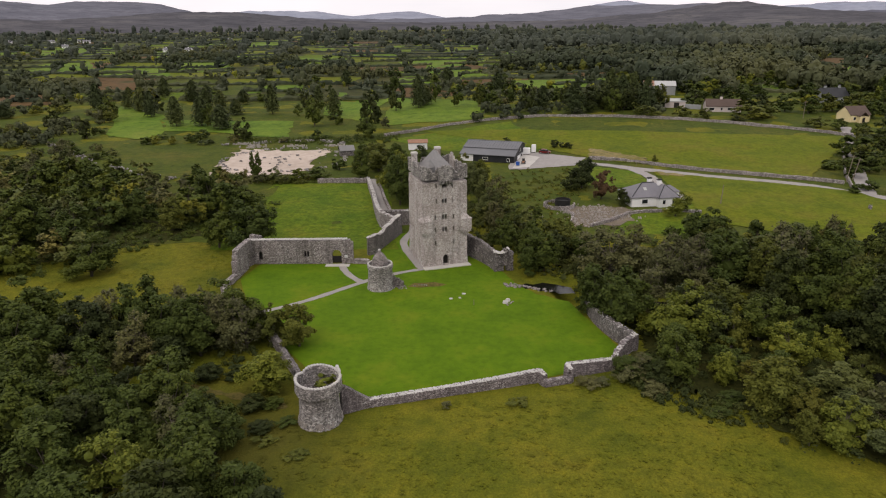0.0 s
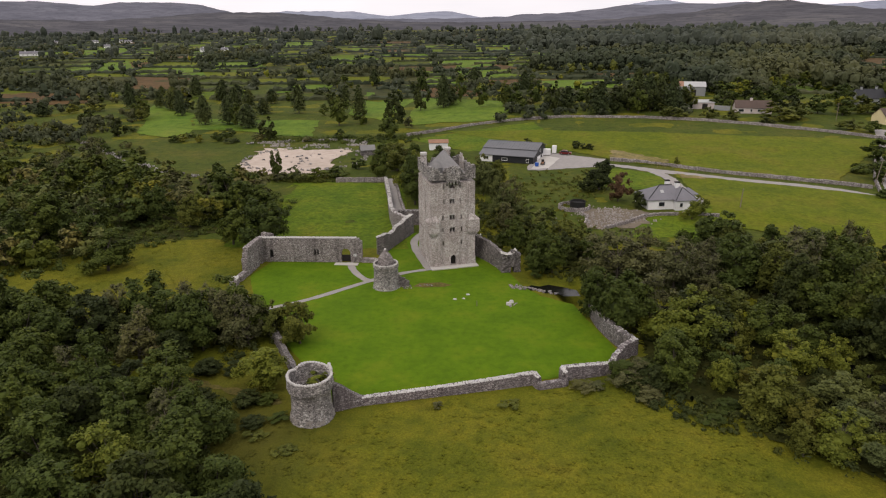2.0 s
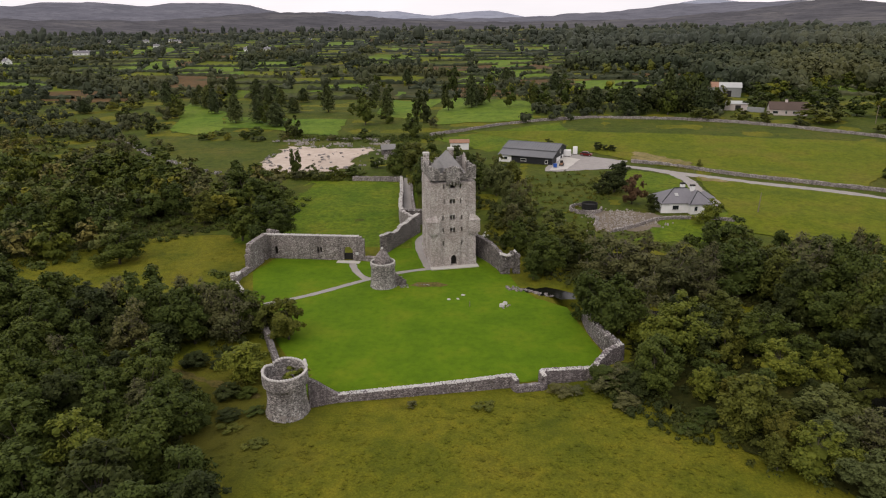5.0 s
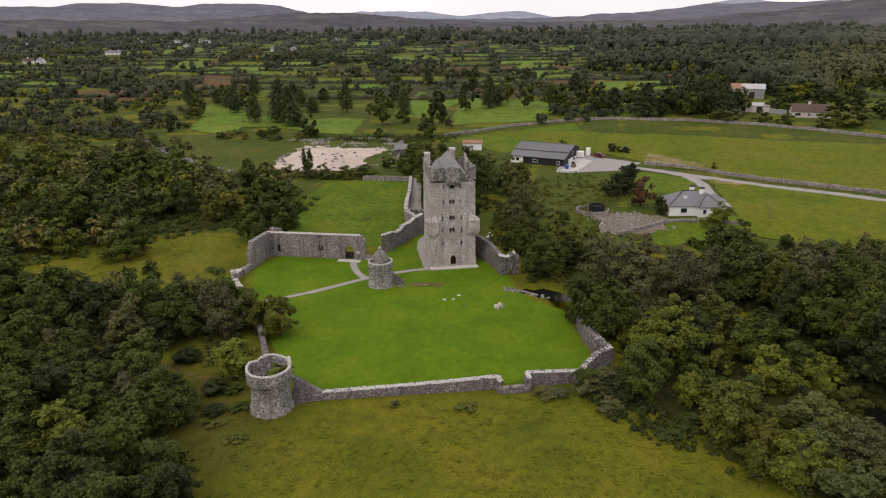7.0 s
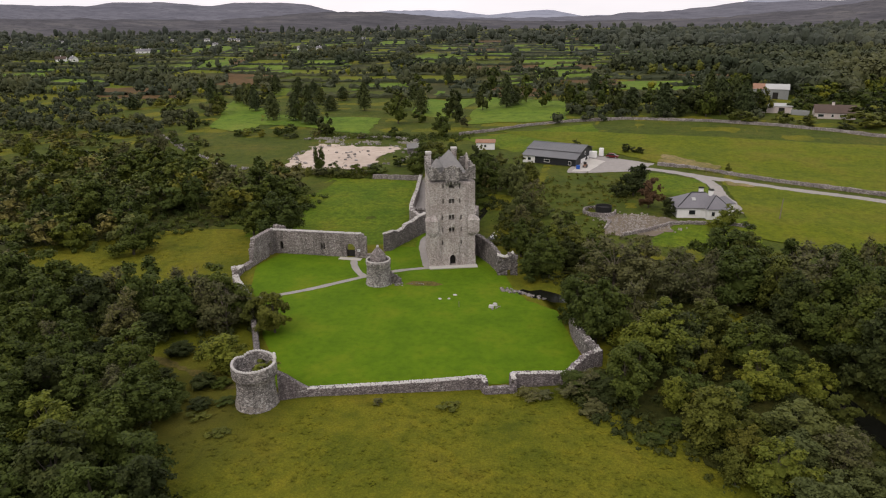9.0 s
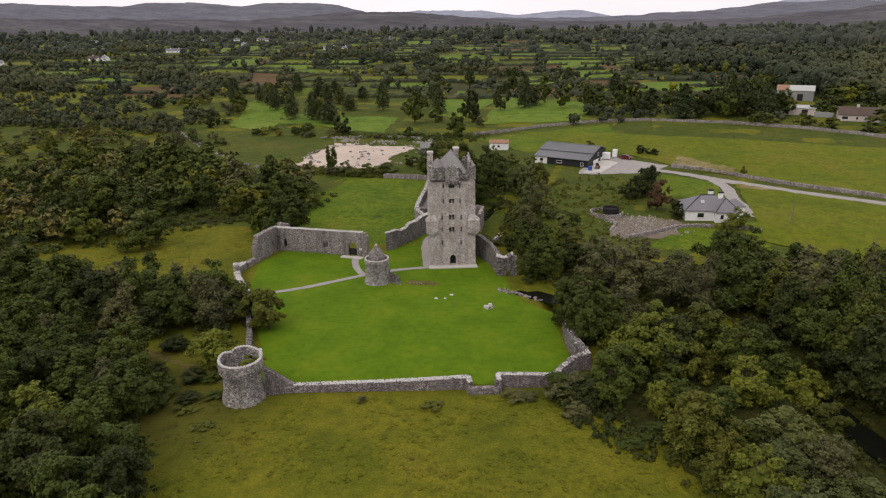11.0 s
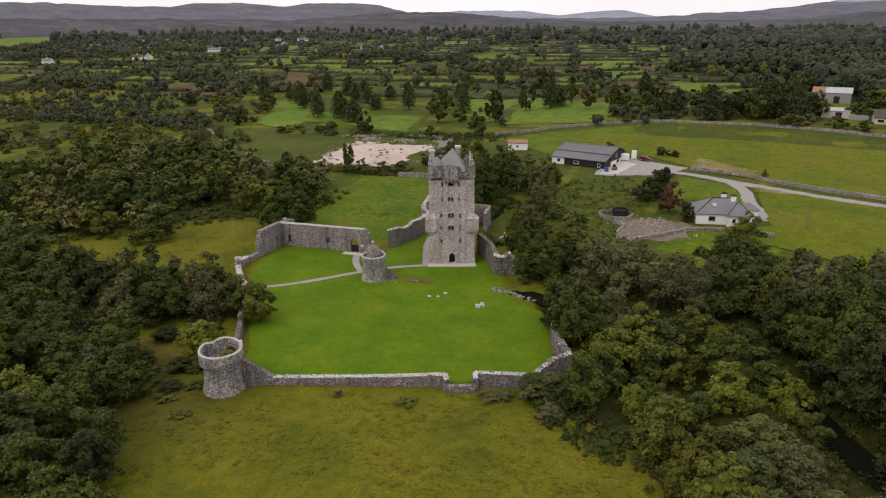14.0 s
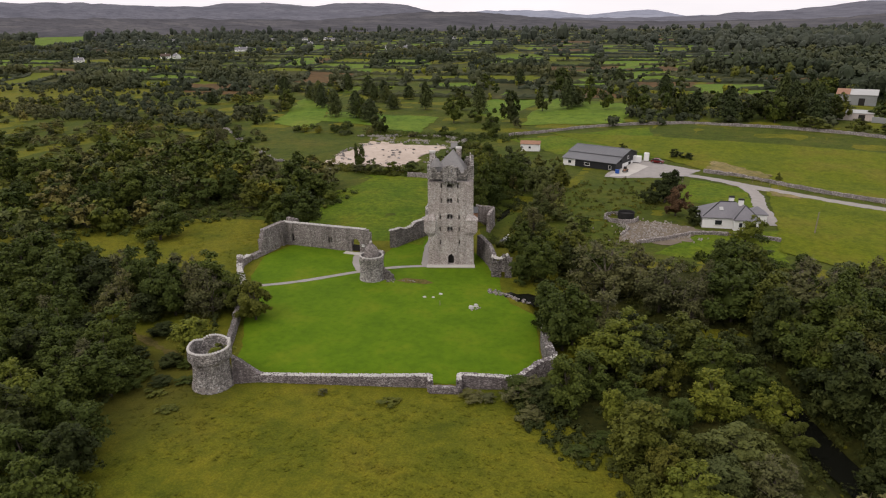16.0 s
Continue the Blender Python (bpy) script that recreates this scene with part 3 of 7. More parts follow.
def cap_stones(shape, mat, parent, label="pale lichened loose stones"):
    return tagged(part("stonework", shape, mat, parent, label), kind="stuff")


def run_wall(points, thick, base=-0.5, ragged=0.12, seed=3, step=0.7):
    """A rubble wall along (x, y, top) points, with an uneven top."""
    rnd = random.Random(seed)
    s, pts = Shape(), []
    for (x0, y0, h0), (x1, y1, h1) in zip(points, points[1:]):
        k = max(1, int(math.hypot(x1 - x0, y1 - y0) / step))
        pts += [(x0 + (x1 - x0) * i / k, y0 + (y1 - y0) * i / k, h0 + (h1 - h0) * i / k) for i in range(k)]
    pts.append(points[-1])
    n = len(pts)
    for i, (x, y, h) in enumerate(pts):
        a, b = pts[max(0, i - 1)], pts[min(n - 1, i + 1)]
        d = Vector((b[0] - a[0], b[1] - a[1])).normalized()
        nx_, ny_ = -d.y, d.x
        gz = ground_z(x, y)
        top = h + rnd.uniform(-ragged, ragged)
        j = lambda: rnd.uniform(-0.06, 0.06)
        for k, z in ((-1.12, gz + base), (-1.0, (gz + top) / 2), (-0.92, top - 0.12), (-0.75, top), (0.75, top + j()), (0.92, top - 0.12), (1.0, (gz + top) / 2), (1.12, gz + base)):
            s.v.append((x + nx_ * (thick / 2 * k + j()), y + ny_ * (thick / 2 * k + j()), z + (j() if -1 < k < 1 else 0)))
    for i in range(n - 1):
        for k in range(7):
            s.f.append((i * 8 + k + 1, i * 8 + k, (i + 1) * 8 + k, (i + 1) * 8 + k + 1))
    s.f += [tuple(range(8)), tuple(range((n - 1) * 8 + 7, (n - 1) * 8 - 1, -1))]
    return s


def coping(points, thick, size=0.22, seed=5, step=0.3, lift=0.0):
    """Loose cap stones along a wall's top."""
    rnd = random.Random(seed)
    s = Shape()
    for (x0, y0, h0), (x1, y1, h1) in zip(points, points[1:]):
        k = max(1, int(math.hypot(x1 - x0, y1 - y0) / step))
        d = Vector((x1 - x0, y1 - y0)).normalized()
        for i in range(k):
            for off in (-0.34, 0.0, 0.34):
                t = (i + rnd.random() * 0.9) / k
                o = (off + rnd.uniform(-0.1, 0.1)) * thick
                s.stone((x0 + (x1 - x0) * t - d.y * o, y0 + (y1 - y0) * t + d.x * o, h0 + (h1 - h0) * t + 0.01 + lift), (size * rnd.uniform(0.7, 1.3), size * rnd.uniform(0.7, 1.3), size * rnd.uniform(0.2, 0.45)), rnd)
    return s


# the tower house: front centre at the origin of its own frame, x along the front, y into the tower
TW, TD, TH = 9.1, 11.3, 18.2      # width, depth, wall head
tower = thing("tower_house", -4.6, 127.2, 0, CASTLE_TURN, "tall grey limestone tower house with battlements and a slate roof", "castle")


def batter(s, cx=0.0, cy=TD / 2):
    """Leans the walls in towards the top, and splays the foot."""
    s.v = [((x - cx) * (1 + 0.0012 * (TH - z) + 0.012 * max(0, 2.5 - z)) + cx, (y - cy) * (1 + 0.0012 * (TH - z) + 0.012 * max(0, 2.5 - z)) + cy, z) for x, y, z in s.v]
    return s


def shift(s, dx=0.0, dy=0.0, dz=0.0, turn=0.0):
    c, k = math.cos(radians(turn)), math.sin(radians(turn))
    s.v = [(x * c - y * k + dx, x * k + y * c + dy, z + dz) for x, y, z in s.v]
    return s


WX = TW / 2 - 0.15                # the windows' centre along the front wall
two_light = [(7.85, 1.0), (10.5, 1.0), (13.8, 1.0)]
holes = [(WX - 0.4, WX + 0.75, 0.3, 2.45, 0.8)]
holes += [(WX - 0.52, WX + 0.48, z - 0.55, z + 0.5, 0) for z, _ in two_light] + [(WX - 0.55, WX + 0.5, 16.5, 17.2, 0)]
for z, dx in ((5.1, 2.05), (7.9, 2.0), (10.4, 1.95), (13.8, 1.75), (16.9, 1.7)):
    holes += [(WX - dx - 0.14, WX - dx + 0.14, z - 0.5, z + 0.5, 0), (WX + dx - 0.24, WX + dx + 0.04, z - 0.5, z + 0.5, 0)]
front = shift(cells_wall(TW, lambda x: TH, 1.3, holes, 0.75, 0.03, -0.4, 11), -TW / 2, 0)
part("front_wall", batter(front), STONE_TOWER, tower)
side_holes = [(3.2, 3.5, 5, 6, 0), (6.2, 6.5, 8.2, 9.2, 0), (4.0, 4.3, 11.5, 12.4, 0), (6.6, 6.9, 14.0, 15, 0), (2.6, 2.9, 15.5, 16.3, 0)]
left = shift(cells_wall(TD - 1.304, lambda x: TH, 1.3, side_holes, 0.9, 0.03, -0.4, 12), -TW / 2, TD, 0, -90)
part("side_wall", batter(left), STONE_TOWER, tower)
right = shift(cells_wall(TD - 1.304, lambda x: TH, 1.3, side_holes, 0.9, 0.03, -0.4, 13), TW / 2, 1.304, 0, 90)
part("side_wall", batter(right), STONE_TOWER, tower)
back = shift(cells_wall(TW - 2.608, lambda x: TH, 1.3, [], 0.9, 0.03, -0.4, 14), TW / 2 - 1.304, TD, 0, 180)
part("back_wall", batter(back), STONE_TOWER, tower)
part("wall_walk", Shape().box(-TW / 2 + 1.25, TW / 2 - 1.25, 1.25, TD - 1.25, 17.6, 18.0), STONE_SLATE, tower)
for z, _ in two_light:
    part("mullion", Shape().box(WX - TW / 2 - 0.08, WX - TW / 2 + 0.04, 0.12, 0.3, z - 0.55, z + 0.5).box(WX - TW / 2 - 0.6, WX - TW / 2 + 0.56, -0.06, 0.1, z + 0.5, z + 0.62), COPING, tower, "pale dressed stone window mullion")
part("door", Shape().box(WX - TW / 2 - 0.44, WX - TW / 2 + 0.79, 0.75, 0.85, 0.2, 2.5), DARK, tower, "dark timber door set deep in the wall")

# parapet with stepped merlons, standing a little proud of the wall
def parapet_side(length, seed):
    rnd = random.Random(seed)

    def top(x):
        k = (x / length * (length / 2.35)) % 1.0
        if x < 0.9 or x > length - 0.9:
            return 2.75
        return 2.5 if 0.3 < k < 0.7 else (1.95 if 0.18 < k < 0.82 else 1.25)
    return cells_wall(length, top, 0.5, [], 0.27, 0.03, 0.0, seed)


PO = 0.07
for sh, nm in ((shift(parapet_side(TW + 2 * PO, 21), -TW / 2 - PO, -PO, TH), "front"), (shift(parapet_side(TW + 2 * PO, 22), TW / 2 + PO, TD + PO, TH, 180), "back"),
               (shift(parapet_side(TD - 0.7, 23), -TW / 2 - PO, TD - 0.35, TH, -90), "side"), (shift(parapet_side(TD - 0.7, 24), TW / 2 + PO, 0.35, TH, 90), "side")):
    part("parapet", sh, STONE_ROUND, tower)
# box machicolation over the door
mach = shift(cells_wall(2.7, lambda x: 3.0 if 0.5 < x < 2.2 else 2.7, 0.4, [(1.0, 1.25, 1.5, 2.1, 0), (1.6, 1.85, 1.5, 2.1, 0)], 0.3, 0.03, 0.0, 25), -1.5, -0.95, TH - 0.1)
mach.box(-1.5, -1.1, -0.56, -0.17, TH - 0.1, TH + 2.5).box(0.8, 1.2, -0.56, -0.17, TH - 0.1, TH + 2.5)
for x in (-1.4, -0.75, -0.1, 0.55, 1.0):
    prof_c = [(-0.02, TH - 1.05), (-0.5, TH - 1.05), (-0.58, TH - 0.76), (-0.86, TH - 0.74), (-0.94, TH - 0.42), (-0.94, TH - 0.11), (-0.02, TH - 0.11)]
    ring_c = [(x + o, y, z) for o in (0, 0.26) for y, z in prof_c]
    part("corbel", Shape().add(ring_c, [tuple(range(6, -1, -1)), tuple(range(7, 14))] + [(q, (q + 1) % 7, 7 + (q + 1) % 7, 7 + q) for q in range(7)]), STONE_ROUND, tower)
part("machicolation", mach, STONE_ROUND, tower, "pale lichened stone machicolation on corbels")
# corner bartizans at mid height
for sx in (-1, 1):
    cx = sx * (TW / 2 - 0.35)
    b = Shape().box(cx - 1.2, cx + 1.2, -0.78, 1.3, 7.55, 9.9, 0.1)
    for k, (z0, z1) in enumerate(((7.2, 7.545), (6.85, 7.195), (6.5, 6.845))):
        b.box(cx - 1.1 + 0.28 * k, cx + 1.1 - 0.28 * k, -0.68 + 0.22 * k, 1.2 - 0.2 * k, z0, z1, 0.05)
    b.add([(cx - 1.25, -0.84, 9.88), (cx + 1.25, -0.84, 9.88), (cx + 1.25, 1.35, 9.88), (cx - 1.25, 1.35, 9.88), (cx - sx * 0.55, 0.1, 11.35), (cx - sx * 0.55, 0.6, 11.35)], [(0, 1, 4), (1, 2, 5, 4), (2, 3, 5), (3, 0, 4, 5)])
    b.v = [(x + random.uniform(-0.04, 0.04), y + random.uniform(-0.04, 0.04), z) for x, y, z in b.v]
    part("bartizan", b, STONE_TOWER, tower, "boxed corner bartizan with a pale sloping stone cap")
# the roof: steep hipped slates inside the wall walk, two chimneys and a capped stair turret
rx, ry0, ry1 = TW / 2 - 1.1, 1.3, TD - 1.3
roof = Shape().add([(-rx, ry0, 18.6), (rx, ry0, 18.6), (rx, ry1, 18.6), (-rx, ry1, 18.6), (0.4, 7.9, 22.6), (0.4, ry1 - 0.9, 22.6)], [(0, 1, 4), (1, 2, 5, 4), (2, 3, 5), (3, 0, 4, 5), (3, 2, 1, 0)])
part("roof", roof, STONE_SLATE, tower, "steep grey stone-slate roof")
part("roof_base", Shape().box(-rx + 0.05, rx - 0.05, ry0 + 0.05, ry1 - 0.05, 18.01, 18.7), STONE_TOWER, tower)
for x0, y0, h in ((1.5, 10.0, 22.9), (-TW / 2 + 0.55, 8.4, 22.4)):
    ch = Shape().box(x0 - 0.55, x0 + 0.55, y0 - 0.45, y0 + 0.45, 18.0, h - 0.45, 0.05)
    c1 = part("chimney", ch, STONE_TOWER, tower)
    part("chimney_cap", Shape().box(x0 - 0.65, x0 + 0.65, y0 - 0.55, y0 + 0.55, h - 0.45, h, 0.08), COPING, c1, "pale weathered chimney cap")
part("stair_turret", Shape().lathe([(1.25, 18.01), (1.25, 20.4), (1.35, 20.5), (0.9, 21.2), (0.45, 21.8), (0.0, 22.2)], 16, -TW / 2 + 1.7, 1.9, 0.03), STONE_SLATE, tower, "domed stone stair turret cap")
part("gable_stub", Shape().box(TW / 2 - 0.75, TW / 2 - 0.46, 6.2, 9.2, 18.01, 21.4, 0.1).box(TW / 2 - 0.73, TW / 2 - 0.48, 7.0, 8.4, 21.4, 22.0, 0.1), STONE_TOWER, tower)
single("door_platform", shift(Shape().box(-4.95, 4.95, -1.75, -0.12, -0.2, 0.26, 0.03), -4.6, 127.2, 0, CASTLE_TURN), PAVING, "pale paved platform before the tower door", "platform", kind="structure")

# the corner tower of the outer wall: hollow, with an overgrown floor
rt = thing("round_tower", -19.0, 71.0, 0, 0, "round ruined limestone corner tower with overgrown top", "tower")
outer = [(3.05, -0.6), (2.95, 0.0), (2.8, 0.8), (2.68, 1.8), (2.60, 2.8), (2.60, 3.7), (2.66, 4.15), (2.96, 4.22), (3.05, 4.5), (3.05, 5.3), (3.02, 5.85), (2.85, 5.95), (2.62, 5.93), (2.55, 5.6), (2.5, 4.2)]
outer = [(r * 0.955, z) for r, z in outer]
shell = Shape().lathe(outer, 44, 0, 0, 0.035)
# the rim stands highest at the back, and one notch is broken out
shell.v = [(x, y, z + (max(0, z - 5.0) * (0.35 * max(0.0, math.sin(math.atan2(y, x) - 0.5)) - 0.5 * math.exp(-((math.atan2(y, x) - 2.6) / 0.25) ** 2)))) for x, y, z in shell.v]
part("wall", shell, STONE_ROUND, rt)
part("floor", Shape().lathe([(2.5, 4.35), (1.9, 4.4), (1.2, 4.3), (1.05, 3.2), (0.0, 3.1)], 26, 0.0, 0.0, 0.03), STONE_DARK, rt, "dark stone floor with a sunken well")
rim = Shape()
for i in range(46):
    a = i / 46 * 6.283
    r = 2.72
    zz = 5.98 + 0.33 * max(0.0, math.sin(a - 0.5)) - 0.4 * math.exp(-((a - 2.6) / 0.25) ** 2)
    rim.stone((r * math.cos(a), r * math.sin(a), zz), (0.24, 0.22, 0.09))
for i in range(6):
    rim.stone((2.72 * math.cos(0.45 + i * 0.05), 2.72 * math.sin(0.45 + i * 0.05), 6.2 + 0.08 * i), (0.25, 0.25, 0.14))
cap_stones(rim, COPING, rt, "pale lichened rim stones")
foot = Shape()
for i in range(150):
    a, z = random.random() * 6.283, random.uniform(-0.25, 0.9)
    r = 0.955 * float(np.interp(z, [-0.6, 0.0, 0.8, 1.8], [3.03, 2.93, 2.78, 2.66])) - 0.04
    foot.stone((r * math.cos(a), r * math.sin(a), z), (0.2, 0.2, 0.12))
cap_stones(foot, RUBBLE, rt, "pale uneven stones at the foot")

# the outer wall and its small bastion
FW = [(-16.6, 72.4, 4.3), (-15.5, 73.0, 3.3), (-14.3, 73.6, 2.1), (-13.2, 74.1, 1.1), (-5, 76.5, 1.25), (3, 78.85, 1.5), (9.6, 80.85, 1.8)]
bawn = thing("bawn_wall", -3, 77, 0, 0, "long low limestone outer wall with pale coping", "wall", kind="structure")


def local_wall(pts, ox, oy, **kw):
    s = run_wall(pts, **kw)
    return shift(s, -ox, -oy)


part("wall", local_wall(FW, -3, 77, thick=0.85, base=-0.6, ragged=0.05), STONE_BAWN, bawn)
cap_stones(shift(coping(FW[3:], 0.78, 0.16, 5, 0.2), 3, -77), COPING, bawn, "pale lichened coping stones")
BAST = [(9.6, 80.95, 1.8), (10.2, 79.6, 1.7), (10.25, 79.5, 0.9), (13.9, 80.65, 0.95), (13.95, 80.7, 1.95), (13.5, 82.0, 2.15)]
part("bastion", local_wall(BAST, -3, 77, thick=0.8, base=-0.6, ragged=0.05, step=0.5), STONE_BAWN, bawn, "small square bastion in the wall")
cap_stones(shift(coping([BAST[0], BAST[1]], 0.75, 0.16, 5, 0.2), 3, -77), COPING, bawn)
cap_stones(shift(coping([BAST[4], BAST[5]], 0.75, 0.16, 5, 0.2), 3, -77), COPING, bawn)
FW2 = [(13.5, 82.05, 2.1), (17, 83.2, 1.95), (20.6, 84.4, 1.7)]
part("wall", local_wall(FW2, -3, 77, thick=0.85, base=-0.6, ragged=0.06), STONE_BAWN, bawn)
cap_stones(shift(coping(FW2, 0.78, 0.16, 5, 0.2), 3, -77), COPING, bawn)

corner = thing("ruined_corner_wall", 23, 91, 0, 0, "tumbled limestone corner of the outer wall", "wall", kind="structure")
CW = [(20.7, 85.0, 1.2), (21.6, 87.0, 1.5), (23.0, 88.8, 2.3), (25.3, 90.6, 2.7)]
part("wall", local_wall(CW, 23, 91, thick=0.9, ragged=0.2), STONE_BAWN, corner)
CW2 = [(24.8, 90.6, 2.7), (23.4, 93.2, 2.6), (22.3, 96.2, 2.5), (21.3, 99.8, 2.4), (20.8, 104, 2.0)]
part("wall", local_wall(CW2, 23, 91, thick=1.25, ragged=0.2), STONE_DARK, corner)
cap_stones(shift(coping(CW, 0.8, 0.2, 7, 0.35), -23, -91), COPING, corner)
cap_stones(shift(coping(CW2, 1.2, 0.16, 8, 0.7), -23, -91), COPING, corner)

# the side wall, half lost under trees
side = thing("west_bawn_wall", -33, 95, 0, 0, "ivied ruined side wall of the castle yard", "wall", kind="structure")
SW = [(-20.6, 74.0, 2.6), (-21.6, 76.2, 2.5), (-21.8, 76.5, 1.5), (-26, 84, 1.4), (-28.4, 88.0, 1.4), (-28.5, 88.2, 2.0), (-29.8, 90.4, 1.9), (-34, 97, 1.3)]
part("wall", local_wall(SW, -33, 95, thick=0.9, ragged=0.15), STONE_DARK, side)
SW2 = [(-37, 101.6, 1.4), (-42, 107, 1.4), (-44.4, 110.0, 1.4), (-44.6, 110.4, 2.4), (-45.3, 111.6, 2.7), (-45.6, 112.0, 1.6), (-46.2, 115.6, 1.3)]
part("wall", local_wall(SW2, -33, 95, thick=1.1, ragged=0.15), STONE, side)
cap_stones(shift(coping(SW2, 1.1, 0.25, 9), 33, -95), COPING, side)

# the banqueting hall's standing walls
hall = thing("hall_ruin", -45.9, 127.5, 0, 2.0, "roofless ruined limestone hall wall with doorway and windows", "ruin")


def hall_top(x):
    return 5.3 + 0.12 * math.sin(x * 1.7) if x < 20.9 else 5.3 - (x - 20.9) * 0.9


hall_holes = [(2.4, 3.2, 0.9, 2.8, 0.6), (11.85, 12.3, 1.5, 2.9, 0.4), (12.45, 12.9, 1.5, 2.9, 0.4), (17.6, 19.6, -0.4, 3.0, 0.9)]
part("long_wall", cells_wall(22.0, hall_top, 1.1, hall_holes, 0.5, 0.05, -0.4, 31), STONE, hall)
cap_stones(shift(coping([(0, 0, 5.3), (20.9, 0, 5.3)], 1.05, 0.17, 12, 0.22), 0, 0.55), COPING, hall)


def end_top(x):
    return 5.6 if x < 7.3 else (4.8 if x < 8.0 else (3.4 if x < 8.5 else 1.3))


ew = shift(cells_wall(11.4, lambda x: end_top(x), 1.1, [(1.2, 2.3, -0.4, 3.0, 0.4)], 0.5, 0.05, -0.4, 32), 0.0, -0.004, 0, -95)
part("end_wall", ew, STONE, hall)
part("gable_fin", shift(cells_wall(2.6, lambda x: 6.1 - x * 0.4, 1.0, [], 0.4, 0.05, -0.4, 33), 1.3, 1.104, 0, 62), STONE, hall)
# dark panels added behind the openings in place of their deep shadow
for x0, x1, z0, z1 in ((2.3, 3.3, 0.8, 2.9), (11.75, 13.0, 1.4, 3.0)):
    part("window_back", Shape().box(x0, x1, 0.72, 0.8, z0, z1), DARK, hall, "dark panel standing in for the shade in the window")
# gate panel added to darken the lower half of the doorway
gt = part("gate", Shape().box(17.65, 19.55, 0.5, 0.6, 0.05, 1.5), DARK, hall, "dark gate panel added across the lower doorway")
single("doorstep", Shape().box(-29.5, -24.5, 126.2, 127.7, -0.2, 0.12, 0.03), PAVING, "pale flagstone step at the hall doorway", "step", kind="structure")
sg = thing("notice_sign", -25.3, 127.9, 1.75, 2.3, "small white notice on the ruined hall wall", "sign")
part("panel", Shape().box(-0.3, 0.3, -0.09, -0.05, -0.28, 0.28), WHITE, sg)
for i in range(3):
    part("text_bar", Shape().box(-0.22, 0.22 - 0.08 * i, -0.1, -0.092, 0.12 - i * 0.13, 0.16 - i * 0.13), DARK, sg)
single("low_wall", run_wall([(-23.8, 128.6, 0.9), (-20.6, 128.3, 0.85)], 0.9, ragged=0.04), STONE, "low limestone footing between the ruins", "wall", kind="structure")

# the watch turret with its beehive cap
wt = thing("watch_turret", -16.6, 115.1, 0, 0, "small round stone turret with a beehive cap", "turret")
part("wall", Shape().lathe([(2.7, -0.4), (2.5, 0.4), (2.32, 1.5), (2.25, 3.9), (2.38, 4.05), (2.42, 4.6), (2.28, 4.85), (2.02, 4.8), (1.98, 4.3), (1.3, 4.28)], 36, 0, 0, 0.022), STONE_ROUND, wt)
tr = Shape()
for i in range(40):
    tr.stone((2.2 * math.cos(i * 0.157), 2.2 * math.sin(i * 0.157), 4.9), (0.2, 0.2, 0.08))
cap_stones(tr, COPING, wt, "pale lichened rim stones")
part("cap", Shape().lathe([(1.5, 4.2), (1.52, 5.1), (1.36, 5.8), (1.02, 6.4), (0.55, 6.95), (0.3, 7.15), (0.24, 7.45), (0.0, 7.6)], 26, 0, 0, 0.03), STONE, wt, "beehive cap of rough stone")
part("finial", Shape().stone((0, 0, 7.5), (0.3, 0.3, 0.18)), COPING, wt)
wst = thing("turret_wall_stub", -14.5, 115.0, 0, 5, "broken stub of wall with fallen stones", "ruin")
part("wall", cells_wall(2.2, lambda x: 2.5 - x * 0.75, 0.8, [], 0.35, 0.1, -0.4, 41), STONE_DARK, wst)
fs = Shape()
for i in range(26):
    fs.stone((random.uniform(0.2, 2.9), random.uniform(-0.9, 0.6), random.uniform(0, 0.15)), (0.2, 0.18, 0.11))
cap_stones(fs, STONE_ROUND, wst)

# the inner wall, the gate by the tower and the long wall behind
iw = thing("inner_bawn_wall", -20, 142, 0, 0, "inner castle wall with stepped broken top", "wall", kind="structure")
IW = [(-21.6, 133.6, 4.0), (-20.4, 134.2, 4.2), (-20.1, 135.6, 4.2), (-19.6, 137.4, 3.5), (-19.0, 139.5, 3.6), (-18.6, 140.5, 4.3), (-17.8, 143.5, 4.2), (-17.2, 145.5, 4.6), (-16.0, 149.5, 4.7)]
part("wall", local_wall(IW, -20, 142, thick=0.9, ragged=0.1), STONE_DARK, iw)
cap_stones(shift(coping(IW, 0.9, 0.24, 14), 20, -142), COPING, iw)
gw = thing("gate_wall", -21.4, 154.2, 0, 10, "castle wall with a small gate beside the tower", "wall", kind="structure")
part("wall", cells_wall(11.6, lambda x: 3.9 if x < 10 else 4.3, 0.9, [(7.9, 9.0, -0.4, 2.4, 0.5)], 0.5, 0.05, -0.4, 51), STONE_DARK, gw)
cap_stones(shift(coping([(0, 0.45, 3.95), (10, 0.45, 3.95)], 0.9, 0.24, 15), 0, 0), COPING, gw)
lw = thing("long_stone_wall", -23, 172, 0, 0, "long limestone wall running back from the castle", "wall", kind="structure")
LW = [(-17.6, 149.0, 4.2), (-21.0, 154, 4.0), (-22.6, 160, 3.6), (-24.2, 168, 3.3), (-26, 178, 3.0), (-28.6, 190, 2.7), (-30.2, 198, 2.7)]
part("wall", local_wall(LW, -23, 172, thick=0.9, ragged=0.15), STONE, lw)
cap_stones(shift(coping(LW, 0.9, 0.24, 16, 0.7), 23, -172), COPING, lw)
LW2 = [(-17.8, 158, 1.7), (-20.2, 166, 1.7), (-23.0, 178, 1.7), (-25.4, 190, 1.7), (-27.4, 198, 1.7)]
part("wall", local_wall(LW2, -23, 172, thick=0.7, ragged=0.15), STONE, lw)
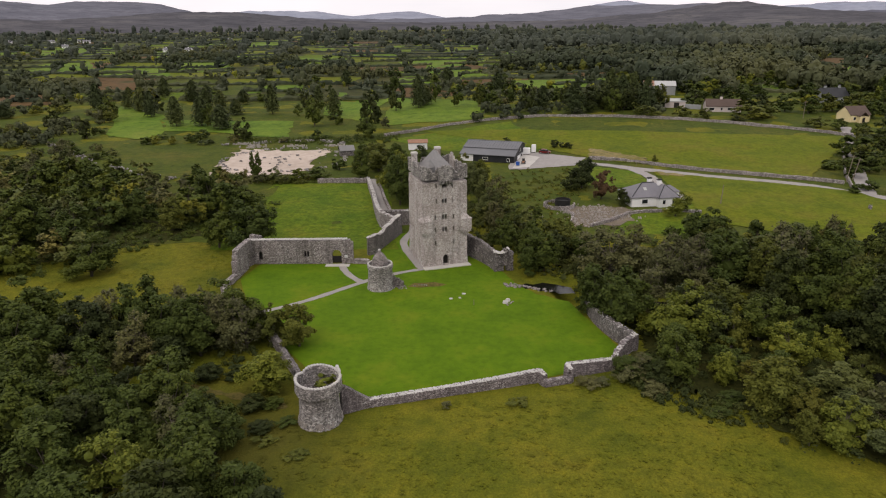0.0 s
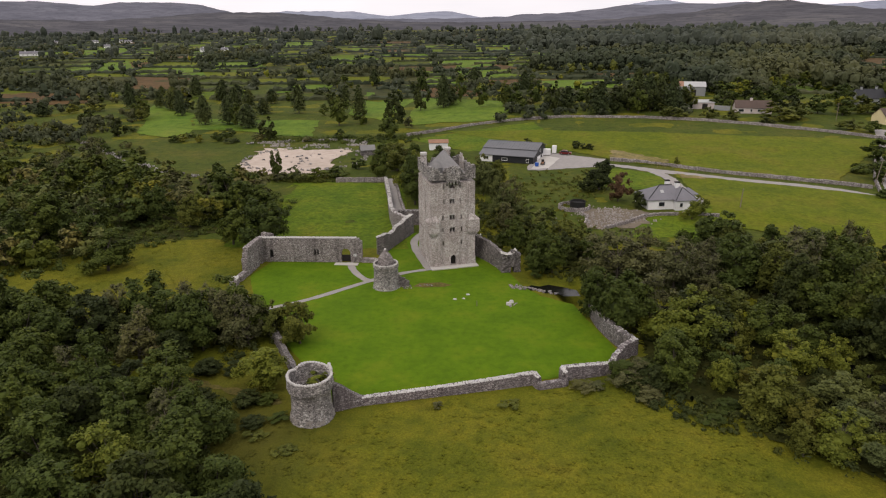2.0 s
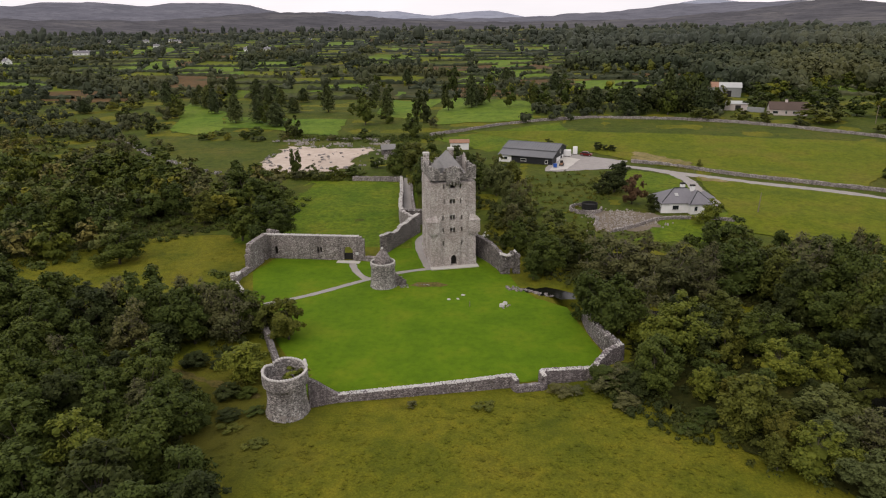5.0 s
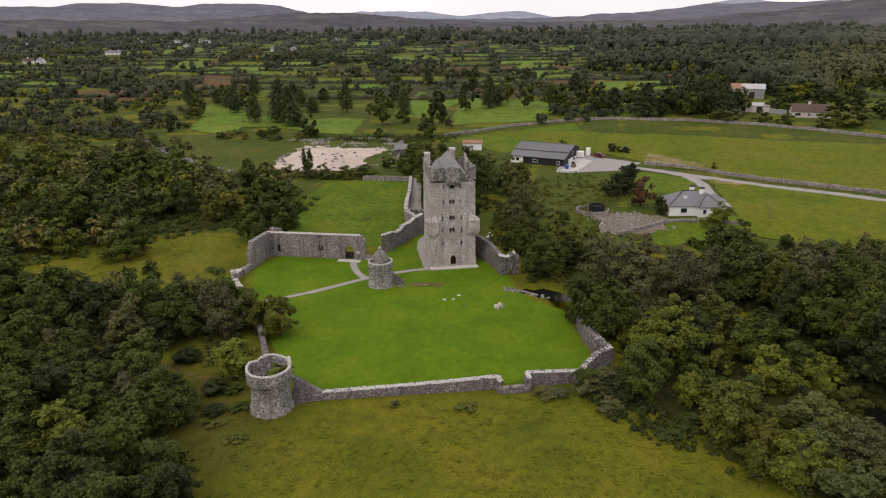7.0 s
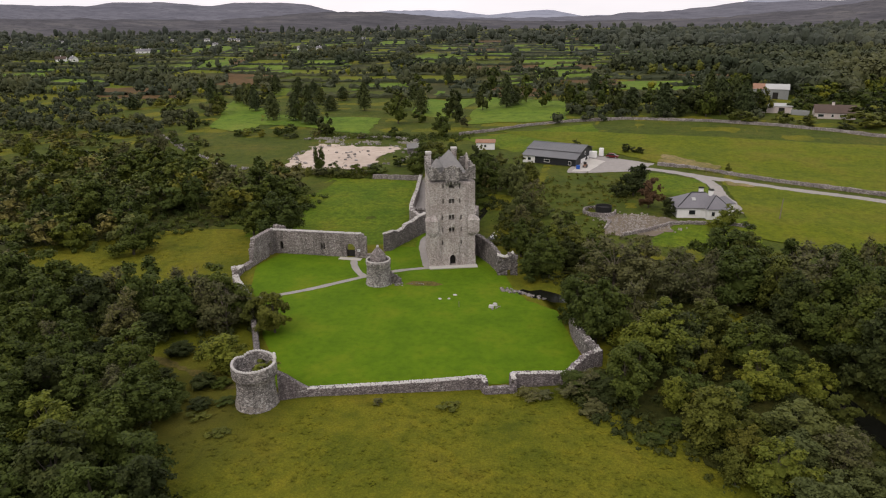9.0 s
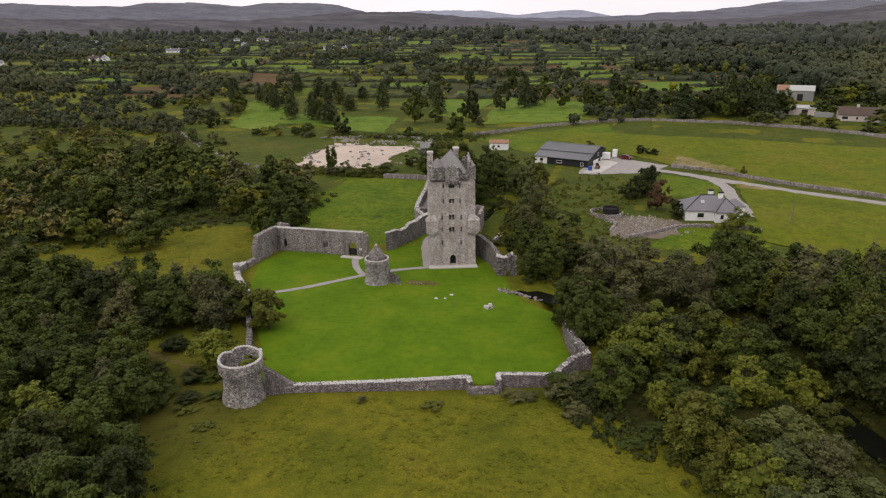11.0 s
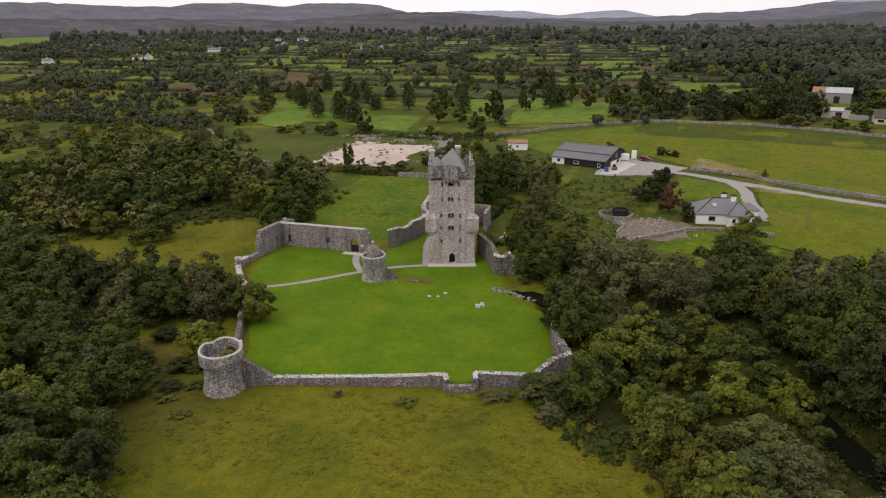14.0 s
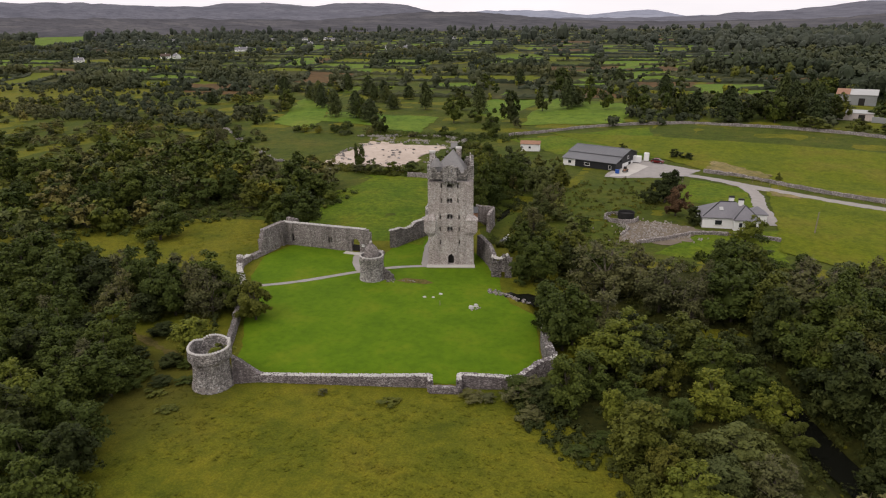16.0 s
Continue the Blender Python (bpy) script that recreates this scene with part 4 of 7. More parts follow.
ribbon("path", [(-19.2, 157), (-21.8, 166), (-24.4, 177), (-27.0, 189), (-28.8, 203)], 3.2, GRAVEL, "grey gravel path between two walls", "path", 0.13)

# the east wall and its broken gate
ea = thing("east_wall", 4, 128, 0, 0, "ruined east wall of the inner yard", "wall", kind="structure")
EW = [(-1.2, 135.5, 4.6), (1.0, 132.8, 4.5), (3.2, 129.6, 4.4), (4.8, 126.6, 4.0), (5.6, 124.8, 3.2)]
part("wall", local_wall(EW, 4, 128, thick=1.0, ragged=0.15), STONE_DARK, ea)
er = thing("gate_ruin", 5.3, 123.5, 0, 14, "broken limestone gate pier with pale top", "ruin")
part("pier", cells_wall(3.9, lambda x: 3.7 + 0.5 * math.sin(x * 2.2 + 2.2) + (0.5 if x > 2 else 0), 1.3, [(1.9, 2.6, -0.4, 1.2, 0.2)], 0.35, 0.1, -0.4, 61), STONE_DARK, er)
cap_stones(shift(coping([(0, 0.65, 4.2), (1.4, 0.65, 3.7), (3.2, 0.65, 4.6)], 1.3, 0.3, 17), 0, 0), COPING, er)
for x0, y0, x1, y1, h in ((-9.6, 158.6, -5.4, 159.6, 4.6), (-5.4, 159.6, -4.9, 153.8, 4.2)):
    single("yard_wall", run_wall([(x0, y0, h), (x1, y1, h - 0.4)], 0.9, ragged=0.08, seed=int(h * 10)), STONE, "old stone wall behind the tower", "wall", kind="structure")
lt = thing("lean_to", -9.6, 152.6, 0, 19, "small lean-to with a glazed roof and rusty boards", "shed")
part("boards", Shape().box(0, 2.3, 0, 2.2, 0, 4.0, 0.03), RUST, lt, "rust-red boarded wall")
part("roof", Shape().add([(-0.1, -0.1, 4.0), (2.4, -0.1, 4.0), (2.4, 2.3, 4.9), (-0.1, 2.3, 4.9), (-0.1, -0.1, 4.1), (2.4, -0.1, 4.1), (2.4, 2.3, 5.0), (-0.1, 2.3, 5.0)], [(3, 2, 1, 0), (4, 5, 6, 7), (0, 1, 5, 4), (1, 2, 6, 5), (2, 3, 7, 6), (3, 0, 4, 7)]), GLASS, lt, "dark glazed roof")

# stones and slabs in the grass
single("marker_post", Shape().tube((0.9, 106.9, -0.2), (0.9, 106.9, 1.1), 0.06, 0.05, 6), WOOD, "thin weathered wooden post in the lawn", "post")
for x, y, w in ((6.5, 107.7, 0.62), (7.0, 108.7, 0.5)):
    single("stone_block", Shape().stone((x, y, 0.22), (w, w * 0.8, 0.3)), COPING, "squared pale limestone block in the grass", "stone", "slabs in the lawn")
patch("worn_ground", [(-11.4, 115.4), (-9, 114.9), (-5.4, 115.6), (-4.2, 116.6), (-6.6, 117.6), (-10.4, 117.2)], WORN, "worn brown ground over buried footings", "ground", 0.075)
for x, y, w, d in ((-3.2, 109.6, 0.5, 0.35), (-0.9, 111.9, 0.5, 0.3), (-1.6, 110.0, 0.35, 0.3)):
    single("flat_slab", Shape().stone((x, y, 0.1), (w, d, 0.1)), COPING, "pale flat stone slab in the lawn", "stone", "slabs in the lawn")
for x0, y0, x1, y1 in ((-10.6, 115.6, -7.6, 116.2), (6.6, 107.0, 8.0, 108.6)):
    for i in range(7):
        t = random.random()
        single("footing_stone", Shape().stone((x0 + (x1 - x0) * t + random.uniform(-0.3, 0.3), y0 + (y1 - y0) * t + random.uniform(-0.3, 0.3), 0.06), (0.24, 0.2, 0.1)), STONE, "weathered footing stone showing through the grass", "stone", "footings in the lawn")
patch("pool", [(9.8, 116.0), (10.6, 114.6), (12.2, 114.9), (13.4, 113.4), (15.2, 113.6), (16.8, 112.2), (19.6, 112.4), (19.2, 115.2), (17, 116.4), (14.4, 117.6), (12.4, 116.8), (11.0, 117.2)], WATER, "shallow dark pool of the stream", "pool", 0.06)
s = Shape()
for i in range(60):
    t = random.random() ** 1.7
    x, y = 7.6 + 7.5 * t + random.uniform(-0.8, 0.8), 116.4 - 2.6 * t + random.uniform(-0.8, 0.8)
    s.stone((x, y, 0.08), (random.uniform(0.15, 0.5), random.uniform(0.12, 0.4), random.uniform(0.08, 0.2)))
single("river_rocks", s, STONE, "grey limestone rocks beside the stream", "rocks", kind="stuff")
s = Shape()
for (x0, y0), (x1, y1) in zip(RIVER, RIVER[1:]):
    d = Vector((x1 - x0, y1 - y0)).normalized() * 2.1
    s.add([(x0 + d.y, y0 - d.x, -2.0), (x1 + d.y, y1 - d.x, -2.0), (x1 - d.y, y1 + d.x, -2.0), (x0 - d.y, y0 + d.x, -2.0)], [(0, 1, 2, 3)])
s.v = [(x, y, z - 0.002 * i) for i, (x, y, z) in enumerate(s.v)]
single("river", s, WATER, "dark narrow river between wooded banks", "river", kind="structure")
ribbon("stream", RIVER_BACK, 3.4, WATER, "dark stream behind the tower", "river", 0.45, 0.3)
s, rnd = Shape(), random.Random(19)
for i in range(90):
    t = rnd.random()
    x, y = -0.2 - 3.6 * t + rnd.gauss(0, 0.55), 153 + 16 * t + rnd.gauss(0, 0.4)
    k = rnd.uniform(0.08, 0.28)
    s.stone((x, y, ground_z(x, y) + 0.5), (k, k * 1.4, 0.08), rnd)
single("rapids", s, WHITE, "white broken water of the stream", "rapids", kind="stuff")


# ---- the farm and the houses ----
def window_part(parent, x, y, z, w, h, turn_side=False, face=-1):
    """A framed window set in a wall: face -1 looks along -y, +1 along +x."""
    if turn_side:
        f = part("window", Shape().box(y, y + 0.06, x - w / 2, x + w / 2, z, z + h), WHITE, parent)
        part("pane", Shape().box(y + 0.055, y + 0.075, x - w / 2 + 0.09, x + w / 2 - 0.09, z + 0.09, z + h - 0.09), GLASS, f)
    else:
        f = part("window", Shape().box(x - w / 2, x + w / 2, y - 0.06, y, z, z + h), WHITE, parent)
        part("pane", Shape().box(x - w / 2 + 0.09, x + w / 2 - 0.09, y - 0.075, y - 0.055, z + 0.09, z + h - 0.09), GLASS, f)
        part("sill", Shape().box(x - w / 2 - 0.08, x + w / 2 + 0.08, y - 0.14, y, z - 0.08, z), COPING, f)


def hip(x0, x1, y0, y1, z0, z1, over=0.35):
    """A hipped roof with closed eaves."""
    x0, x1, y0, y1 = x0 - over, x1 + over, y0 - over, y1 + over
    if x1 - x0 >= y1 - y0:
        k = (y1 - y0) / 2
        r = [(x0 + k, (y0 + y1) / 2, z1), (x1 - k - 0.01, (y0 + y1) / 2, z1)]
    else:
        k = (x1 - x0) / 2
        r = [((x0 + x1) / 2, y0 + k, z1), ((x0 + x1) / 2, y1 - k - 0.01, z1)]
    e = [(x0, y0, z0), (x1, y0, z0), (x1, y1, z0), (x0, y1, z0)]
    lo = [(x, y, z0 - 0.18) for x, y, _ in e]
    s = Shape()
    fs_ = [(0, 1, 5, 4), (1, 2, 5), (2, 3, 4, 5), (3, 0, 4)] if x1 - x0 >= y1 - y0 else [(0, 1, 4), (1, 2, 5, 4), (2, 3, 5), (3, 0, 4, 5)]
    s.add(e + r, fs_)
    s.add(lo + e, [(0, 1, 5, 4), (1, 2, 6, 5), (2, 3, 7, 6), (3, 0, 4, 7), (3, 2, 1, 0)])
    return s


def gable_roof(x0, x1, y0, y1, z0, z1, over=0.3, t=0.14):
    """A pitched roof, ridge along x."""
    x0, x1, y0, y1, ym = x0 - over, x1 + over, y0 - over, y1 + over, (y0 + y1) / 2
    v = [(x, y, z) for x in (x0, x1) for y, z in ((y0, z0), (ym, z1), (y1, z0), (y1, z0 - t), (ym, z1 - t), (y0, z0 - t))]
    return Shape().add(v, [(0, 6, 7, 1), (1, 7, 8, 2), (2, 8, 9, 3), (3, 9, 10, 4), (4, 10, 11, 5), (5, 11, 6, 0), (0, 1, 4, 5), (1, 2, 3, 4), (6, 11, 10, 7), (7, 10, 9, 8)])


def walls(x0, x1, y0, y1, z0, z1, gables=0.0):
    s = Shape().box(x0, x1, y0, y1, z0, z1)
    if gables:
        ym = (y0 + y1) / 2
        for x, o in ((x0, 0), (x1, 1)):
            q = [(x, y0, z1), (x, y1, z1), (x, ym, gables)]
            s.add(q, [(0, 1, 2) if o else (2, 1, 0)])
    return s


def chimney_on(parent, x, y, z0, z1, mat, cap):
    c = part("chimney", Shape().box(x - 0.55, x + 0.55, y - 0.35, y + 0.35, z0, z1), mat, parent)
    part("chimney_cap", Shape().box(x - 0.62, x + 0.62, y - 0.42, y + 0.42, z1, z1 + 0.3), cap, c, "dark chimney cap")


# the bungalow: white walls, slate hips
BZ = 1.05
bg = thing("bungalow", 43.4, 169.0, BZ, 10, "white rendered bungalow with hipped grey slate roofs", "house")
part("wall_block", Shape().box(0, 12.2, 0, 8.8, -1.0, 2.45), WHITE, bg)
part("front_wing", Shape().box(6.8, 12.19, -1.6, -0.004, -1.0, 2.45), WHITE, bg)
part("rear_wing", Shape().box(12.204, 15.4, 4.5, 8.2, -1.0, 2.4), WHITE, bg)
part("roof", hip(0, 12.2, 0, 8.8, 2.6, 5.4), SLATE, bg, "hipped grey slate roof")
part("wing_roof", hip(6.8, 12.2, -1.6, 6.2, 2.63, 5.2), SLATE, bg)
part("wing_roof", hip(11.2, 15.4, 4.5, 8.2, 2.55, 4.0, 0.25), SLATE, bg)
for x0, y0, z0, x1, y1, z1 in ((0.0, 0.0, 2.75, 4.3, 4.3, 5.45), (6.6, -1.8, 2.75, 9.5, 1.6, 5.25), (12.4, -1.8, 2.75, 9.6, 1.6, 5.25), (4.4, 4.4, 5.46, 7.8, 4.4, 5.46)):
    part("ridge_tiles", Shape().tube((x0, y0, z0), (x1, y1, z1), 0.13, 0.13, 6), BLACKCLAD, bg)
for x, z, w, h in ((3.6, 0.75, 1.7, 1.25), (8.2, 0.8, 0.9, 1.2)):
    window_part(bg, x, 0.0 if x < 6 else -1.6, z, w, h)
window_part(bg, 11.0, -1.6, 0.8, 1.2, 1.2)
window_part(bg, 1.6, 12.2, 0.8, 1.1, 1.2, True)
part("door", Shape().box(12.2, 12.26, 3.0, 4.0, 0, 2.05), DARK, bg)
part("skylight", Shape().add([(3.9, 1.7, 3.98), (4.8, 1.7, 3.98), (4.8, 2.6, 4.55), (3.9, 2.6, 4.55)], [(0, 1, 2, 3)]), PALEMETAL, bg, "pale skylight in the slates")
chimney_on(bg, 7.2, 6.0, 4.0, 6.1, WHITE, DARK)
chimney_on(bg, 8.9, 3.6, 4.4, 6.1, WHITE, DARK)

# the black-clad shed
SZ = 0.95
sh = thing("farm_shed", -1.9, 229.2, SZ, -18, "long black-clad farm shed with a grey sheet roof", "shed")
part("body", Shape().box(4.6, 19.2, 0, 4.2, -0.5, 3.2), BLACKCLAD, sh)
part("office", Shape().box(0, 4.58, 0.1, 4.2, -0.5, 3.1), WHITE, sh, "white rendered end bay")
hs = Shape().box(0.2, 19.2, 4.204, 16.2, -0.5, 4.7)
hs.add([(19.2, 4.204, 4.7), (19.2, 16.2, 4.7), (19.2, 10.2, 6.3)], [(0, 1, 2)]).add([(0.2, 4.204, 4.7), (0.2, 16.2, 4.7), (0.2, 10.2, 6.3)], [(2, 1, 0)])
part("main_hall", hs, BLACKCLAD, sh)
part("lean_roof", Shape().add([(-0.3, -0.5, 3.3), (19.6, -0.5, 3.3), (19.6, 4.4, 4.75), (-0.3, 4.4, 4.75), (-0.3, -0.5, 3.15), (19.6, -0.5, 3.15), (19.6, 4.4, 4.6), (-0.3, 4.4, 4.6)], [(0, 1, 2, 3), (7, 6, 5, 4), (0, 4, 5, 1), (1, 5, 6, 2), (2, 6, 7, 3), (3, 7, 4, 0)]), ROOFMETAL, sh)
part("roof", gable_roof(0.0, 19.3, 4.3, 16.2, 4.95, 6.5, 0.35), ROOFMETAL, sh, "grey ribbed sheet roof")
seams = Shape()
for i in range(20):
    x = 0.1 + i * 1.0
    seams.add([(x, 4.0, 5.0), (x + 0.06, 4.0, 5.0), (x + 0.06, 10.24, 6.56), (x, 10.24, 6.56)], [(0, 1, 2, 3)])
part("roof_seams", seams, BLACKCLAD, sh)
part("ridge_cap", Shape().box(-0.35, 19.65, 10.05, 10.45, 6.46, 6.58), ROOFMETAL, sh)
part("white_base", Shape().box(19.2, 19.26, 5.0, 15.8, 0, 2.4), WHITE, sh, "white wall below the cladding")
part("door", Shape().box(19.26, 19.32, 9.6, 11.4, 0, 2.3), DARK, sh)
window_part(sh, 2.5, 0.1, 1.5, 1.3, 1.1)
window_part(sh, 9.0, 0.0, 1.5, 2.0, 0.9)
window_part(sh, 17.2, 0.0, 1.2, 1.0, 1.2)
window_part(sh, 9.2, 19.2, 3.4, 0.9, 1.1, True)


def wheel(parent, x, y, r=0.33, w=0.22):
    t = part("wheel", Shape().tube((x, y - w / 2, r), (x, y + w / 2, r), r, r, 14), RUBBER, parent)
    part("rim", Shape().tube((x, y - w / 2 - 0.01, r), (x, y + w / 2 + 0.01, r), r * 0.6, r * 0.6, 10), PALEMETAL, t)


cz = ground_z(29, 237)
carr = thing("car", 28.4, 236.4, cz + 0.16, -14, "dark red hatchback parked in the farmyard", "car")
prof = [(-2.05, 0.3), (-2.1, 0.75), (-1.95, 0.95), (-1.6, 1.0), (2.0, 0.82), (2.1, 0.5), (2.05, 0.28)]
cab = [(-1.75, 0.98), (-1.35, 1.42), (-0.2, 1.48), (0.55, 1.40), (1.25, 0.92)]


def extrude(profile, y0, y1, inset=0.0):
    n = len(profile)
    v = [(x, y0, z) for x, z in profile] + [(x, y1, z) for x, z in profile]
    return Shape().add(v, [(i, n + i, n + (i + 1) % n, (i + 1) % n) for i in range(n)] + [tuple(range(n)), tuple(range(2 * n - 1, n - 1, -1))])


part("body", extrude(prof, -0.85, 0.85), RED, carr)
part("cabin_glass", extrude(cab, -0.72, 0.72), GLASS, carr)
part("roof_panel", extrude([(-1.4, 1.40), (-1.3, 1.49), (-0.2, 1.54), (0.5, 1.47), (0.55, 1.40)], -0.70, 0.70), RED, carr)
for x in (-1.3, 1.35):
    for y in (-0.78, 0.78):
        wheel(carr, x, y)
for y in (-0.6, 0.6):
    part("headlight", Shape().box(2.02, 2.1, y - 0.18, y + 0.18, 0.6, 0.75), PALEMETAL, carr)
qz = ground_z(20, 224)
quad = thing("small_tractor", 19.6, 222.6, qz + 0.2, 80, "small red-brown farm vehicle on the apron", "tractor")
part("body", Shape().box(-1.0, 1.0, -0.45, 0.45, 0.4, 1.0, 0.1), RUST, quad)
part("cab_frame", Shape().box(-0.9, -0.2, -0.45, 0.45, 1.0, 1.8, 0.08), DARK, quad)
for x in (-0.7, 0.7):
    for y in (-0.55, 0.55):
        wheel(quad, x, y, 0.4)
bz = ground_z(17.5, 221)
bn = thing("blue_bin", 17.4, 219.6, bz + 0.2, -9, "blue plastic bin beside the shed door", "bin")
part("body", Shape().box(-0.6, 0.6, -0.4, 0.4, 0.1, 1.15, 0.06), BLUE, bn)
part("lid", Shape().box(-0.64, 0.64, -0.44, 0.44, 1.15, 1.28, 0.04), BLUE, bn)
for x, y, w, h in ((24.6, 238.5, 1.6, 3.0), (21.8, 236.2, 2.6, 2.4)):
    tk = thing("storage_tank", x, y, ground_z(x, y), -9, "white storage tank behind the shed", "tank")
    part("body", Shape().box(-w / 2, w / 2, -w / 3, w / 3, 0.3, h, 0.15), WHITE, tk)
    part("stand", Shape().box(-w / 2 + 0.1, w / 2 - 0.1, -w / 3 + 0.1, w / 3 - 0.1, 0, 0.3), DARK, tk)

# tub in its walled ring, and the rubble garden
rz = ground_z(24.6, 170)
tub = thing("trampoline_tub", 25.6, 171.2, rz, 0, "round black netted tub in a walled ring", "tub")
part("wall", Shape().lathe([(2.0, 0), (2.05, 1.7), (1.95, 1.72), (1.92, 1.2), (0, 1.15)], 24), RUBBER, tub)
part("rim", Shape().lathe([(2.03, 1.68), (2.1, 1.74), (2.03, 1.8), (1.95, 1.74)], 24), DARK, tub)
ring = [(24.6 + 4.0 * math.cos(radians(a)), 170.2 + 3.6 * math.sin(radians(a)), rz + 1.0) for a in range(95, 372, 12)]
single("ring_wall", run_wall(ring, 0.45, ragged=0.05), STONE, "low curved stone wall round the tub", "wall", kind="structure")
for i in range(10):
    x0, y0 = random.uniform(27, 40), random.uniform(156, 168)
    s = Shape()
    for _ in range(40):
        x, y = x0 + random.gauss(0, 2.2), y0 + random.gauss(0, 1.6)
        s.stone((x, y, ground_z(x, y) + 0.15), (random.uniform(0.12, 0.34), random.uniform(0.12, 0.3), random.uniform(0.1, 0.22)))
    single("rubble_heap", s, RUBBLE, "heap of pale limestone rubble by the garden", "rubble", "rubble heaps", "stuff")
sheet("bare_garden", [(26, 154), (40, 156), (43, 168), (28, 171)], SOIL, "bare brown gravel in the rubble garden", "yard", 0.11, 10, 1.2)
single("garden_wall", run_wall([(30, 154, 0.9), (35.6, 157.5, 1.3), (41, 163, 1.5), (46, 164.6, 1.7), (56, 165.0, 1.7), (60, 164, 1.5)], 0.7, ragged=0.12), STONE, "rough limestone garden wall below the bungalow", "wall", kind="structure")
single("garden_wall", run_wall([(26, 158, 0.8), (27.2, 163, 1.1), (26.0, 167, 1.2)], 0.6, ragged=0.2), STONE, "tumbled stone wall by the tub", "wall", kind="structure")


def field_wall(line, h, label, mat=STONE, t=0.6):
    return single("field_wall", run_wall([(x, y, ground_z(x, y) + h) for x, y in line], t, ragged=0.12, step=1.4), mat, label, "wall", kind="structure")


def tumbled_wall(line, label, size=0.42, seed=1):
    """A fallen dry stone wall: a long low heap of loose stones with gaps."""
    rnd, s = random.Random(seed), Shape()
    for (x0, y0), (x1, y1) in zip(line, line[1:]):
        for _ in range(int(math.hypot(x1 - x0, y1 - y0) * 3.2)):
            t = rnd.random()
            x, y = x0 + (x1 - x0) * t + rnd.gauss(0, 0.55), y0 + (y1 - y0) * t + rnd.gauss(0, 0.55)
            if noise.noise((x * 0.22, y * 0.22, 1.0)) > 0.22:
                continue
            k = size * rnd.uniform(0.5, 1.3)
            s.stone((x, y, ground_z(x, y) + 0.25 + rnd.random() * 0.45), (k, k * 0.8, k * 0.6), rnd)
    return single("tumbled_wall", s, STONE_ROUND, label, "wall", kind="stuff")


field_wall([(43, 229), (52, 225.5), (75, 212), (102, 199), (112, 194)], 1.15, "dry stone wall beside the lane")
field_wall([(-34, 275), (-20, 285), (-6, 297), (15, 305), (33, 309), (52, 307), (71, 305), (95, 298), (116, 288), (145, 269), (151, 262)], 1.2, "long dry stone wall round the grazed field")
tumbled_wall([(-100, 261), (-80, 266), (-61, 270), (-48, 262)], "tumbled pale stone wall beside the sand yard", 0.5, 3)
tumbled_wall([(-175, 267), (-150, 246), (-136, 232), (-122, 222), (-113, 215), (-104, 208), (-93, 204)], "pale tumbled field wall in the scrub", 0.45, 4)
field_wall([(112, 190), (118, 205), (135, 238), (150, 262)], 1.0, "overgrown wall beside the lane")
field_wall([(-46, 198), (-30, 199)], 1.5, "low wall at the paddock's end")
for i in range(9):
    x0, y0 = random.uniform(-92, -50), random.choice((random.uniform(255, 264), random.uniform(200, 207)))
    s = Shape()
    for _ in range(26):
        x, y = x0 + random.gauss(0, 2.0), y0 + random.gauss(0, 0.8)
        s.stone((x, y, ground_z(x, y) + 0.2), (random.uniform(0.3, 0.7), random.uniform(0.3, 0.6), random.uniform(0.2, 0.5)))
    single("rubble_heap", s, RUBBLE, "heap of pale rubble at the edge of the sand yard", "rubble", "rubble heaps", "stuff")


def simple_house(x, y, turn, w, d, wall_h, ridge, wall_mat, roof_mat, label, wins, name="house", chims=(), drop=0.5):
    z = min(ground_z(x, y), ground_z(x + w * math.cos(radians(turn)), y + w * math.sin(radians(turn)))) + 0.1
    t = thing(name, x, y, z, turn, label, "house" if name == "house" else "barn")
    part("wall_block", walls(0, w, 0, d, -drop, wall_h, ridge - 0.1), wall_mat, t)
    part("roof", gable_roof(0, w, 0, d, wall_h + 0.05, ridge + 0.05), roof_mat, t)
    for wx, wz, ww, wh in wins:
        window_part(t, wx, 0, wz, ww, wh)
    for cx in chims:
        chimney_on(t, cx, d / 2, ridge - 0.6, ridge + 1.1, wall_mat, DARK)
    return t


fh = simple_house(113.5, 318, -8, 15.5, 8, 2.5, 5.6, PINKWASH, BROWNTILE, "long pale pink farmhouse with a brown tiled roof", [(2.4, 0.7, 2.4, 1.3), (6.8, 0.7, 1.0, 1.3), (10.6, 0.7, 2.4, 1.3)], chims=(7,))
bn1 = simple_house(101, 384, -12, 17, 13, 5.0, 7.2, GREYCLAD, PALEMETAL, "grey sheet-clad barn with a rust-streaked roof", [], "barn")
part("door", Shape().box(9.6, 12.2, -0.06, 0.0, 0, 3.4), DARK, bn1)
part("rust_sheet", Shape().add([(-0.3, -0.3, 5.08), (5.6, -0.3, 5.08), (5.6, 6.3, 7.34), (-0.3, 6.3, 7.34)], [(0, 1, 2, 3)]), RUST, bn1, "rust-red roof sheet")
bn2 = simple_house(93, 330, -8, 14, 8, 3.0, 4.0, PINKWASH, PALEMETAL, "low outbuilding with a pale sheet roof", [], "barn")
part("door", Shape().box(8.6, 11.0, -0.06, 0.0, 0, 2.4), DARK, bn2)
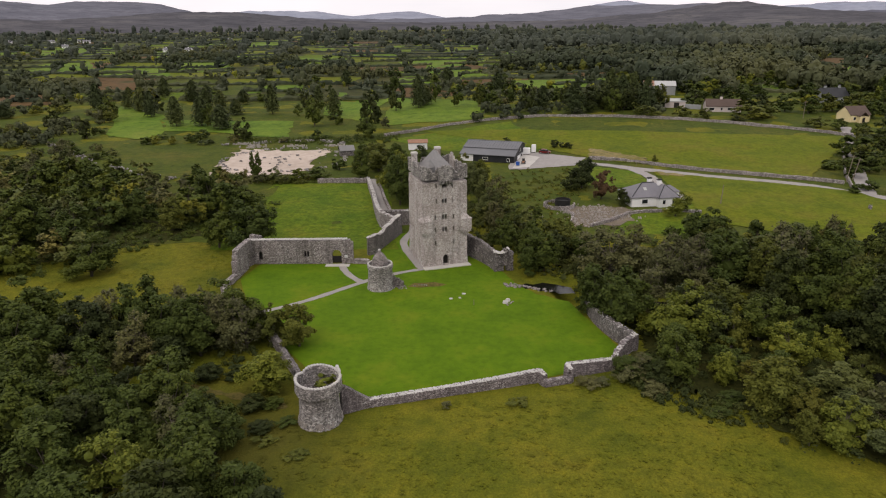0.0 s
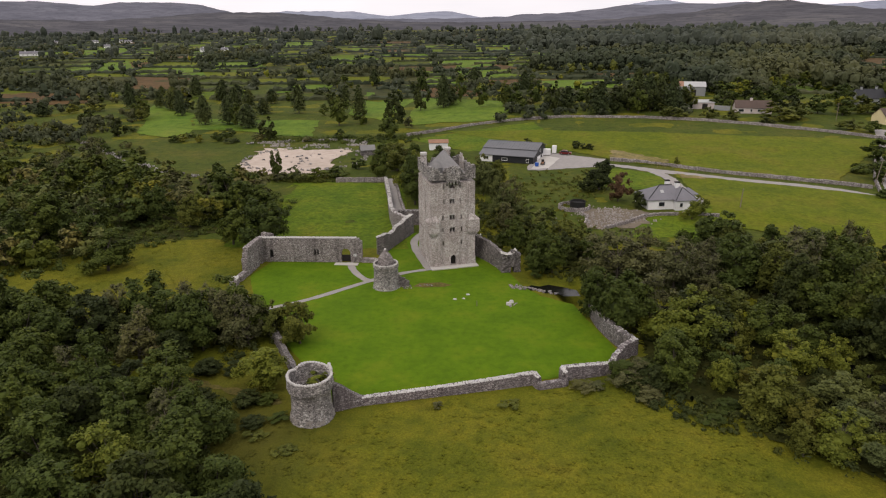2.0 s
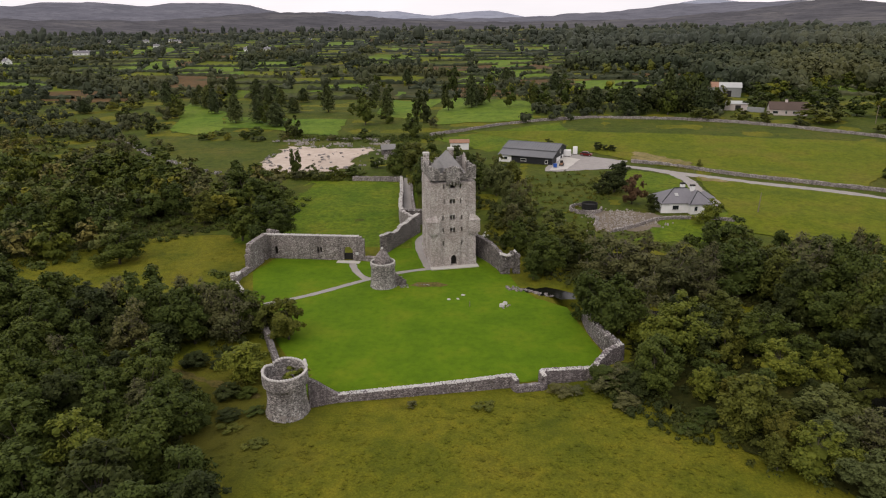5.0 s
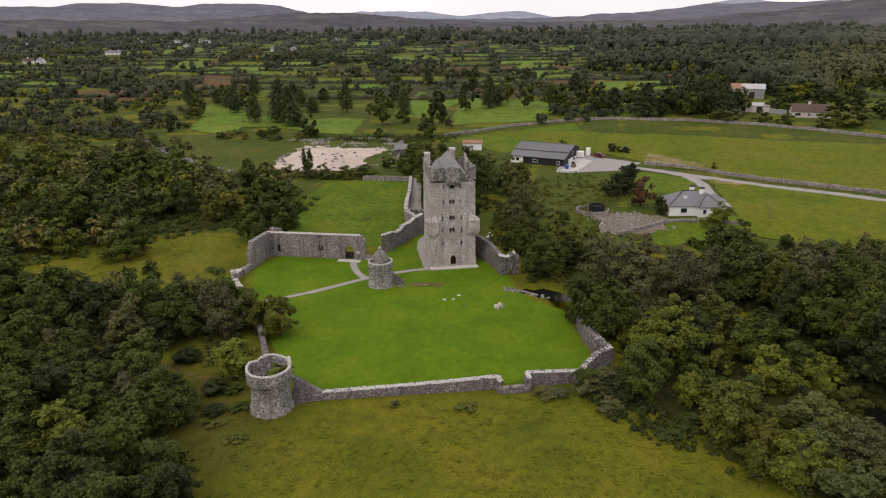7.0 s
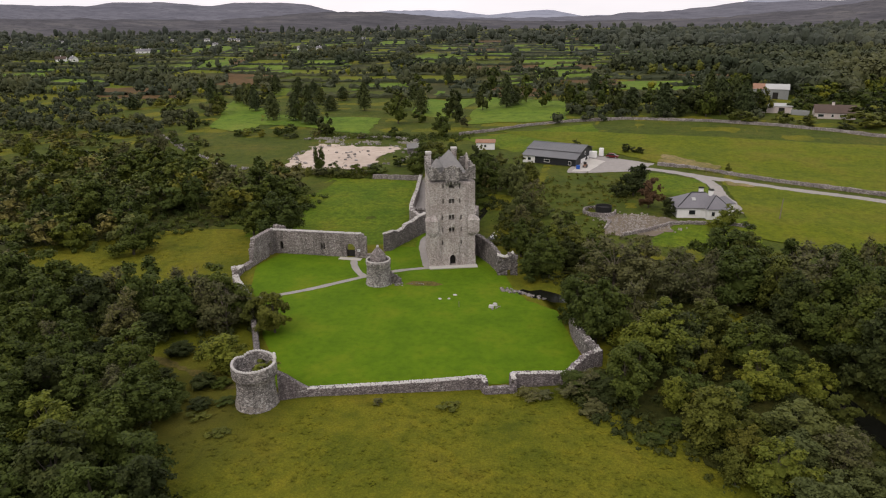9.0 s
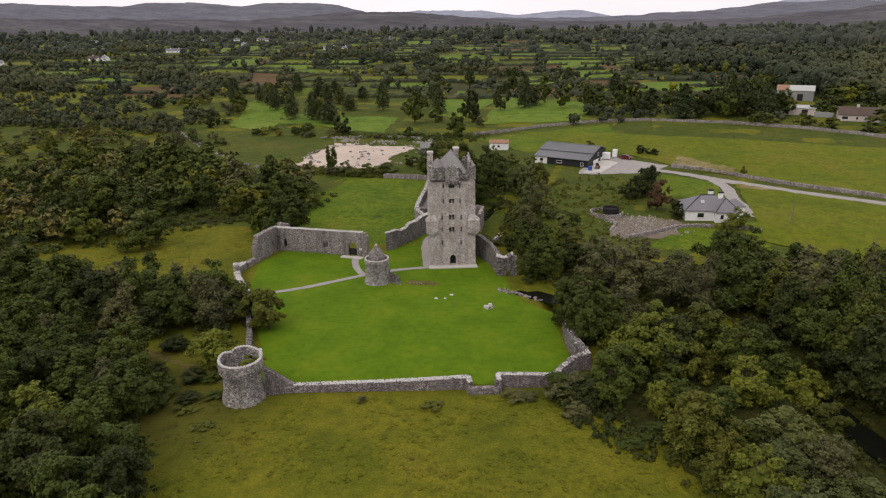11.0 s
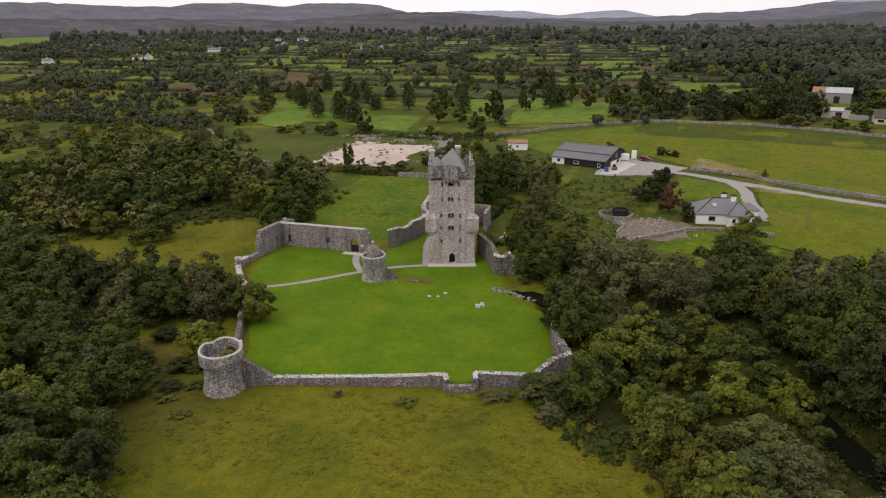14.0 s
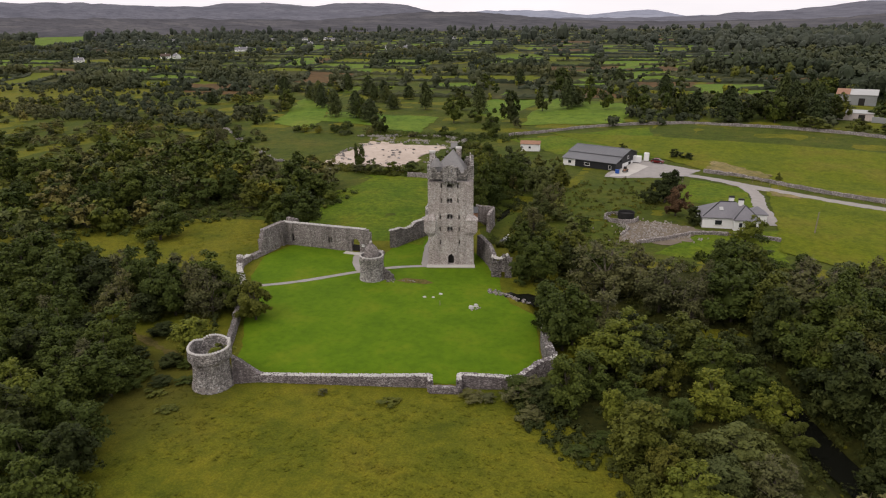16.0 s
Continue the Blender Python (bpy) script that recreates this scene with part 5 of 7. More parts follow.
single("yard_wall", run_wall([(106, 326, ground_z(106, 326) + 2.2), (113, 324, ground_z(113, 324) + 2.2)], 0.5, ragged=0.04), GREYCLAD, "grey block wall between farmhouse and outbuilding", "wall", kind="structure")
yh = simple_house(165, 290, 8, 9, 9, 3.0, 6.4, CREAM, BROWNTILE, "cream house with a steep brown gable", [(2, 0.9, 1.2, 1.3), (6.5, 0.9, 1.4, 1.3)])
part("gable_porch", walls(3.0, 6.4, -2.0, -0.01, -0.4, 2.6), CREAM, yh)
part("porch_roof", shift(gable_roof(-1.0, 1.0, -1.7, 1.7, 2.7, 4.6), 4.7, -1.0, 0, 90), BROWNTILE, yh)
part("porch_door", Shape().box(4.1, 5.3, -2.06, -2.0, 0, 2.2), DARK, yh)
simple_house(178, 338, 12, 14, 9, 3.0, 7.2, GREYCLAD, BLACKCLAD, "dark slate-roofed house among trees", [(3, 0.9, 1.5, 1.2), (10, 0.9, 1.5, 1.2)], chims=(3, 11))
spoil = Shape()
for i in range(190):
    a = random.random() * 6.283
    k = random.choice((0.96, 1.0, 1.04, random.random()))
    x, y = -66 + 22 * k * math.cos(a), 234 + 21 * k * math.sin(a)
    w = random.choice((0.2, 0.3, 0.45, 0.8))
    spoil.stone((x, y, ground_z(x, y) + 0.15), (w, w * 0.8, w * 0.55))
single("yard_rubble", spoil, STONE_ROUND, "loose grey stones round the bare sand yard", "rubble", kind="stuff")
rs = simple_house(-21.5, 247, 8, 7, 4, 2.6, 3.6, WHITE, RUST, "small white shed with a rusty roof", [(3.4, 0.9, 1.0, 0.9)], "barn")
simple_house(-45.8, 238, 20, 5, 4, 2.0, 3.6, STONE_DARK, STONE_SLATE, "small stone outhouse behind the trees", [], "barn")
for x, y, tn, w, k in ((-422, 975, 20, 15, 1), (-405, 985, -10, 10, 0), (-437, 990, 35, 9, 0), (-652, 893, 25, 14, 0), (-640, 900, 25, 9, 0), (-624, 706, 30, 12, 1), (-610, 712, -20, 9, 0), (-684, 625, 30, 11, 0), (36, 637, -5, 10, 0), (-840, 1500, 30, 16, 0), (-880, 1540, 30, 12, 0), (-930, 1520, 30, 14, 0), (-1000, 1480, 30, 13, 0), (-790, 1530, 30, 11, 0), (-540, 1560, 20, 13, 0), (560, 2150, -10, 22, 0), (590, 2160, 10, 15, 0), (1150, 1900, -20, 18, 0), (700, 2300, 0, 16, 0), (-700, 1180, 20, 10, 0), (-1250, 1400, 30, 16, 0), (-1330, 1380, 30, 14, 0)):
    simple_house(x, y, tn, w, 7, 3.2, 6.4, WHITE, SLATE if k == 0 else BROWNTILE, "distant white house with a pitched roof", [(w * 0.3, 1.0, 1.3, 1.3), (w * 0.7, 1.0, 1.3, 1.3)], chims=(w * 0.5,), drop=2.0)

# poles along the lane
for x, y, h, lean in ((113.5, 196, 8.5, 6), (117, 199, 7, 10), (67.5, 171.5, 5.5, 2), (150, 300, 8, 0), (80, 352, 8, 0), (37.2, 214, 1.6, 0)):
    p = thing("utility_pole", x, y, ground_z(x, y) - 0.3, 0, "weathered timber utility pole by the lane", "pole", "poles")
    part("post", Shape().tube((0, 0, 0), (h * math.sin(radians(lean)), 0, h), 0.13, 0.09, 8), WOOD, p)
    if h > 6:
        part("crossarm", Shape().box(h * math.sin(radians(lean)) - 0.8, h * math.sin(radians(lean)) + 0.8, -0.06, 0.06, h - 0.6, h - 0.48), WOOD, p)
for i in range(22):
    x, y = 103 - i * 2.2, 196.6 + i * 1.05
    fp = single("fence_post", Shape().tube((x, y, ground_z(x, y) - 0.2), (x, y, ground_z(x, y) + 1.0), 0.06, 0.05, 6), WOOD, "wooden fence post beside the lane", "post", "fence posts")
# cow-sized dark block, a stand-in for a cow in the field
single("cow_stand_in", Shape().stone((104, 167, ground_z(104, 167) + 0.5), (0.5, 0.8, 0.6)), STONE_DARK, "dark rough block standing in for a cow in the field", "stone")


# ---- trees ----
def blob(rnd, centre, r, squash=0.85, n1=5, n2=8):
    """A lumpy dark heart for a clump of leaves."""
    s = Shape()
    rows = []
    for j in range(1, n1):
        for i in range(n2):
            th, ph = math.pi * j / n1, 2 * math.pi * (i + 0.5 * (j % 2)) / n2
            k = r * (0.78 + 0.4 * rnd.random())
            rows.append((centre[0] + k * math.sin(th) * math.cos(ph), centre[1] + k * math.sin(th) * math.sin(ph), centre[2] + k * squash * math.cos(th)))
    top, low = len(rows), len(rows) + 1
    rows += [(centre[0], centre[1], centre[2] + r * squash), (centre[0], centre[1], centre[2] - r * squash)]
    f = [(j * n2 + i, (j + 1) * n2 + i, (j + 1) * n2 + (i + 1) % n2, j * n2 + (i + 1) % n2) for j in range(n1 - 2) for i in range(n2)]
    f += [(top, i, (i + 1) % n2) for i in range(n2)] + [(low, (n1 - 2) * n2 + (i + 1) % n2, (n1 - 2) * n2 + i) for i in range(n2)]
    return s.add(rows, f)


def leaves_on(rnd, lobes, count, size, up=0.35, flat=0.85, fill=0.0):
    """Leaf sprays: small triangles scattered through the lobes, facing outwards and up."""
    np_r = np.random.RandomState(rnd.randint(0, 10 ** 6))
    c = np.array([l[0] for l in lobes])
    r = np.array([l[1] for l in lobes])
    pick = np_r.choice(len(lobes), count, p=r ** 2 / (r ** 2).sum())
    d = np_r.normal(size=(count, 3))
    d[:, 2] += up
    d /= np.linalg.norm(d, axis=1)[:, None]
    deep = (0.72 - 0.32 * fill) + (0.42 + 0.40 * fill) * np_r.rand(count)
    pos = c[pick] + d * (r[pick] * deep)[:, None] * np.array([1, 1, flat])
    mid = np.average(c, axis=0, weights=r)
    off = pos - mid
    off /= np.maximum(np.linalg.norm(off, axis=1), 1e-6)[:, None]
    nrm = d * (0.7 - 0.35 * fill) + off * 0.6 + np_r.normal(size=(count, 3)) * (0.3 + 0.22 * fill)
    nrm[:, 2] += 0.35 * fill
    nrm /= np.linalg.norm(nrm, axis=1)[:, None]
    a = np.cross(nrm, np_r.normal(size=(count, 3)))
    a /= np.linalg.norm(a, axis=1)[:, None]
    b = np.cross(nrm, a)
    s1 = size * (0.55 + 0.9 * np_r.rand(count))[:, None]
    tri = np.stack([pos - a * s1 - b * s1 * 0.5, pos + a * s1 - b * s1 * 0.4, pos + b * s1 * 1.0], 1).reshape(-1, 3)
    s = Shape()
    s.v = tri.tolist()
    s.f = [(3 * i, 3 * i + 1, 3 * i + 2) for i in range(count)]
    return s


def broadleaf(seed, kind, count, size, lobes_n=16, form=0, bare=0.0):
    """A unit tree: crown radius 1, height 2; round (0), upright (1) or many-topped (2). Boughs carry sprays, sprays carry leaves."""
    rnd = random.Random(seed)
    lobes, boughs = [], []
    h = 2.0
    lean = (rnd.uniform(-0.12, 0.12), rnd.uniform(-0.12, 0.12))
    tops = [(0.0, 0.0, 1.0)] if form < 2 else [(0.40 * math.cos(a), 0.40 * math.sin(a), k) for a, k in ((rnd.uniform(0, 2), 1.0), (rnd.uniform(2.2, 3.6), 0.84), (rnd.uniform(4, 6), 0.72))]
    wave = [(rnd.uniform(0.10, 0.2), k, rnd.uniform(0, 6.28)) for k in (2, 3, 5)]
    n_b = max(9, lobes_n // 5)
    for i in range(n_b):
        tx, ty, tk = tops[i % len(tops)]
        t = (i + rnd.random()) / n_b
        z = h * tk * (0.16 + 0.76 * t)
        wide = (0.74, 0.70, 0.56)[form] * (math.sin(math.pi * min(1, 0.24 + 0.68 * t)) ** 0.8 if form != 1 else (1 - t) ** 0.5 * (0.6 + 0.4 * min(1, t * 4)) + 0.06)
        a = i * 2.4 + rnd.uniform(-0.6, 0.6)
        wide *= min(1.12, 1 + sum(w * math.sin(k * a + ph + 2.0 * t) for w, k, ph in wave))
        q = min(0.72, wide * rnd.random() ** 0.3)
        boughs.append((Vector((tx * min(1, 0.4 + t) + q * math.cos(a) + lean[0] * z, ty * min(1, 0.4 + t) + q * math.sin(a) + lean[1] * z, z)), rnd.uniform(0.24, 0.40) * (1.12 - 0.45 * t)))
    for c, r in boughs:
        for _ in range(lobes_n // n_b):
            d = Vector((rnd.gauss(0, 1), rnd.gauss(0, 1), rnd.gauss(0.35, 0.8))).normalized()
            p = c + d * r * rnd.uniform(0.55, 1.0)
            lobes.append(((p.x, p.y, max(0.14, p.z)), r * rnd.choice((0.3, 0.42, 0.52, 0.62))))
    crown = leaves_on(rnd, lobes, count, size, 0.5, 0.85, 1.0)
    heart = [((lean[0] * z, lean[1] * z, z), (0.34, 0.24, 0.22)[form] * math.sin(math.pi * min(1, 0.22 + 0.7 * z / h)) ** 0.8) for z in (h * 0.22, h * 0.42)]
    for c, r in ([(tuple(c), r * 0.42) for c, r in boughs] + heart if bare < 0.3 else []):
        b = blob(rnd, c, r, 0.8, 4, 5) if count > 3000 else blob(rnd, c, r, 0.8, 3, 5)
        crown.add(b.v, b.f)
    wood_from = len(crown.f)
    for c, r in boughs:
        crown.limb((lean[0] * 0.5, lean[1] * 0.5, min(h * 0.45, c[2] * 0.55)), (c[0] * 1.05, c[1] * 1.05, c[2] + 0.1), 0.02)
    for _ in range(int((700 if count > 2000 else 160) * bare)):
        c, r = rnd.choice(lobes)
        d = Vector((rnd.gauss(0, 0.6) + c[0] * 0.7, rnd.gauss(0, 0.6) + c[1] * 0.7, abs(rnd.gauss(0, 1)) + 0.9)).normalized()
        p = Vector(c) + d * r * 0.2
        crown.limb(p, p + d * rnd.uniform(0.14, 0.30), 0.0055)
    crown.second = (TWIG if bare else BARK, wood_from)
    trunk = Shape().tube((0, 0, -0.15), (lean[0] * 0.9, lean[1] * 0.9, h * 0.5), 0.055, 0.03, 7)
    return trunk.mesh("trunk", BARK), crown.mesh("crown", LEAF[kind])


def conifer(seed, kind, count, size):
    np_r = np.random.RandomState(seed)
    random.seed(seed)
    t = np_r.rand(count) ** 0.8
    z = 0.18 + 1.90 * t
    rad = (0.86 * np.sin(np.pi * np.clip(0.30 + 0.70 * t, 0, 1)) ** 0.9 + 0.05) * (0.5 + 0.6 * np_r.rand(count))
    a = np_r.rand(count) * 6.283
    rad *= 0.82 + 0.18 * np.sin(a * 5 + z * 9)
    pos = np.stack([rad * np.cos(a), rad * np.sin(a), z], 1)
    out = np.stack([np.cos(a), np.sin(a), -0.35 + 0.3 * np_r.normal(size=count)], 1)
    side_v = np.stack([-np.sin(a), np.cos(a), 0.35 * np_r.normal(size=count)], 1)
    s1 = size * (0.6 + 0.8 * np_r.rand(count))[:, None]
    v = np.stack([pos - side_v * s1 * 0.6, pos + side_v * s1 * 0.6, pos + out * s1 * 1.4], 1).reshape(-1, 3)
    s = Shape()
    s.v = [tuple(p) for p in v]
    s.f = [(3 * i, 3 * i + 1, 3 * i + 2) for i in range(count)]
    core = Shape().lathe([(0.02, 0.2), (0.5, 0.35), (0.48, 0.85), (0.25, 1.4), (0.0, 1.9)], 8, 0, 0, 0.25)
    s.add(core.v, core.f)
    return Shape().tube((0, 0, -0.15), (0, 0, 1.6), 0.05, 0.015, 6).mesh("trunk", BARK), s.mesh("crown", LEAF[kind])


LABELS = {"g": "leafy dark green deciduous tree", "o": "olive green leafy tree turning in autumn", "y": "yellowing leafy tree in early autumn", "b": "thinning grey-brown tree with bare twigs",
          "p": "dark green pointed conifer", "d": "dense dark green bushy tree", "r": "bushy red-brown leafed garden tree", "w": "silvery green bushy willow", "k": "hawthorn tree turning orange-yellow"}
STOCK = {}


def stock(kind, tier, k):
    """Trees of a few shapes for each kind; tier 0 fine leaves, 1 coarser for those further off."""
    key = (kind, tier, k)
    if key not in STOCK:
        seed = 100 + k * 17 + tier * 5 + ord(kind[0])
        if kind == "p":
            STOCK[key] = conifer(seed, "p", (3600, 1500)[tier], (0.075, 0.115)[tier])
        else:
            bare = 0.55 if kind == "b" else 0.0
            STOCK[key] = broadleaf(seed, kind, int((6300, 1000)[tier] * (0.62 if bare else 1)), (0.042, 0.094)[tier], (84, 45)[tier], k, bare)
    return STOCK[key]


FIRST = {}
planted = []


def plant(kind, x, y, h, r, tier=0, group="", name="tree", label="", sink=0.0):
    """One tree of height h and crown radius r, its foot on the ground."""
    k = len(planted) % 3
    sx = r * random.uniform(1.04, 1.18)
    m = pose(x, y, ground_z(x, y) - sink, 0, 0, random.uniform(0, 360)) @ Matrix.Diagonal((sx, sx, h / 2.1, 1))
    key = (kind, tier, k, name, group)
    planted.append((x, y, r))
    if key not in FIRST:
        t_me, c_me = stock(kind, tier, k)
        e = thing(name, x, y, 0, 0, label or LABELS[kind], "conifer" if kind == "p" else ("shrub" if name == "shrub" else "tree"), group)
        for nm, me in (("trunk", t_me), ("crown", c_me)):
            o = new(nm, me)
            o.parent = e
        e.matrix_basis = m
        FIRST[key] = e
        return e
    src = FIRST[key]
    sc = src.scale.copy()
    return copy_thing(src, m @ Matrix.Diagonal((1 / sc.x, 1 / sc.y, 1 / sc.z, 1)))


BANK = [(66, 63), (57.5, 79), (52.0, 92.0)]


def grove(rows, group, tier=0, near=0.45):
    for kind, x, y, h, r in rows:
        if segment_distance(x, y, RIVER) < 3.4 + 0.5 * r or segment_distance(x, y, BANK) < 6.5 or any(math.hypot(x - a, y - b) < near * (r + c) * 0.6 for a, b, c in planted):
            continue
        plant(kind, x, y, h, r, tier, group)


grove([("g", -66.4, 88.4, 10, 5.6), ("d", -57.0, 86.6, 10, 5.4), ("g", -47.0, 89.2, 10.5, 5.2), ("g", -40.6, 87.6, 9.5, 4.4), ("b", -38.0, 90.8, 9.5, 3.6), ("b", -34.2, 89.4, 9.0, 4.2), ("o", -26.4, 90.8, 7.4, 3.6), ("y", -27.2, 77.8, 6.6, 4.2), ("o", -30.2, 92.4, 7, 3.0), ("d", -43.6, 84.6, 5.5, 3.2), ("g", -62.0, 82.0, 9, 4.8), ("g", -72.4, 84.0, 10, 5.4), ("d", -52.0, 84.8, 6.5, 3.6)], "trees west of the castle yard", 0, 0.2)
grove([("g", -59.3, 75.1, 9, 4.4), ("b", -52.4, 73.4, 7.5, 3.8), ("g", -52.6, 64.8, 9, 4.8), ("d", -46.2, 65.4, 8, 4.6), ("g", -39.4, 64.4, 7.5, 4.2), ("b", -34.8, 64.4, 7, 3.2), ("g", -44.3, 55.6, 9, 5.0), ("y", -35.6, 55.0, 8.5, 4.8), ("g", -29.4, 54.6, 9, 4.4), ("g", -31.2, 58.8, 7.5, 3.8), ("g", -24.0, 53.4, 7.5, 3.9), ("d", -20.6, 49.2, 7.5, 3.8), ("g", -22.8, 46.2, 8.5, 4.4), ("g", -16.2, 43.8, 8, 4.0), ("d", -29.0, 47.4, 9.5, 5), ("g", -36.6, 47.4, 9.5, 5), ("d", -45.6, 73.4, 6, 3.6), ("g", -41.6, 70.2, 5.5, 3.2), ("b", -62.4, 68.6, 7.5, 4.2), ("d", -54.6, 56.6, 10, 5)], "trees in the west wood", 0, 0.2)
grove([("g", 15.4, 124.4, 9, 4.2), ("g", 19.6, 113.4, 9, 3.6), ("y", 14.3, 135.3, 8, 3.5), ("g", 23.2, 107.5, 8, 3.5), ("b", 27.6, 120.4, 10.5, 6.4), ("g", 25.7, 99.5, 9, 4.5), ("y", 32.2, 95.5, 10, 4.5), ("b", 37.2, 117.3, 10, 5), ("b", 44.4, 108.3, 10, 5), ("o", 50.7, 131.5, 10, 4.6), ("w", 55.3, 119.0, 10, 4.8), ("b", 49.3, 108.4, 10, 5), ("g", 56.7, 105.7, 10, 5), ("b", 63.8, 104.7, 9, 5), ("g", 62.1, 93.8, 10, 5), ("o", 39.5, 90.1, 8, 3), ("y", 46.0, 85.8, 7, 3.5), ("g", 28.4, 81.0, 8, 4)], "trees on the river bank")
grove([("y", 31.6, 92.6, 9.6, 5.4), ("g", 24.6, 97.6, 10.5, 4.8), ("k", 39.4, 90.0, 7.5, 3.0), ("y", 34.8, 80.0, 5.6, 2.3), ("y", 46.0, 86.2, 7.2, 4.0), ("w", 48.6, 76.6, 6.2, 4.4), ("y", 43.2, 66.6, 6.4, 3.7), ("k", 40.8, 70.2, 5.4, 2.4)], "trees on the river bank", 0, 0.2)
grove([("b", 23.0, 82.0, 3.8, 3.4), ("d", 25.6, 81.2, 3.6, 3.0), ("b", 28.6, 82.0, 4.6, 3.8), ("g", 30.6, 86.2, 6.5, 3.6), ("g", 37.2, 83.2, 5.5, 3.2), ("k", 38.2, 79.2, 4.6, 2.2), ("g", 41.8, 81.2, 5.4, 3.0), ("o", 42.4, 75.4, 4.6, 2.8), ("w", 46.6, 71.0, 4.6, 3.4), ("b", 51.4, 71.4, 5.4, 3.6), ("g", 49.4, 81.6, 5.6, 3.2), ("d", 36.2, 98.0, 8.5, 4.6), ("g", 45.0, 93.4, 7.5, 4.0), ("y", 50.6, 88.4, 6.4, 2.6), ("d", 49.0, 95.6, 8.5, 4.0), ("o", 42.6, 99.6, 8.0, 4.6), ("g", 45.4, 104.0, 9.0, 4.2), ("w", 54.2, 66.2, 5.4, 3.4), ("w", 47.6, 62.8, 5.0, 3.4), ("o", 39.6, 66.4, 4.6, 2.0)], "trees on the river bank", 0, 0.25)
grove([("g", 40.4, 104.0, 10, 4.6), ("d", 46.5, 99.0, 9, 4.2), ("b", 30.4, 103.4, 9.5, 4.8), ("g", 48.8, 117.3, 10, 5), ("g", 21.5, 103.6, 9, 4.2), ("g", 51.4, 123.4, 12, 5.5), ("b", 58.5, 117.9, 12, 5.5), ("o", 54.0, 112.6, 11, 5), ("g", 63.2, 110.2, 12, 6)], "trees on the river bank", 0, 0.3)
grove([("b", -138.6, 220.5, 11, 5), ("g", -98.2, 140.5, 12, 6), ("g", -84.0, 131.7, 12, 6), ("g", -83.2, 154.8, 10, 5), ("o", -72.1, 151.7, 9, 4.5), ("g", -57.8, 163.8, 11, 6), ("g", -47.5, 139.5, 11, 6), ("g", -55.9, 138.6, 9, 4.5), ("b", -75.8, 171.2, 8, 4), ("g", -144.1, 201.3, 8, 4), ("g", -101.4, 136.8, 12, 6), ("b", -133.3, 193.6, 11, 5), ("g", -101.9, 126.3, 11, 6), ("g", -67.5, 166.0, 11, 6), ("g", -75.8, 121.1, 9, 5), ("g", -151.1, 149.2, 10, 5), ("y", -189.6, 210.4, 9, 4.5), ("g", -126.2, 136.4, 9, 5), ("g", -130.7, 127.9, 9, 5)], "trees in the field hedges")
grove([("g", -21.4, 208.5, 11, 4.5), ("g", -11.4, 178.9, 10, 4), ("g", -33.6, 203.8, 8, 3.5), ("g", 11.8, 121.8, 6.5, 2.8), ("g", 12.2, 128.2, 7.5, 3.2), ("g", 8.6, 135.4, 8.5, 3.4), ("g", 14.2, 133.6, 8, 3.8), ("o", 11.0, 145.0, 7.5, 3.4), ("w", 16.8, 141.6, 6.0, 2.8), ("b", 6.6, 153.4, 7, 2.8), ("g", -40.5, 272.2, 12, 5), ("g", -67.2, 205.5, 9, 2.5), ("d", 33.6, 189.4, 9.5, 5.0), ("d", 30.4, 186.6, 5.5, 2.8), ("r", 37.0, 177.0, 8.4, 3.6), ("d", 41.6, 171.2, 5, 2.6), ("y", 52.6, 161.6, 6.6, 3.2), ("o", -29, 214, 10, 5.5), ("g", -35, 220, 9, 4.5)], "trees behind the tower", 0, 0.3)
grove([("w", 5.0, 161.5, 9, 3.2), ("b", 7.4, 168.5, 9, 3.4), ("w", 3.4, 174.5, 10, 3.6), ("g", -5.2, 190.5, 11, 4.2), ("w", 0.4, 183.0, 10, 3.8), ("o", 4.4, 194.0, 8, 3.4), ("g", -12.5, 166, 13, 4.4), ("g", -18.2, 173, 12.5, 4.4), ("g", -20, 182, 13, 4.8), ("y", -22, 191, 12, 4.4), ("g", -14.5, 177, 12, 4.6), ("g", -10.5, 197, 11, 4.6), ("d", -14, 206, 11, 5), ("g", -12.5, 186, 11, 4), ("o", -22, 203, 9, 4), ("g", 24.4, 133.0, 7.5, 3.6), ("d", 19.4, 131.0, 6.5, 3.0)], "trees behind the tower", 0, 0.25)
grove([("g", -47.3, 202.8, 4, 4), ("g", -42.7, 217.5, 5, 3), ("g", 127.7, 209.0, 7, 4), ("g", 132.1, 230.3, 8, 5), ("g", 117.9, 214.0, 4, 4), ("g", 162.2, 259.9, 8, 5), ("d", 33.0, 246.3, 3.4, 2.6), ("d", 37.2, 245.0, 3, 2.6), ("d", 15.0, 249.0, 4.0, 2.2), ("o", 64, 223, 2.6, 1.3)], "trees round the farm", 1)

SPRUCES = [(-200.7, 359.5), (-176.9, 326.6), (-160.1, 335.2), (-135.7, 307.9), (-123.5, 307.5), (-111.2, 299.1), (-99.9, 343.0), (-70.0, 305.8), (-66.3, 335.5), (-84.9, 483.9), (-50.9, 337.9), (-42.3, 308.9), (-35.5, 342.9), (-24.4, 350.4), (-16.4, 373.9), (-12.2, 460.1), (12.3, 347.0), (19.6, 405.0), (23.1, 355.6), (30.3, 321.4), (37.7, 327.7), (47.1, 347.1), (51.1, 335.4), (51.3, 315.2), (66.4, 334.8), (74.1, 345.5), (77.4, 334.4), (85.4, 344.8), (69.3, 316.6), (84.6, 316.1), (-175.2, 358.3), (-187.5, 415.5), (-97.8, 444.6), (-163.0, 398.5), (-44.5, 435.3)]
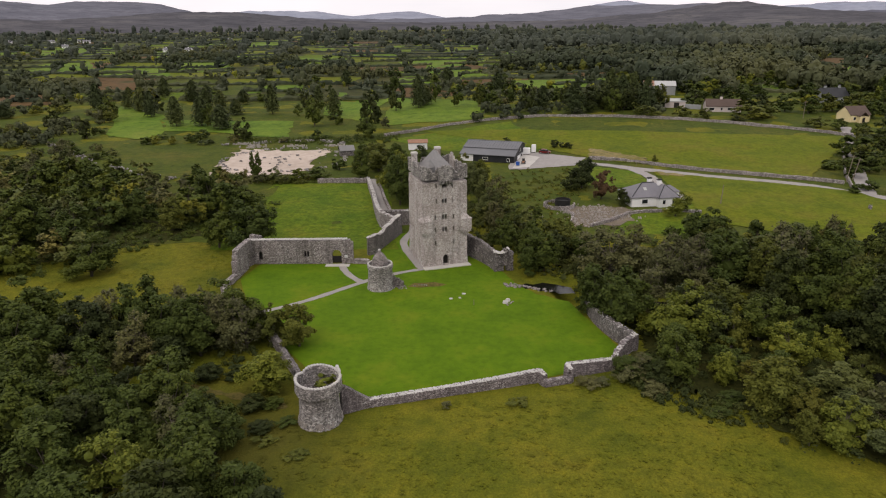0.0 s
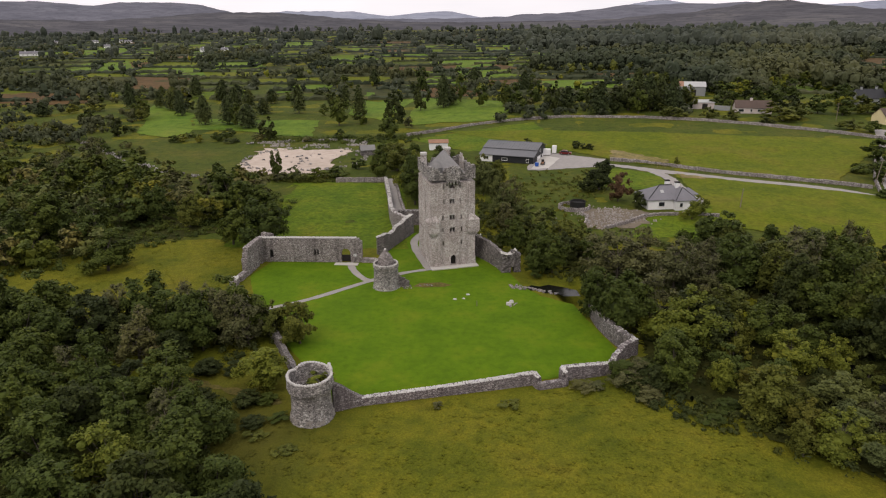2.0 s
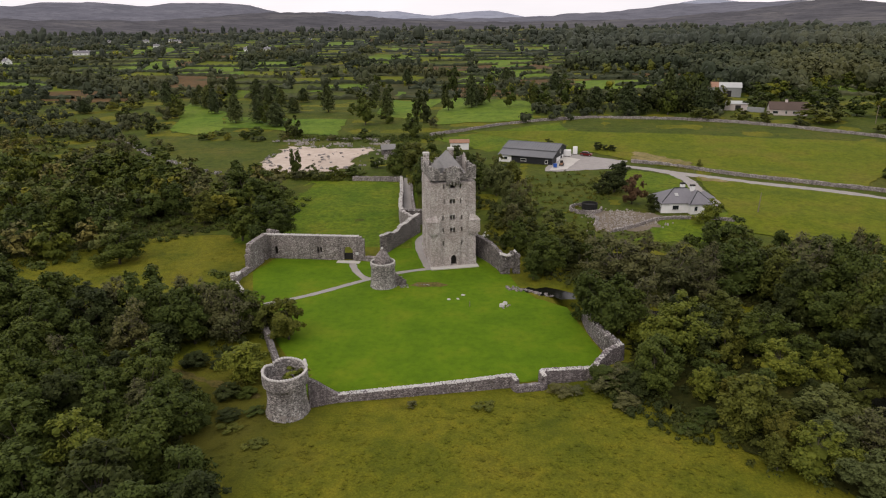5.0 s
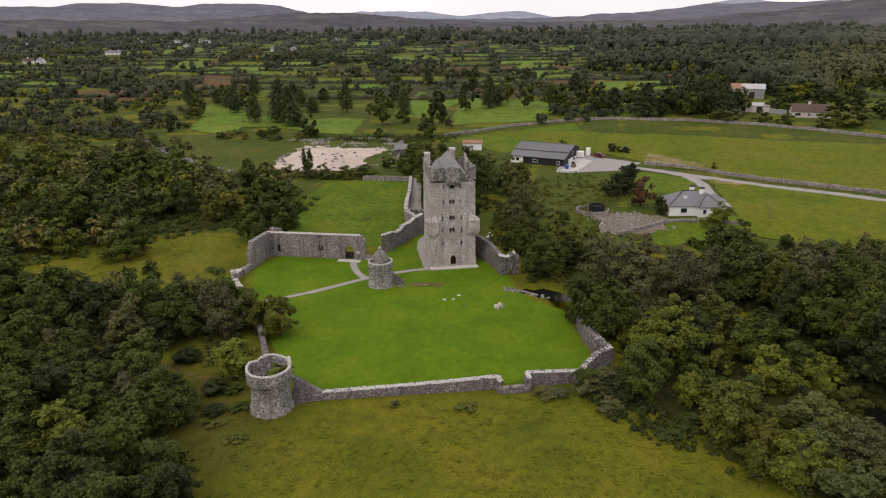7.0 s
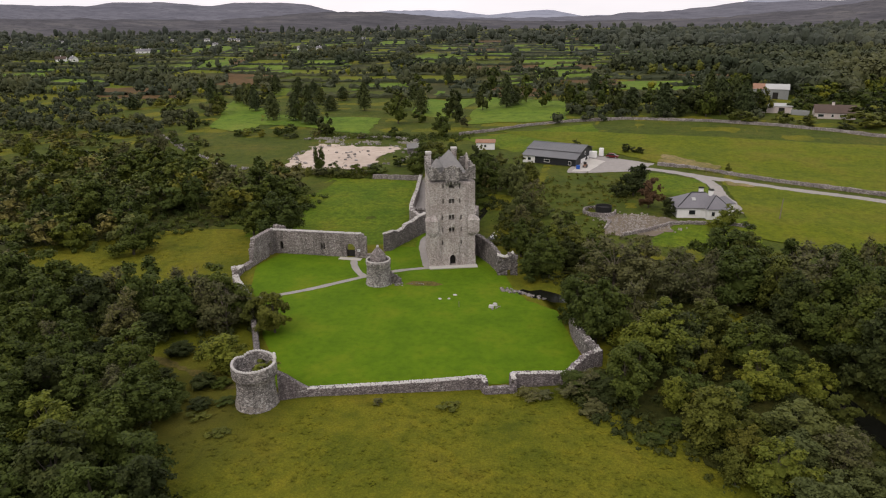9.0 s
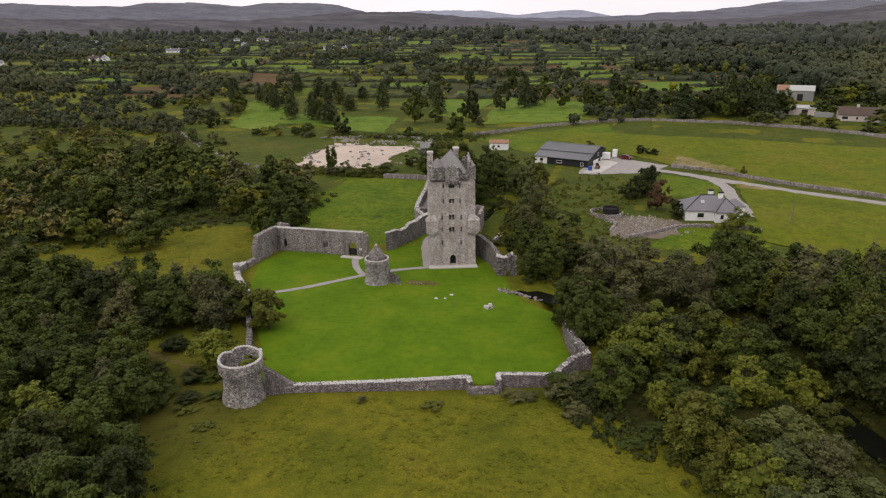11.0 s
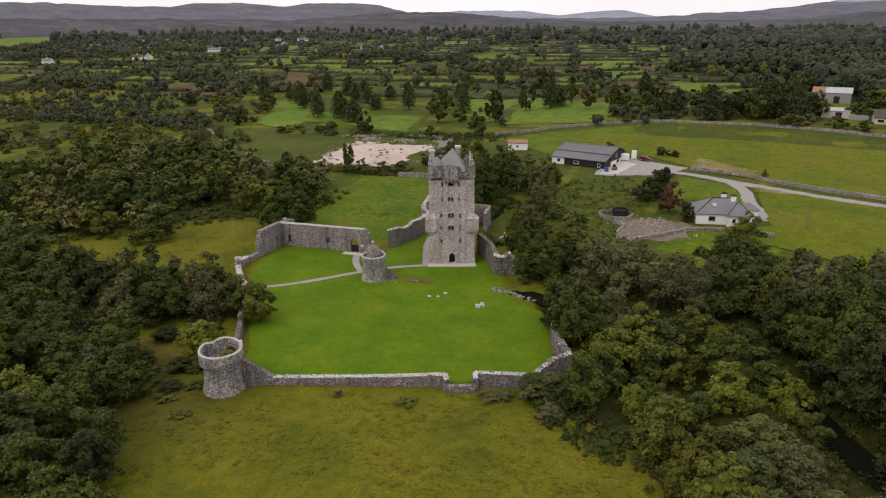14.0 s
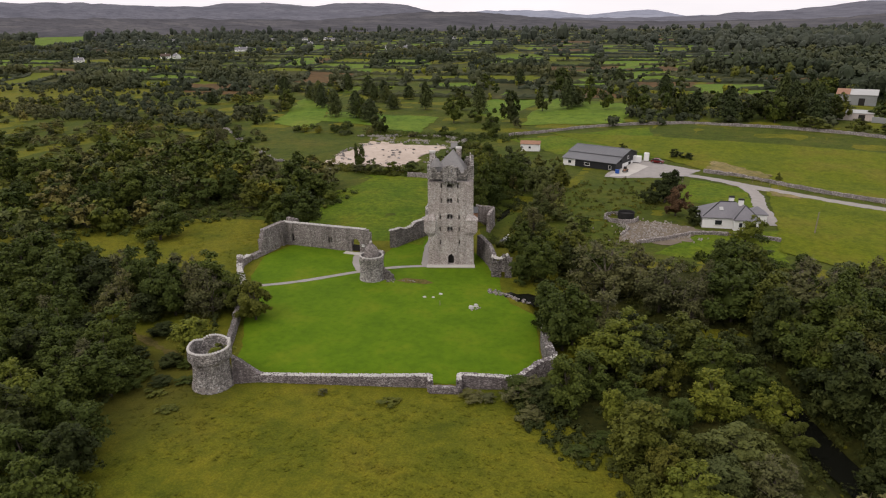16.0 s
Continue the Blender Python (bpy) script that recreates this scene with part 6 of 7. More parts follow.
for x, y in SPRUCES:
    plant(random.choice("pppgd"), x, y, random.uniform(11, 17.5), random.uniform(3.7, 5.4), 1, "tall trees beyond the fields")
for x, y in ((59.2, 317.9), (92.4, 344.4), (-92.1, 271.5), (-162.2, 277.6), (-196.1, 309.9), (90, 322), (72, 324), (80, 330), (64, 345), (96, 335)):
    plant("d", x, y, random.uniform(8, 11), random.uniform(4, 5.5), 1, "trees beyond the fields")

for x, y, h, r in ((61, 326, 11, 4.6), (66, 324, 12, 4.8), (71, 326, 13, 5), (76, 323, 13, 5), (81, 325, 13, 5), (86, 323, 11, 4.4)):
    plant("d", x, y, h, r, 1, "trees beyond the fields")
for x, y, h, r in ((83, 305, 7, 6.5), (97, 303, 6, 4.2), (106, 300, 5, 4.6), (128, 300, 8, 8), (136, 303, 8, 7)):
    plant("o", x, y, h, r, 1, "trees round the farm")

for k, (x, y, h, r) in enumerate(((119, 203, 6.5, 4.5), (125, 211, 7.5, 5), (131, 219, 8, 5), (137, 228, 8, 5.5), (143, 238, 8.5, 5.5), (114.5, 186, 3.2, 2.6), (109, 184, 2.6, 2.4), (119, 181, 3, 2.8), (148, 250, 7, 5), (154, 246, 8, 5), (146, 224, 7, 5), (138, 212, 7, 5), (153, 262, 6, 4.5), (118, 291, 4, 3.6), (146, 280, 5, 4.4), (152, 276, 5, 4), (140, 322, 9, 5.5), (150, 318, 9, 5.5), (158, 312, 8, 5), (172, 318, 9, 5.5), (184, 322, 9, 5.5), (128, 338, 9, 5.5), (116, 342, 9, 5), (140, 342, 10, 6), (180, 300, 8, 5), (186, 284, 8, 5), (190, 268, 9, 5.5), (122, 352, 10, 6), (134, 356, 10, 6))):
    plant("gdogdg"[k % 6], x, y, h, r, 1, "trees round the farm")

extra = []
for i in range(20):
    x = random.uniform(-190, 95)
    y = random.gauss(335, 22) + 0.12 * abs(x)
    if not (-35 < x < 5 and y < 345) and all(math.hypot(x - a, y - b) > 5 for a, b, c in planted):
        extra.append((random.choice("ppdgo"), x, y, random.uniform(8, 14), random.uniform(3.6, 5.6)))

CLEAR = [[(-35, 268), (15, 303), (33, 307), (75, 303), (120, 285), (100, 235), (0, 246)], [(-47, 109), (-47, 133), (-57, 146), (-68, 138), (-84, 117), (-70, 100), (-56, 97), (-50, 98)], COURT,
         [(-50, 132), (-20, 132), (-24, 200), (-52, 200)], [(14, 215), (45, 215), (45, 245), (-5, 245), (-5, 215)], [(-95, 203), (-48, 203), (-48, 258), (-95, 262)],
         [(45, 214), (110, 185), (155, 262), (50, 310), (-35, 280), (-10, 243)], [(62, 150), (130, 115), (112, 190), (60, 212)], [(25, 148), (62, 148), (62, 214), (36, 218), (13, 214), (14, 165)],
         [(95, 300), (175, 280), (175, 312), (95, 335)], [(-13, 42), (-9, 30), (60, 30), (44, 62), (36, 70), (26, 75), (10, 76), (-16, 68), (-30, 74), (-45, 80), (-52, 79), (-30, 68), (-19, 54)],
         [(33, 126), (43, 124), (47, 150), (34, 152)], [(-122, 200), (-93, 188), (-86, 262), (-128, 262)], [(-20, 150), (-10, 150), (-22, 205), (-34, 205)]]
MEADOWS = [[(32, 425), (98, 426), (110, 493), (34, 478)], [(-159.7, 285.3), (-127.2, 271.4), (-155.4, 339.6), (-194.8, 374.4)], [(-138, 296), (-75, 277), (-83, 320), (-148, 322)], [(-37, 303), (7, 307), (8.5, 367), (-41, 400)], [(-72.7, 337), (-49.5, 317), (-42.7, 415.7), (-82, 439)],
           [(-140, 433), (-109, 458), (-118, 489), (-154, 479)], [(-52, 511), (22, 545), (25, 607), (-45, 595)], [(61, 411), (92, 446), (103, 499), (71, 483)], [(-36, 611), (22, 687), (19, 778), (-38, 768)],
           [(44, 774), (85, 804), (90, 954), (60, 925)], [(-201, 954), (-179, 950), (-227, 1198), (-256, 1205)]]
MEADOWS2 = [[(-446, 1169), (-301, 1216), (-403, 1605), (-580, 1524)], [(-540, 857), (-476, 967), (-630, 1262), (-734, 1179)], [(-358, 777), (-352, 899), (-522, 1328), (-498, 1108)], [(-305, 581), (-229, 667), (-254, 731), (-348, 678)], [(353, 764), (429, 816), (491, 950), (431, 925)],
            [(26, 813), (42, 851), (52, 1062), (35, 1066)], [(-1242, 1014), (-1380, 1260), (-2938, 2643), (-2365, 1909)], [(-473, 453), (-463, 516), (-510, 565), (-563, 540)], [(-840, 917), (-909, 1126), (-1520, 1824), (-1279, 1394)], [(-387, 602), (-354, 647), (-426, 764), (-468, 716)]]
BROWN = [[(-290, 370), (-240, 385), (-290, 450), (-345, 432)], [(314, 623), (319, 523), (473, 782), (410, 779)]]
for q in MEADOWS + MEADOWS2:
    sheet("meadow", q, MEADOW, "bright green far field among hedges", "field", 0.25, 8, 2.0)
for q in BROWN:
    sheet("bog_field", q, BROWNFIELD, "brown bracken field among scrub", "field", 0.25, 8, 3.0)
KEEP = CLEAR + MEADOWS + MEADOWS2 + BROWN
LANES = [[(40, 222), (48, 219), (75, 204), (102, 193), (114, 178), (135, 160)], [(54, 214), (57, 192), (62, 165)], [(112, 181), (140, 240), (158, 280)]]
HOUSES = [(121, 312, 16), (109, 388, 17), (110, 372, 14), (108, 356, 12), (104, 342, 11), (97, 322, 12), (160, 285, 14), (178, 330, 12), (-21, 240, 12)]


def free(x, y, gap):
    if any(inside(x, y, p) for p in KEEP) or segment_distance(x, y, RIVER) < 5.6 or segment_distance(x, y, BANK) < 6.5 or segment_distance(x, y, RIVER_BACK) < 3.6:
        return False
    if any(segment_distance(x, y, p) < 5 for p in LANES) or any(math.hypot(x - a, y - b) < c for a, b, c in HOUSES):
        return False
    return all(math.hypot(x - a, y - b) > gap * (c + 3) * 0.5 for a, b, c in planted)


polys = {}


def joined(name, plan, tier, label):
    """Many trees as one mass: plan holds kind, x, y, height and radius."""
    by_kind = {}
    for n_, (kind, x, y, h, r) in enumerate(plan):
        by_kind.setdefault(kind, []).append((n_, x, y, h, r))
    for kind, rows in by_kind.items():
        vs, fs, base, idx = [], [], 0, []
        for n_, x, y, h, r in rows:
            me = stock(kind, tier, n_ % 3)[1]
            co = np.empty(len(me.vertices) * 3)
            me.vertices.foreach_get("co", co)
            co = co.reshape(-1, 3)
            a = random.uniform(0, 6.283)
            rot = np.array([[math.cos(a), math.sin(a), 0], [-math.sin(a), math.cos(a), 0], [0, 0, 1]])
            vs.append(co @ rot * np.array([r, r, h / 2.1]) + np.array([x, y, ground_z(x, y)]))
            if me.name not in polys:
                polys[me.name] = ([tuple(p.vertices) for p in me.polygons], [p.material_index for p in me.polygons])
            fs += [tuple([v + base for v in p]) for p in polys[me.name][0]]
            idx += polys[me.name][1]
            base += len(co)
        me = bpy.data.meshes.new(name)
        me.from_pydata(np.concatenate(vs).tolist(), [], fs)
        me.materials.append(LEAF[kind])
        me.materials.append(BARK)
        me.polygons.foreach_set("material_index", idx)
        tagged(new(name, me), label, "trees", kind="stuff")


def wood(poly, count, group, kinds, hs, rs, tier=0, gap=0.8, mass=""):
    xs, ys = [p[0] for p in poly], [p[1] for p in poly]
    made = tries = 0
    plan = []
    while made < count and tries < count * 30:
        tries += 1
        x, y = random.uniform(min(xs), max(xs)), random.uniform(min(ys), max(ys))
        if inside(x, y, poly) and free(x, y, gap):
            r = random.uniform(*rs)
            h = random.uniform(*hs) * (0.6 + 0.4 * r / rs[1])
            kind = random.choice(kinds)
            if mass:
                plan.append((kind, x, y, h, r))
                planted.append((x, y, r))
            else:
                plant(kind, x, y, h, r, tier, group)
            made += 1
    if plan:
        joined("woodland", plan, tier, mass)


joined("hedgerow_trees", extra, 1, "tall mixed trees along the far hedges")
for k, (x, y, h) in enumerate(((65.4, 83.2, 14), (68.2, 77.4, 15), (72.0, 70.6, 15), (62.4, 90.2, 13), (60.0, 97.0, 13), (77.4, 63.4, 14), (54.6, 106.2, 12), (83.6, 54.2, 14), (69.6, 88.2, 16), (73.6, 81.4, 16), (78.4, 74.0, 15), (66.4, 95.4, 15), (62.8, 103.6, 14), (64.9, 79.9, 9), (61.2, 93.6, 9), (68.4, 72.8, 9), (58.0, 101.4, 9))):
    plant("dggdgddgdgdbgdddg"[k], x, y, h, 4.6 + 0.5 * (k % 2), 0, "trees on the river bank")

for kind, x, y, h, r in (("g", 51.2, 93.4, 8, 3.8), ("y", 52.8, 88.0, 6, 2.8), ("d", 48.6, 99.2, 9, 4.0), ("d", 53.2, 97.8, 6.5, 2.6), ("o", 55.2, 83.6, 4.5, 2.2)):
    plant(kind, x, y, h, r, 0, "trees on the river bank")

wood([(-82, 78), (-25, 86), (-27, 97), (-47, 101), (-84, 98)], 14, "trees west of the castle yard", "ggbg", (9, 12), (4, 5.4), 0, 0.75)
wood([(-110, 95), (-78, 92), (-52, 80), (-38, 74), (-27, 62), (-22, 46), (-15, 34), (-60, 26), (-110, 50)], 46, "trees in the west wood", "ggggogb", (7, 11), (3.4, 5.2), 0, 0.75)
wood([(14, 121), (22, 116), (25, 106), (27, 94), (31, 80), (43, 70), (52, 58), (80, 55), (95, 90), (80, 118), (58, 140), (30, 138), (9, 142)], 30, "trees on the river bank", "ggdobwbg", (7, 11), (3.2, 4.8), 0, 1.05)
wood([(58, 102), (64, 88), (70, 78), (78, 64), (98, 36), (125, 50), (112, 105), (82, 124), (62, 122)], 60, "trees on the far river bank", "ddgdgb", (10, 15), (4.2, 6.0), 0, 0.62, "tall dark trees on the far river bank")
wood([(-60, 150), (-90, 122), (-100, 95), (-170, 90), (-200, 150), (-140, 205), (-60, 195)], 130, "", "ggbwogb", (8, 12.5), (4.2, 6.6), 1, 0.62, "thick mixed woodland beside the rough field")
wood([(0, 142), (11, 140), (14, 165), (12, 200), (2, 212), (-18, 235), (-34, 235), (-24, 205), (-10, 160)], 14, "trees behind the tower", "gwwbo", (5, 8), (2.4, 3.8), 1, 0.9, "thicket of small trees behind the tower")
wood([(12, 140), (24, 140), (24, 158), (14, 160)], 3, "trees behind the tower", "gwo", (3.5, 5), (1.8, 2.6), 1, 0.9)
wood([(-140, 195), (-50, 198), (-48, 270), (-220, 300), (-250, 180)], 120, "", "gwobb", (2.2, 5), (2, 3.6), 1, 0.8, "scattered scrub and small trees in rough pasture")
wood([(100, 180), (170, 130), (230, 240), (180, 280), (150, 262)], 22, "", "ggob", (4, 8), (3, 5), 1, 0.9, "hedge trees beside the lane")
wood([(-240, 300), (60, 290), (100, 345), (90, 460), (-260, 460)], 34, "", "ggpob", (5, 9), (3.0, 4.8), 1, 0.9, "mixed trees beyond the pasture")
wood([(95, 335), (230, 250), (340, 330), (280, 480), (100, 470)], 110, "", "gggoy", (7, 12), (4, 7), 1, 0.75, "dense mixed woodland behind the farm")
wood([(-260, 150), (-200, 130), (-190, 260), (-260, 330), (-380, 330), (-380, 200)], 110, "", "gwobb", (3, 7), (2.8, 5), 1, 0.75, "autumn scrub woodland west of the fields")


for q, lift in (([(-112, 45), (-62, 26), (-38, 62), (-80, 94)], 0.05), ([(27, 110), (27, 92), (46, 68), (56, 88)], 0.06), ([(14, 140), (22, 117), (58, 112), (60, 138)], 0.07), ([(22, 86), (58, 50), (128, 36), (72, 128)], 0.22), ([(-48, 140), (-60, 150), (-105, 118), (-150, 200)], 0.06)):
    sheet("wood_floor", q, SHADEFLOOR, "wood floor of ferns and ivy, tree shade in its colour", "ground", lift, 64, 1.0)


# low growth under and before the trees
def undergrowth(poly, count, hs, label, kind, seed):
    rnd = random.Random(seed)
    s = Shape()
    xs, ys = [p[0] for p in poly], [p[1] for p in poly]
    made = tries = 0
    while made < count and tries < count * 20:
        tries += 1
        x, y = rnd.uniform(min(xs), max(xs)), rnd.uniform(min(ys), max(ys))
        if not inside(x, y, poly) or inside(x, y, COURT) or segment_distance(x, y, RIVER) < 1.9 or segment_distance(x, y, RIVER_BACK) < 1.5:
            continue
        h = rnd.uniform(*hs)
        lobes = [((x + rnd.gauss(0, 0.5), y + rnd.gauss(0, 0.5), ground_z(x, y) + h * rnd.uniform(0.1, 0.45)), h * rnd.uniform(0.5, 0.8)) for _ in range(2)]
        lv = leaves_on(rnd, lobes, 60, 0.15, 0.8)
        s.add(lv.v, lv.f)
        b = blob(rnd, lobes[0][0], h * 0.36, 0.7, 4, 5)
        s.add(b.v, b.f)
        made += 1
    single("undergrowth", s, LEAF[kind], label, "undergrowth", kind="stuff")


# dark leaf kind chosen here so its colour stands for shade under trees
undergrowth([(-105, 92), (-80, 97), (-50, 101), (-30, 96), (-23, 84), (-27, 82), (-40, 84), (-56, 84), (-50, 76), (-36, 72), (-30, 64), (-24, 54), (-20, 40), (-60, 30), (-110, 50)], 800, (0.7, 1.8), "brambles and ferns under the western trees", "d", 71)
undergrowth([(21, 83), (22, 79), (28, 74), (36, 69), (40, 62), (52, 56), (80, 56), (92, 90), (78, 118), (56, 140), (24, 146), (11, 140), (14, 122), (22, 115), (24, 106), (27, 94)], 800, (0.7, 1.9), "brambles and ferns along the river bank", "d", 72)
undergrowth([(50, 110), (57, 98), (62.5, 86), (66, 80), (74, 68), (90, 46), (98, 50), (80, 76), (70, 96), (60, 114)], 460, (0.8, 2.6), "ferns along the far river bank", "d", 77)
undergrowth([(-2, 144), (5, 139), (9, 150), (4, 168), (-6, 186), (-14, 184), (-10, 168), (-5, 154)], 200, (0.8, 2.0), "brambles beside the stream, shade in their dark leaf colour", "d", 78)
undergrowth([(-48, 133), (-60, 146), (-70, 139), (-88, 117), (-100, 108), (-120, 130), (-90, 180), (-52, 176)], 500, (0.8, 2.0), "brambles along the wood's edge", "g", 73)
undergrowth([(10, 150), (28, 150), (26, 168), (36, 190), (34, 214), (12, 214), (4, 190)], 220, (0.3, 0.9), "rough weeds and brambles on the slope below the shed", "o", 74)
undergrowth([(-90, 198), (-46, 198), (-44, 209), (-88, 208)], 260, (0.7, 1.9), "thorn scrub before the sand yard", "o", 75)
undergrowth([(-60, 262), (-30, 262), (-26, 276), (-100, 276), (-95, 266)], 200, (0.8, 1.8), "thorn scrub behind the sand yard", "g", 76)


undergrowth([(21, 82), (27, 79), (33, 75), (38, 71.5), (36, 69.5), (30, 71.5), (24, 76)], 60, (0.4, 1.1), "dark nettles and brambles at the wood's edge", "d", 80)


# shrubs in the rough grass
for x, y, h, r, k in ((-3.2, 73.9, 1.0, 1.0, "b"), (6.4, 75.2, 0.8, 1.5, "o"), (16.2, 79.4, 1.2, 1.9, "b"), (18.2, 80.2, 1.0, 1.5, "b"), (31.0, 72.6, 1.2, 1.8, "g"), (-20.5, 63.4, 0.6, 1.5, "o"), (22.8, 82.2, 3.4, 3.0, "g"), (25.5, 83.5, 3.4, 2.6, "g"), (-23.2, 69.8, 0.8, 1.4, "g"), (25.0, 77.6, 1.6, 2.4, "b"), (33.5, 75.5, 1.6, 2.2, "g"), (36.2, 71.5, 1.2, 1.6, "o"), (-34, 72.6, 2.6, 2.6, "d"), (-29.8, 69.4, 1.9, 2.2, "g"), (-28.4, 72.6, 2.0, 2.2, "d"), (-29, 65.4, 2.2, 2.4, "g"), (-33.4, 68.6, 2.6, 2.6, "g"), (-25.6, 68.4, 1.2, 1.8, "d"), (-26, 73.5, 1.4, 1.8, "g"), (-24.5, 66.2, 0.7, 1.5, "o"), (-37.5, 80.4, 2.2, 2.6, "d"), (-32.6, 81.4, 1.8, 2.2, "d")):
    plant(k, x, y, h, r, 0 if h > 1.1 else 1, "shrubs in the rough grass", "shrub", "low scrubby bush in the rough grass")
plant("y", -17.9, 72.3, 1.7, 1.5, 1, "", "shrub", "yellow-green bush growing in the tower top").location.z = 4.2


# the far country: a patchwork of small fields with hedges, thickening into woods
def far_cell(i, j):
    """Corners of the fields' uneven net."""
    rnd = random.Random(i * 131 + j * 17 + 5)
    y = 400 + 46 * j * (1 + 0.035 * j) + rnd.uniform(-14, 14)
    x = (-60 + i * 62) * (0.75 + 0.05 * j) + 0.18 * (y - 400) * -1 + rnd.uniform(-16, 16)
    return x, y


far_fields = {"MEADOW": Shape(), "PASTURE": Shape(), "YPASTURE": Shape(), "ROUGH": Shape(), "BROWNFIELD": Shape()}
hedges = []
for j in range(26):
    for i in range(-13, 12):
        q = [far_cell(i, j), far_cell(i + 1, j), far_cell(i + 1, j + 1), far_cell(i, j + 1)]
        mx, my = sum(p[0] for p in q) / 4, sum(p[1] for p in q) / 4
        rnd = random.Random(i * 977 + j * 61)
        east = mx > 30 + 0.08 * (my - 400)
        for p0, p1 in ((q[0], q[1]), (q[0], q[3])):
            if rnd.random() < 0.82:
                hedges.append((p0, p1, rnd.uniform(0.5, 1.0)))
        if rnd.random() > (0.12 if east else 0.72):
            continue
        kind = rnd.choice(("MEADOW", "PASTURE", "ROUGH", "ROUGH", "YPASTURE", "YPASTURE", "ROUGH", "BROWNFIELD") if not east else ("MEADOW", "MEADOW", "BROWNFIELD"))
        s = far_fields[kind]
        k0, m = len(s.v), 4
        for b in range(m + 1):
            for a in range(m + 1):
                u, v = a / m, b / m
                x = (q[0][0] * (1 - u) + q[1][0] * u) * (1 - v) + (q[3][0] * (1 - u) + q[2][0] * u) * v
                y = (q[0][1] * (1 - u) + q[1][1] * u) * (1 - v) + (q[3][1] * (1 - u) + q[2][1] * u) * v
                s.v.append((x, y, ground_z(x, y) + 0.2))
        s.f += [(k0 + b * (m + 1) + a, k0 + b * (m + 1) + a + 1, k0 + (b + 1) * (m + 1) + a + 1, k0 + (b + 1) * (m + 1) + a) for b in range(m) for a in range(m)]
        KEEP.append(q)
for key, mat in (("MEADOW", MEADOW), ("PASTURE", PASTURE), ("YPASTURE", YPASTURE), ("ROUGH", ROUGH), ("BROWNFIELD", BROWNFIELD)):
    single("far_fields", far_fields[key], mat, "small hedged fields of the far plain", "field", kind="stuff", smooth=True)


def clump(s, rnd, x, y, k, leaf):
    """One far tree or bush: a lumpy heart under a ragged coat of leaves."""
    z = ground_z(x, y)
    lobes = []
    for _ in range(rnd.choice((2, 3, 3))):
        lobes.append(((x + rnd.gauss(0, k * 0.32), y + rnd.gauss(0, k * 0.32), z + k * rnd.uniform(0.35, 0.85)), k * rnd.uniform(0.3, 0.5)))
    for c, r in lobes[:1 if leaf < 8 else 2]:
        b = blob(rnd, c, r * (0.62 if leaf > 12 else 0.9 if leaf > 8 else 1.3), rnd.choice((0.75, 1.0, 1.3, 1.8)), 4 if leaf > 8 else 3, 5)
        s.add(b.v, b.f)
    lv = leaves_on(rnd, lobes, leaf, k * (0.09 if leaf > 12 else 0.14) + 0.25)
    s.add(lv.v, lv.f)


def hedge_lines(y0, y1, label, leaf, seed, step):
    """Hedges: unbroken lumpy banks of thorn with gaps, and trees standing in them."""
    rnd = random.Random(seed)
    s = Shape()
    for (xa, ya), (xb, yb), dense in hedges:
        if not y0 <= (ya + yb) / 2 < y1:
            continue
        span = math.hypot(xb - xa, yb - ya)
        ux, uy = (xb - xa) / span, (yb - ya) / span
        prev = None
        for i in range(int(span / step) + 1):
            x, y = xa + ux * i * step + rnd.gauss(0, 0.7), ya + uy * i * step + rnd.gauss(0, 0.7)
            if noise.noise((x * 0.03, y * 0.03, 2.0)) > 0.05 + 0.4 * dense or any(math.hypot(x - a, y - b) < c for a, b, c in HOUSES):
                prev = None
                continue
            z, h, w = ground_z(x, y), rnd.uniform(1.8, 3.6), rnd.uniform(1.3, 2.3)
            k = len(s.v)
            for o, t in ((-1, 0.0), (-0.85, 0.62), (-0.1, 1.0), (0.75, 0.66), (1, 0.0)):
                s.v.append((x - uy * o * w + rnd.gauss(0, 0.3), y + ux * o * w + rnd.gauss(0, 0.3), z - 0.2 + h * t))
            if prev is not None:
                s.f += [(prev + q, prev + q + 1, k + q + 1, k + q) for q in range(4)]
            prev = k
            if leaf > 2:
                lv = leaves_on(rnd, [((x, y, z + h * 0.55), h * 0.5)], leaf, 0.5, 0.8)
                s.add(lv.v, lv.f)
            if rnd.random() < 0.10 * step / 3:
                clump(s, rnd, x, y, rnd.choice((4.5, 6.0, 7.5, 9.0)), 14 if leaf > 2 else 5)
    single("far_hedges", s, FARLEAF if y0 < 800 else HAZYLEAF, label, "hedges", kind="stuff")


hedge_lines(380, 800, "dark hedges and thorn trees between far fields", 4, 91, 2.6)
hedge_lines(800, 1500, "dark hedges between distant fields", 2, 92, 4.5)
hedge_lines(1500, 4000, "dark hedges on the far plain", 2, 93, 11.0)


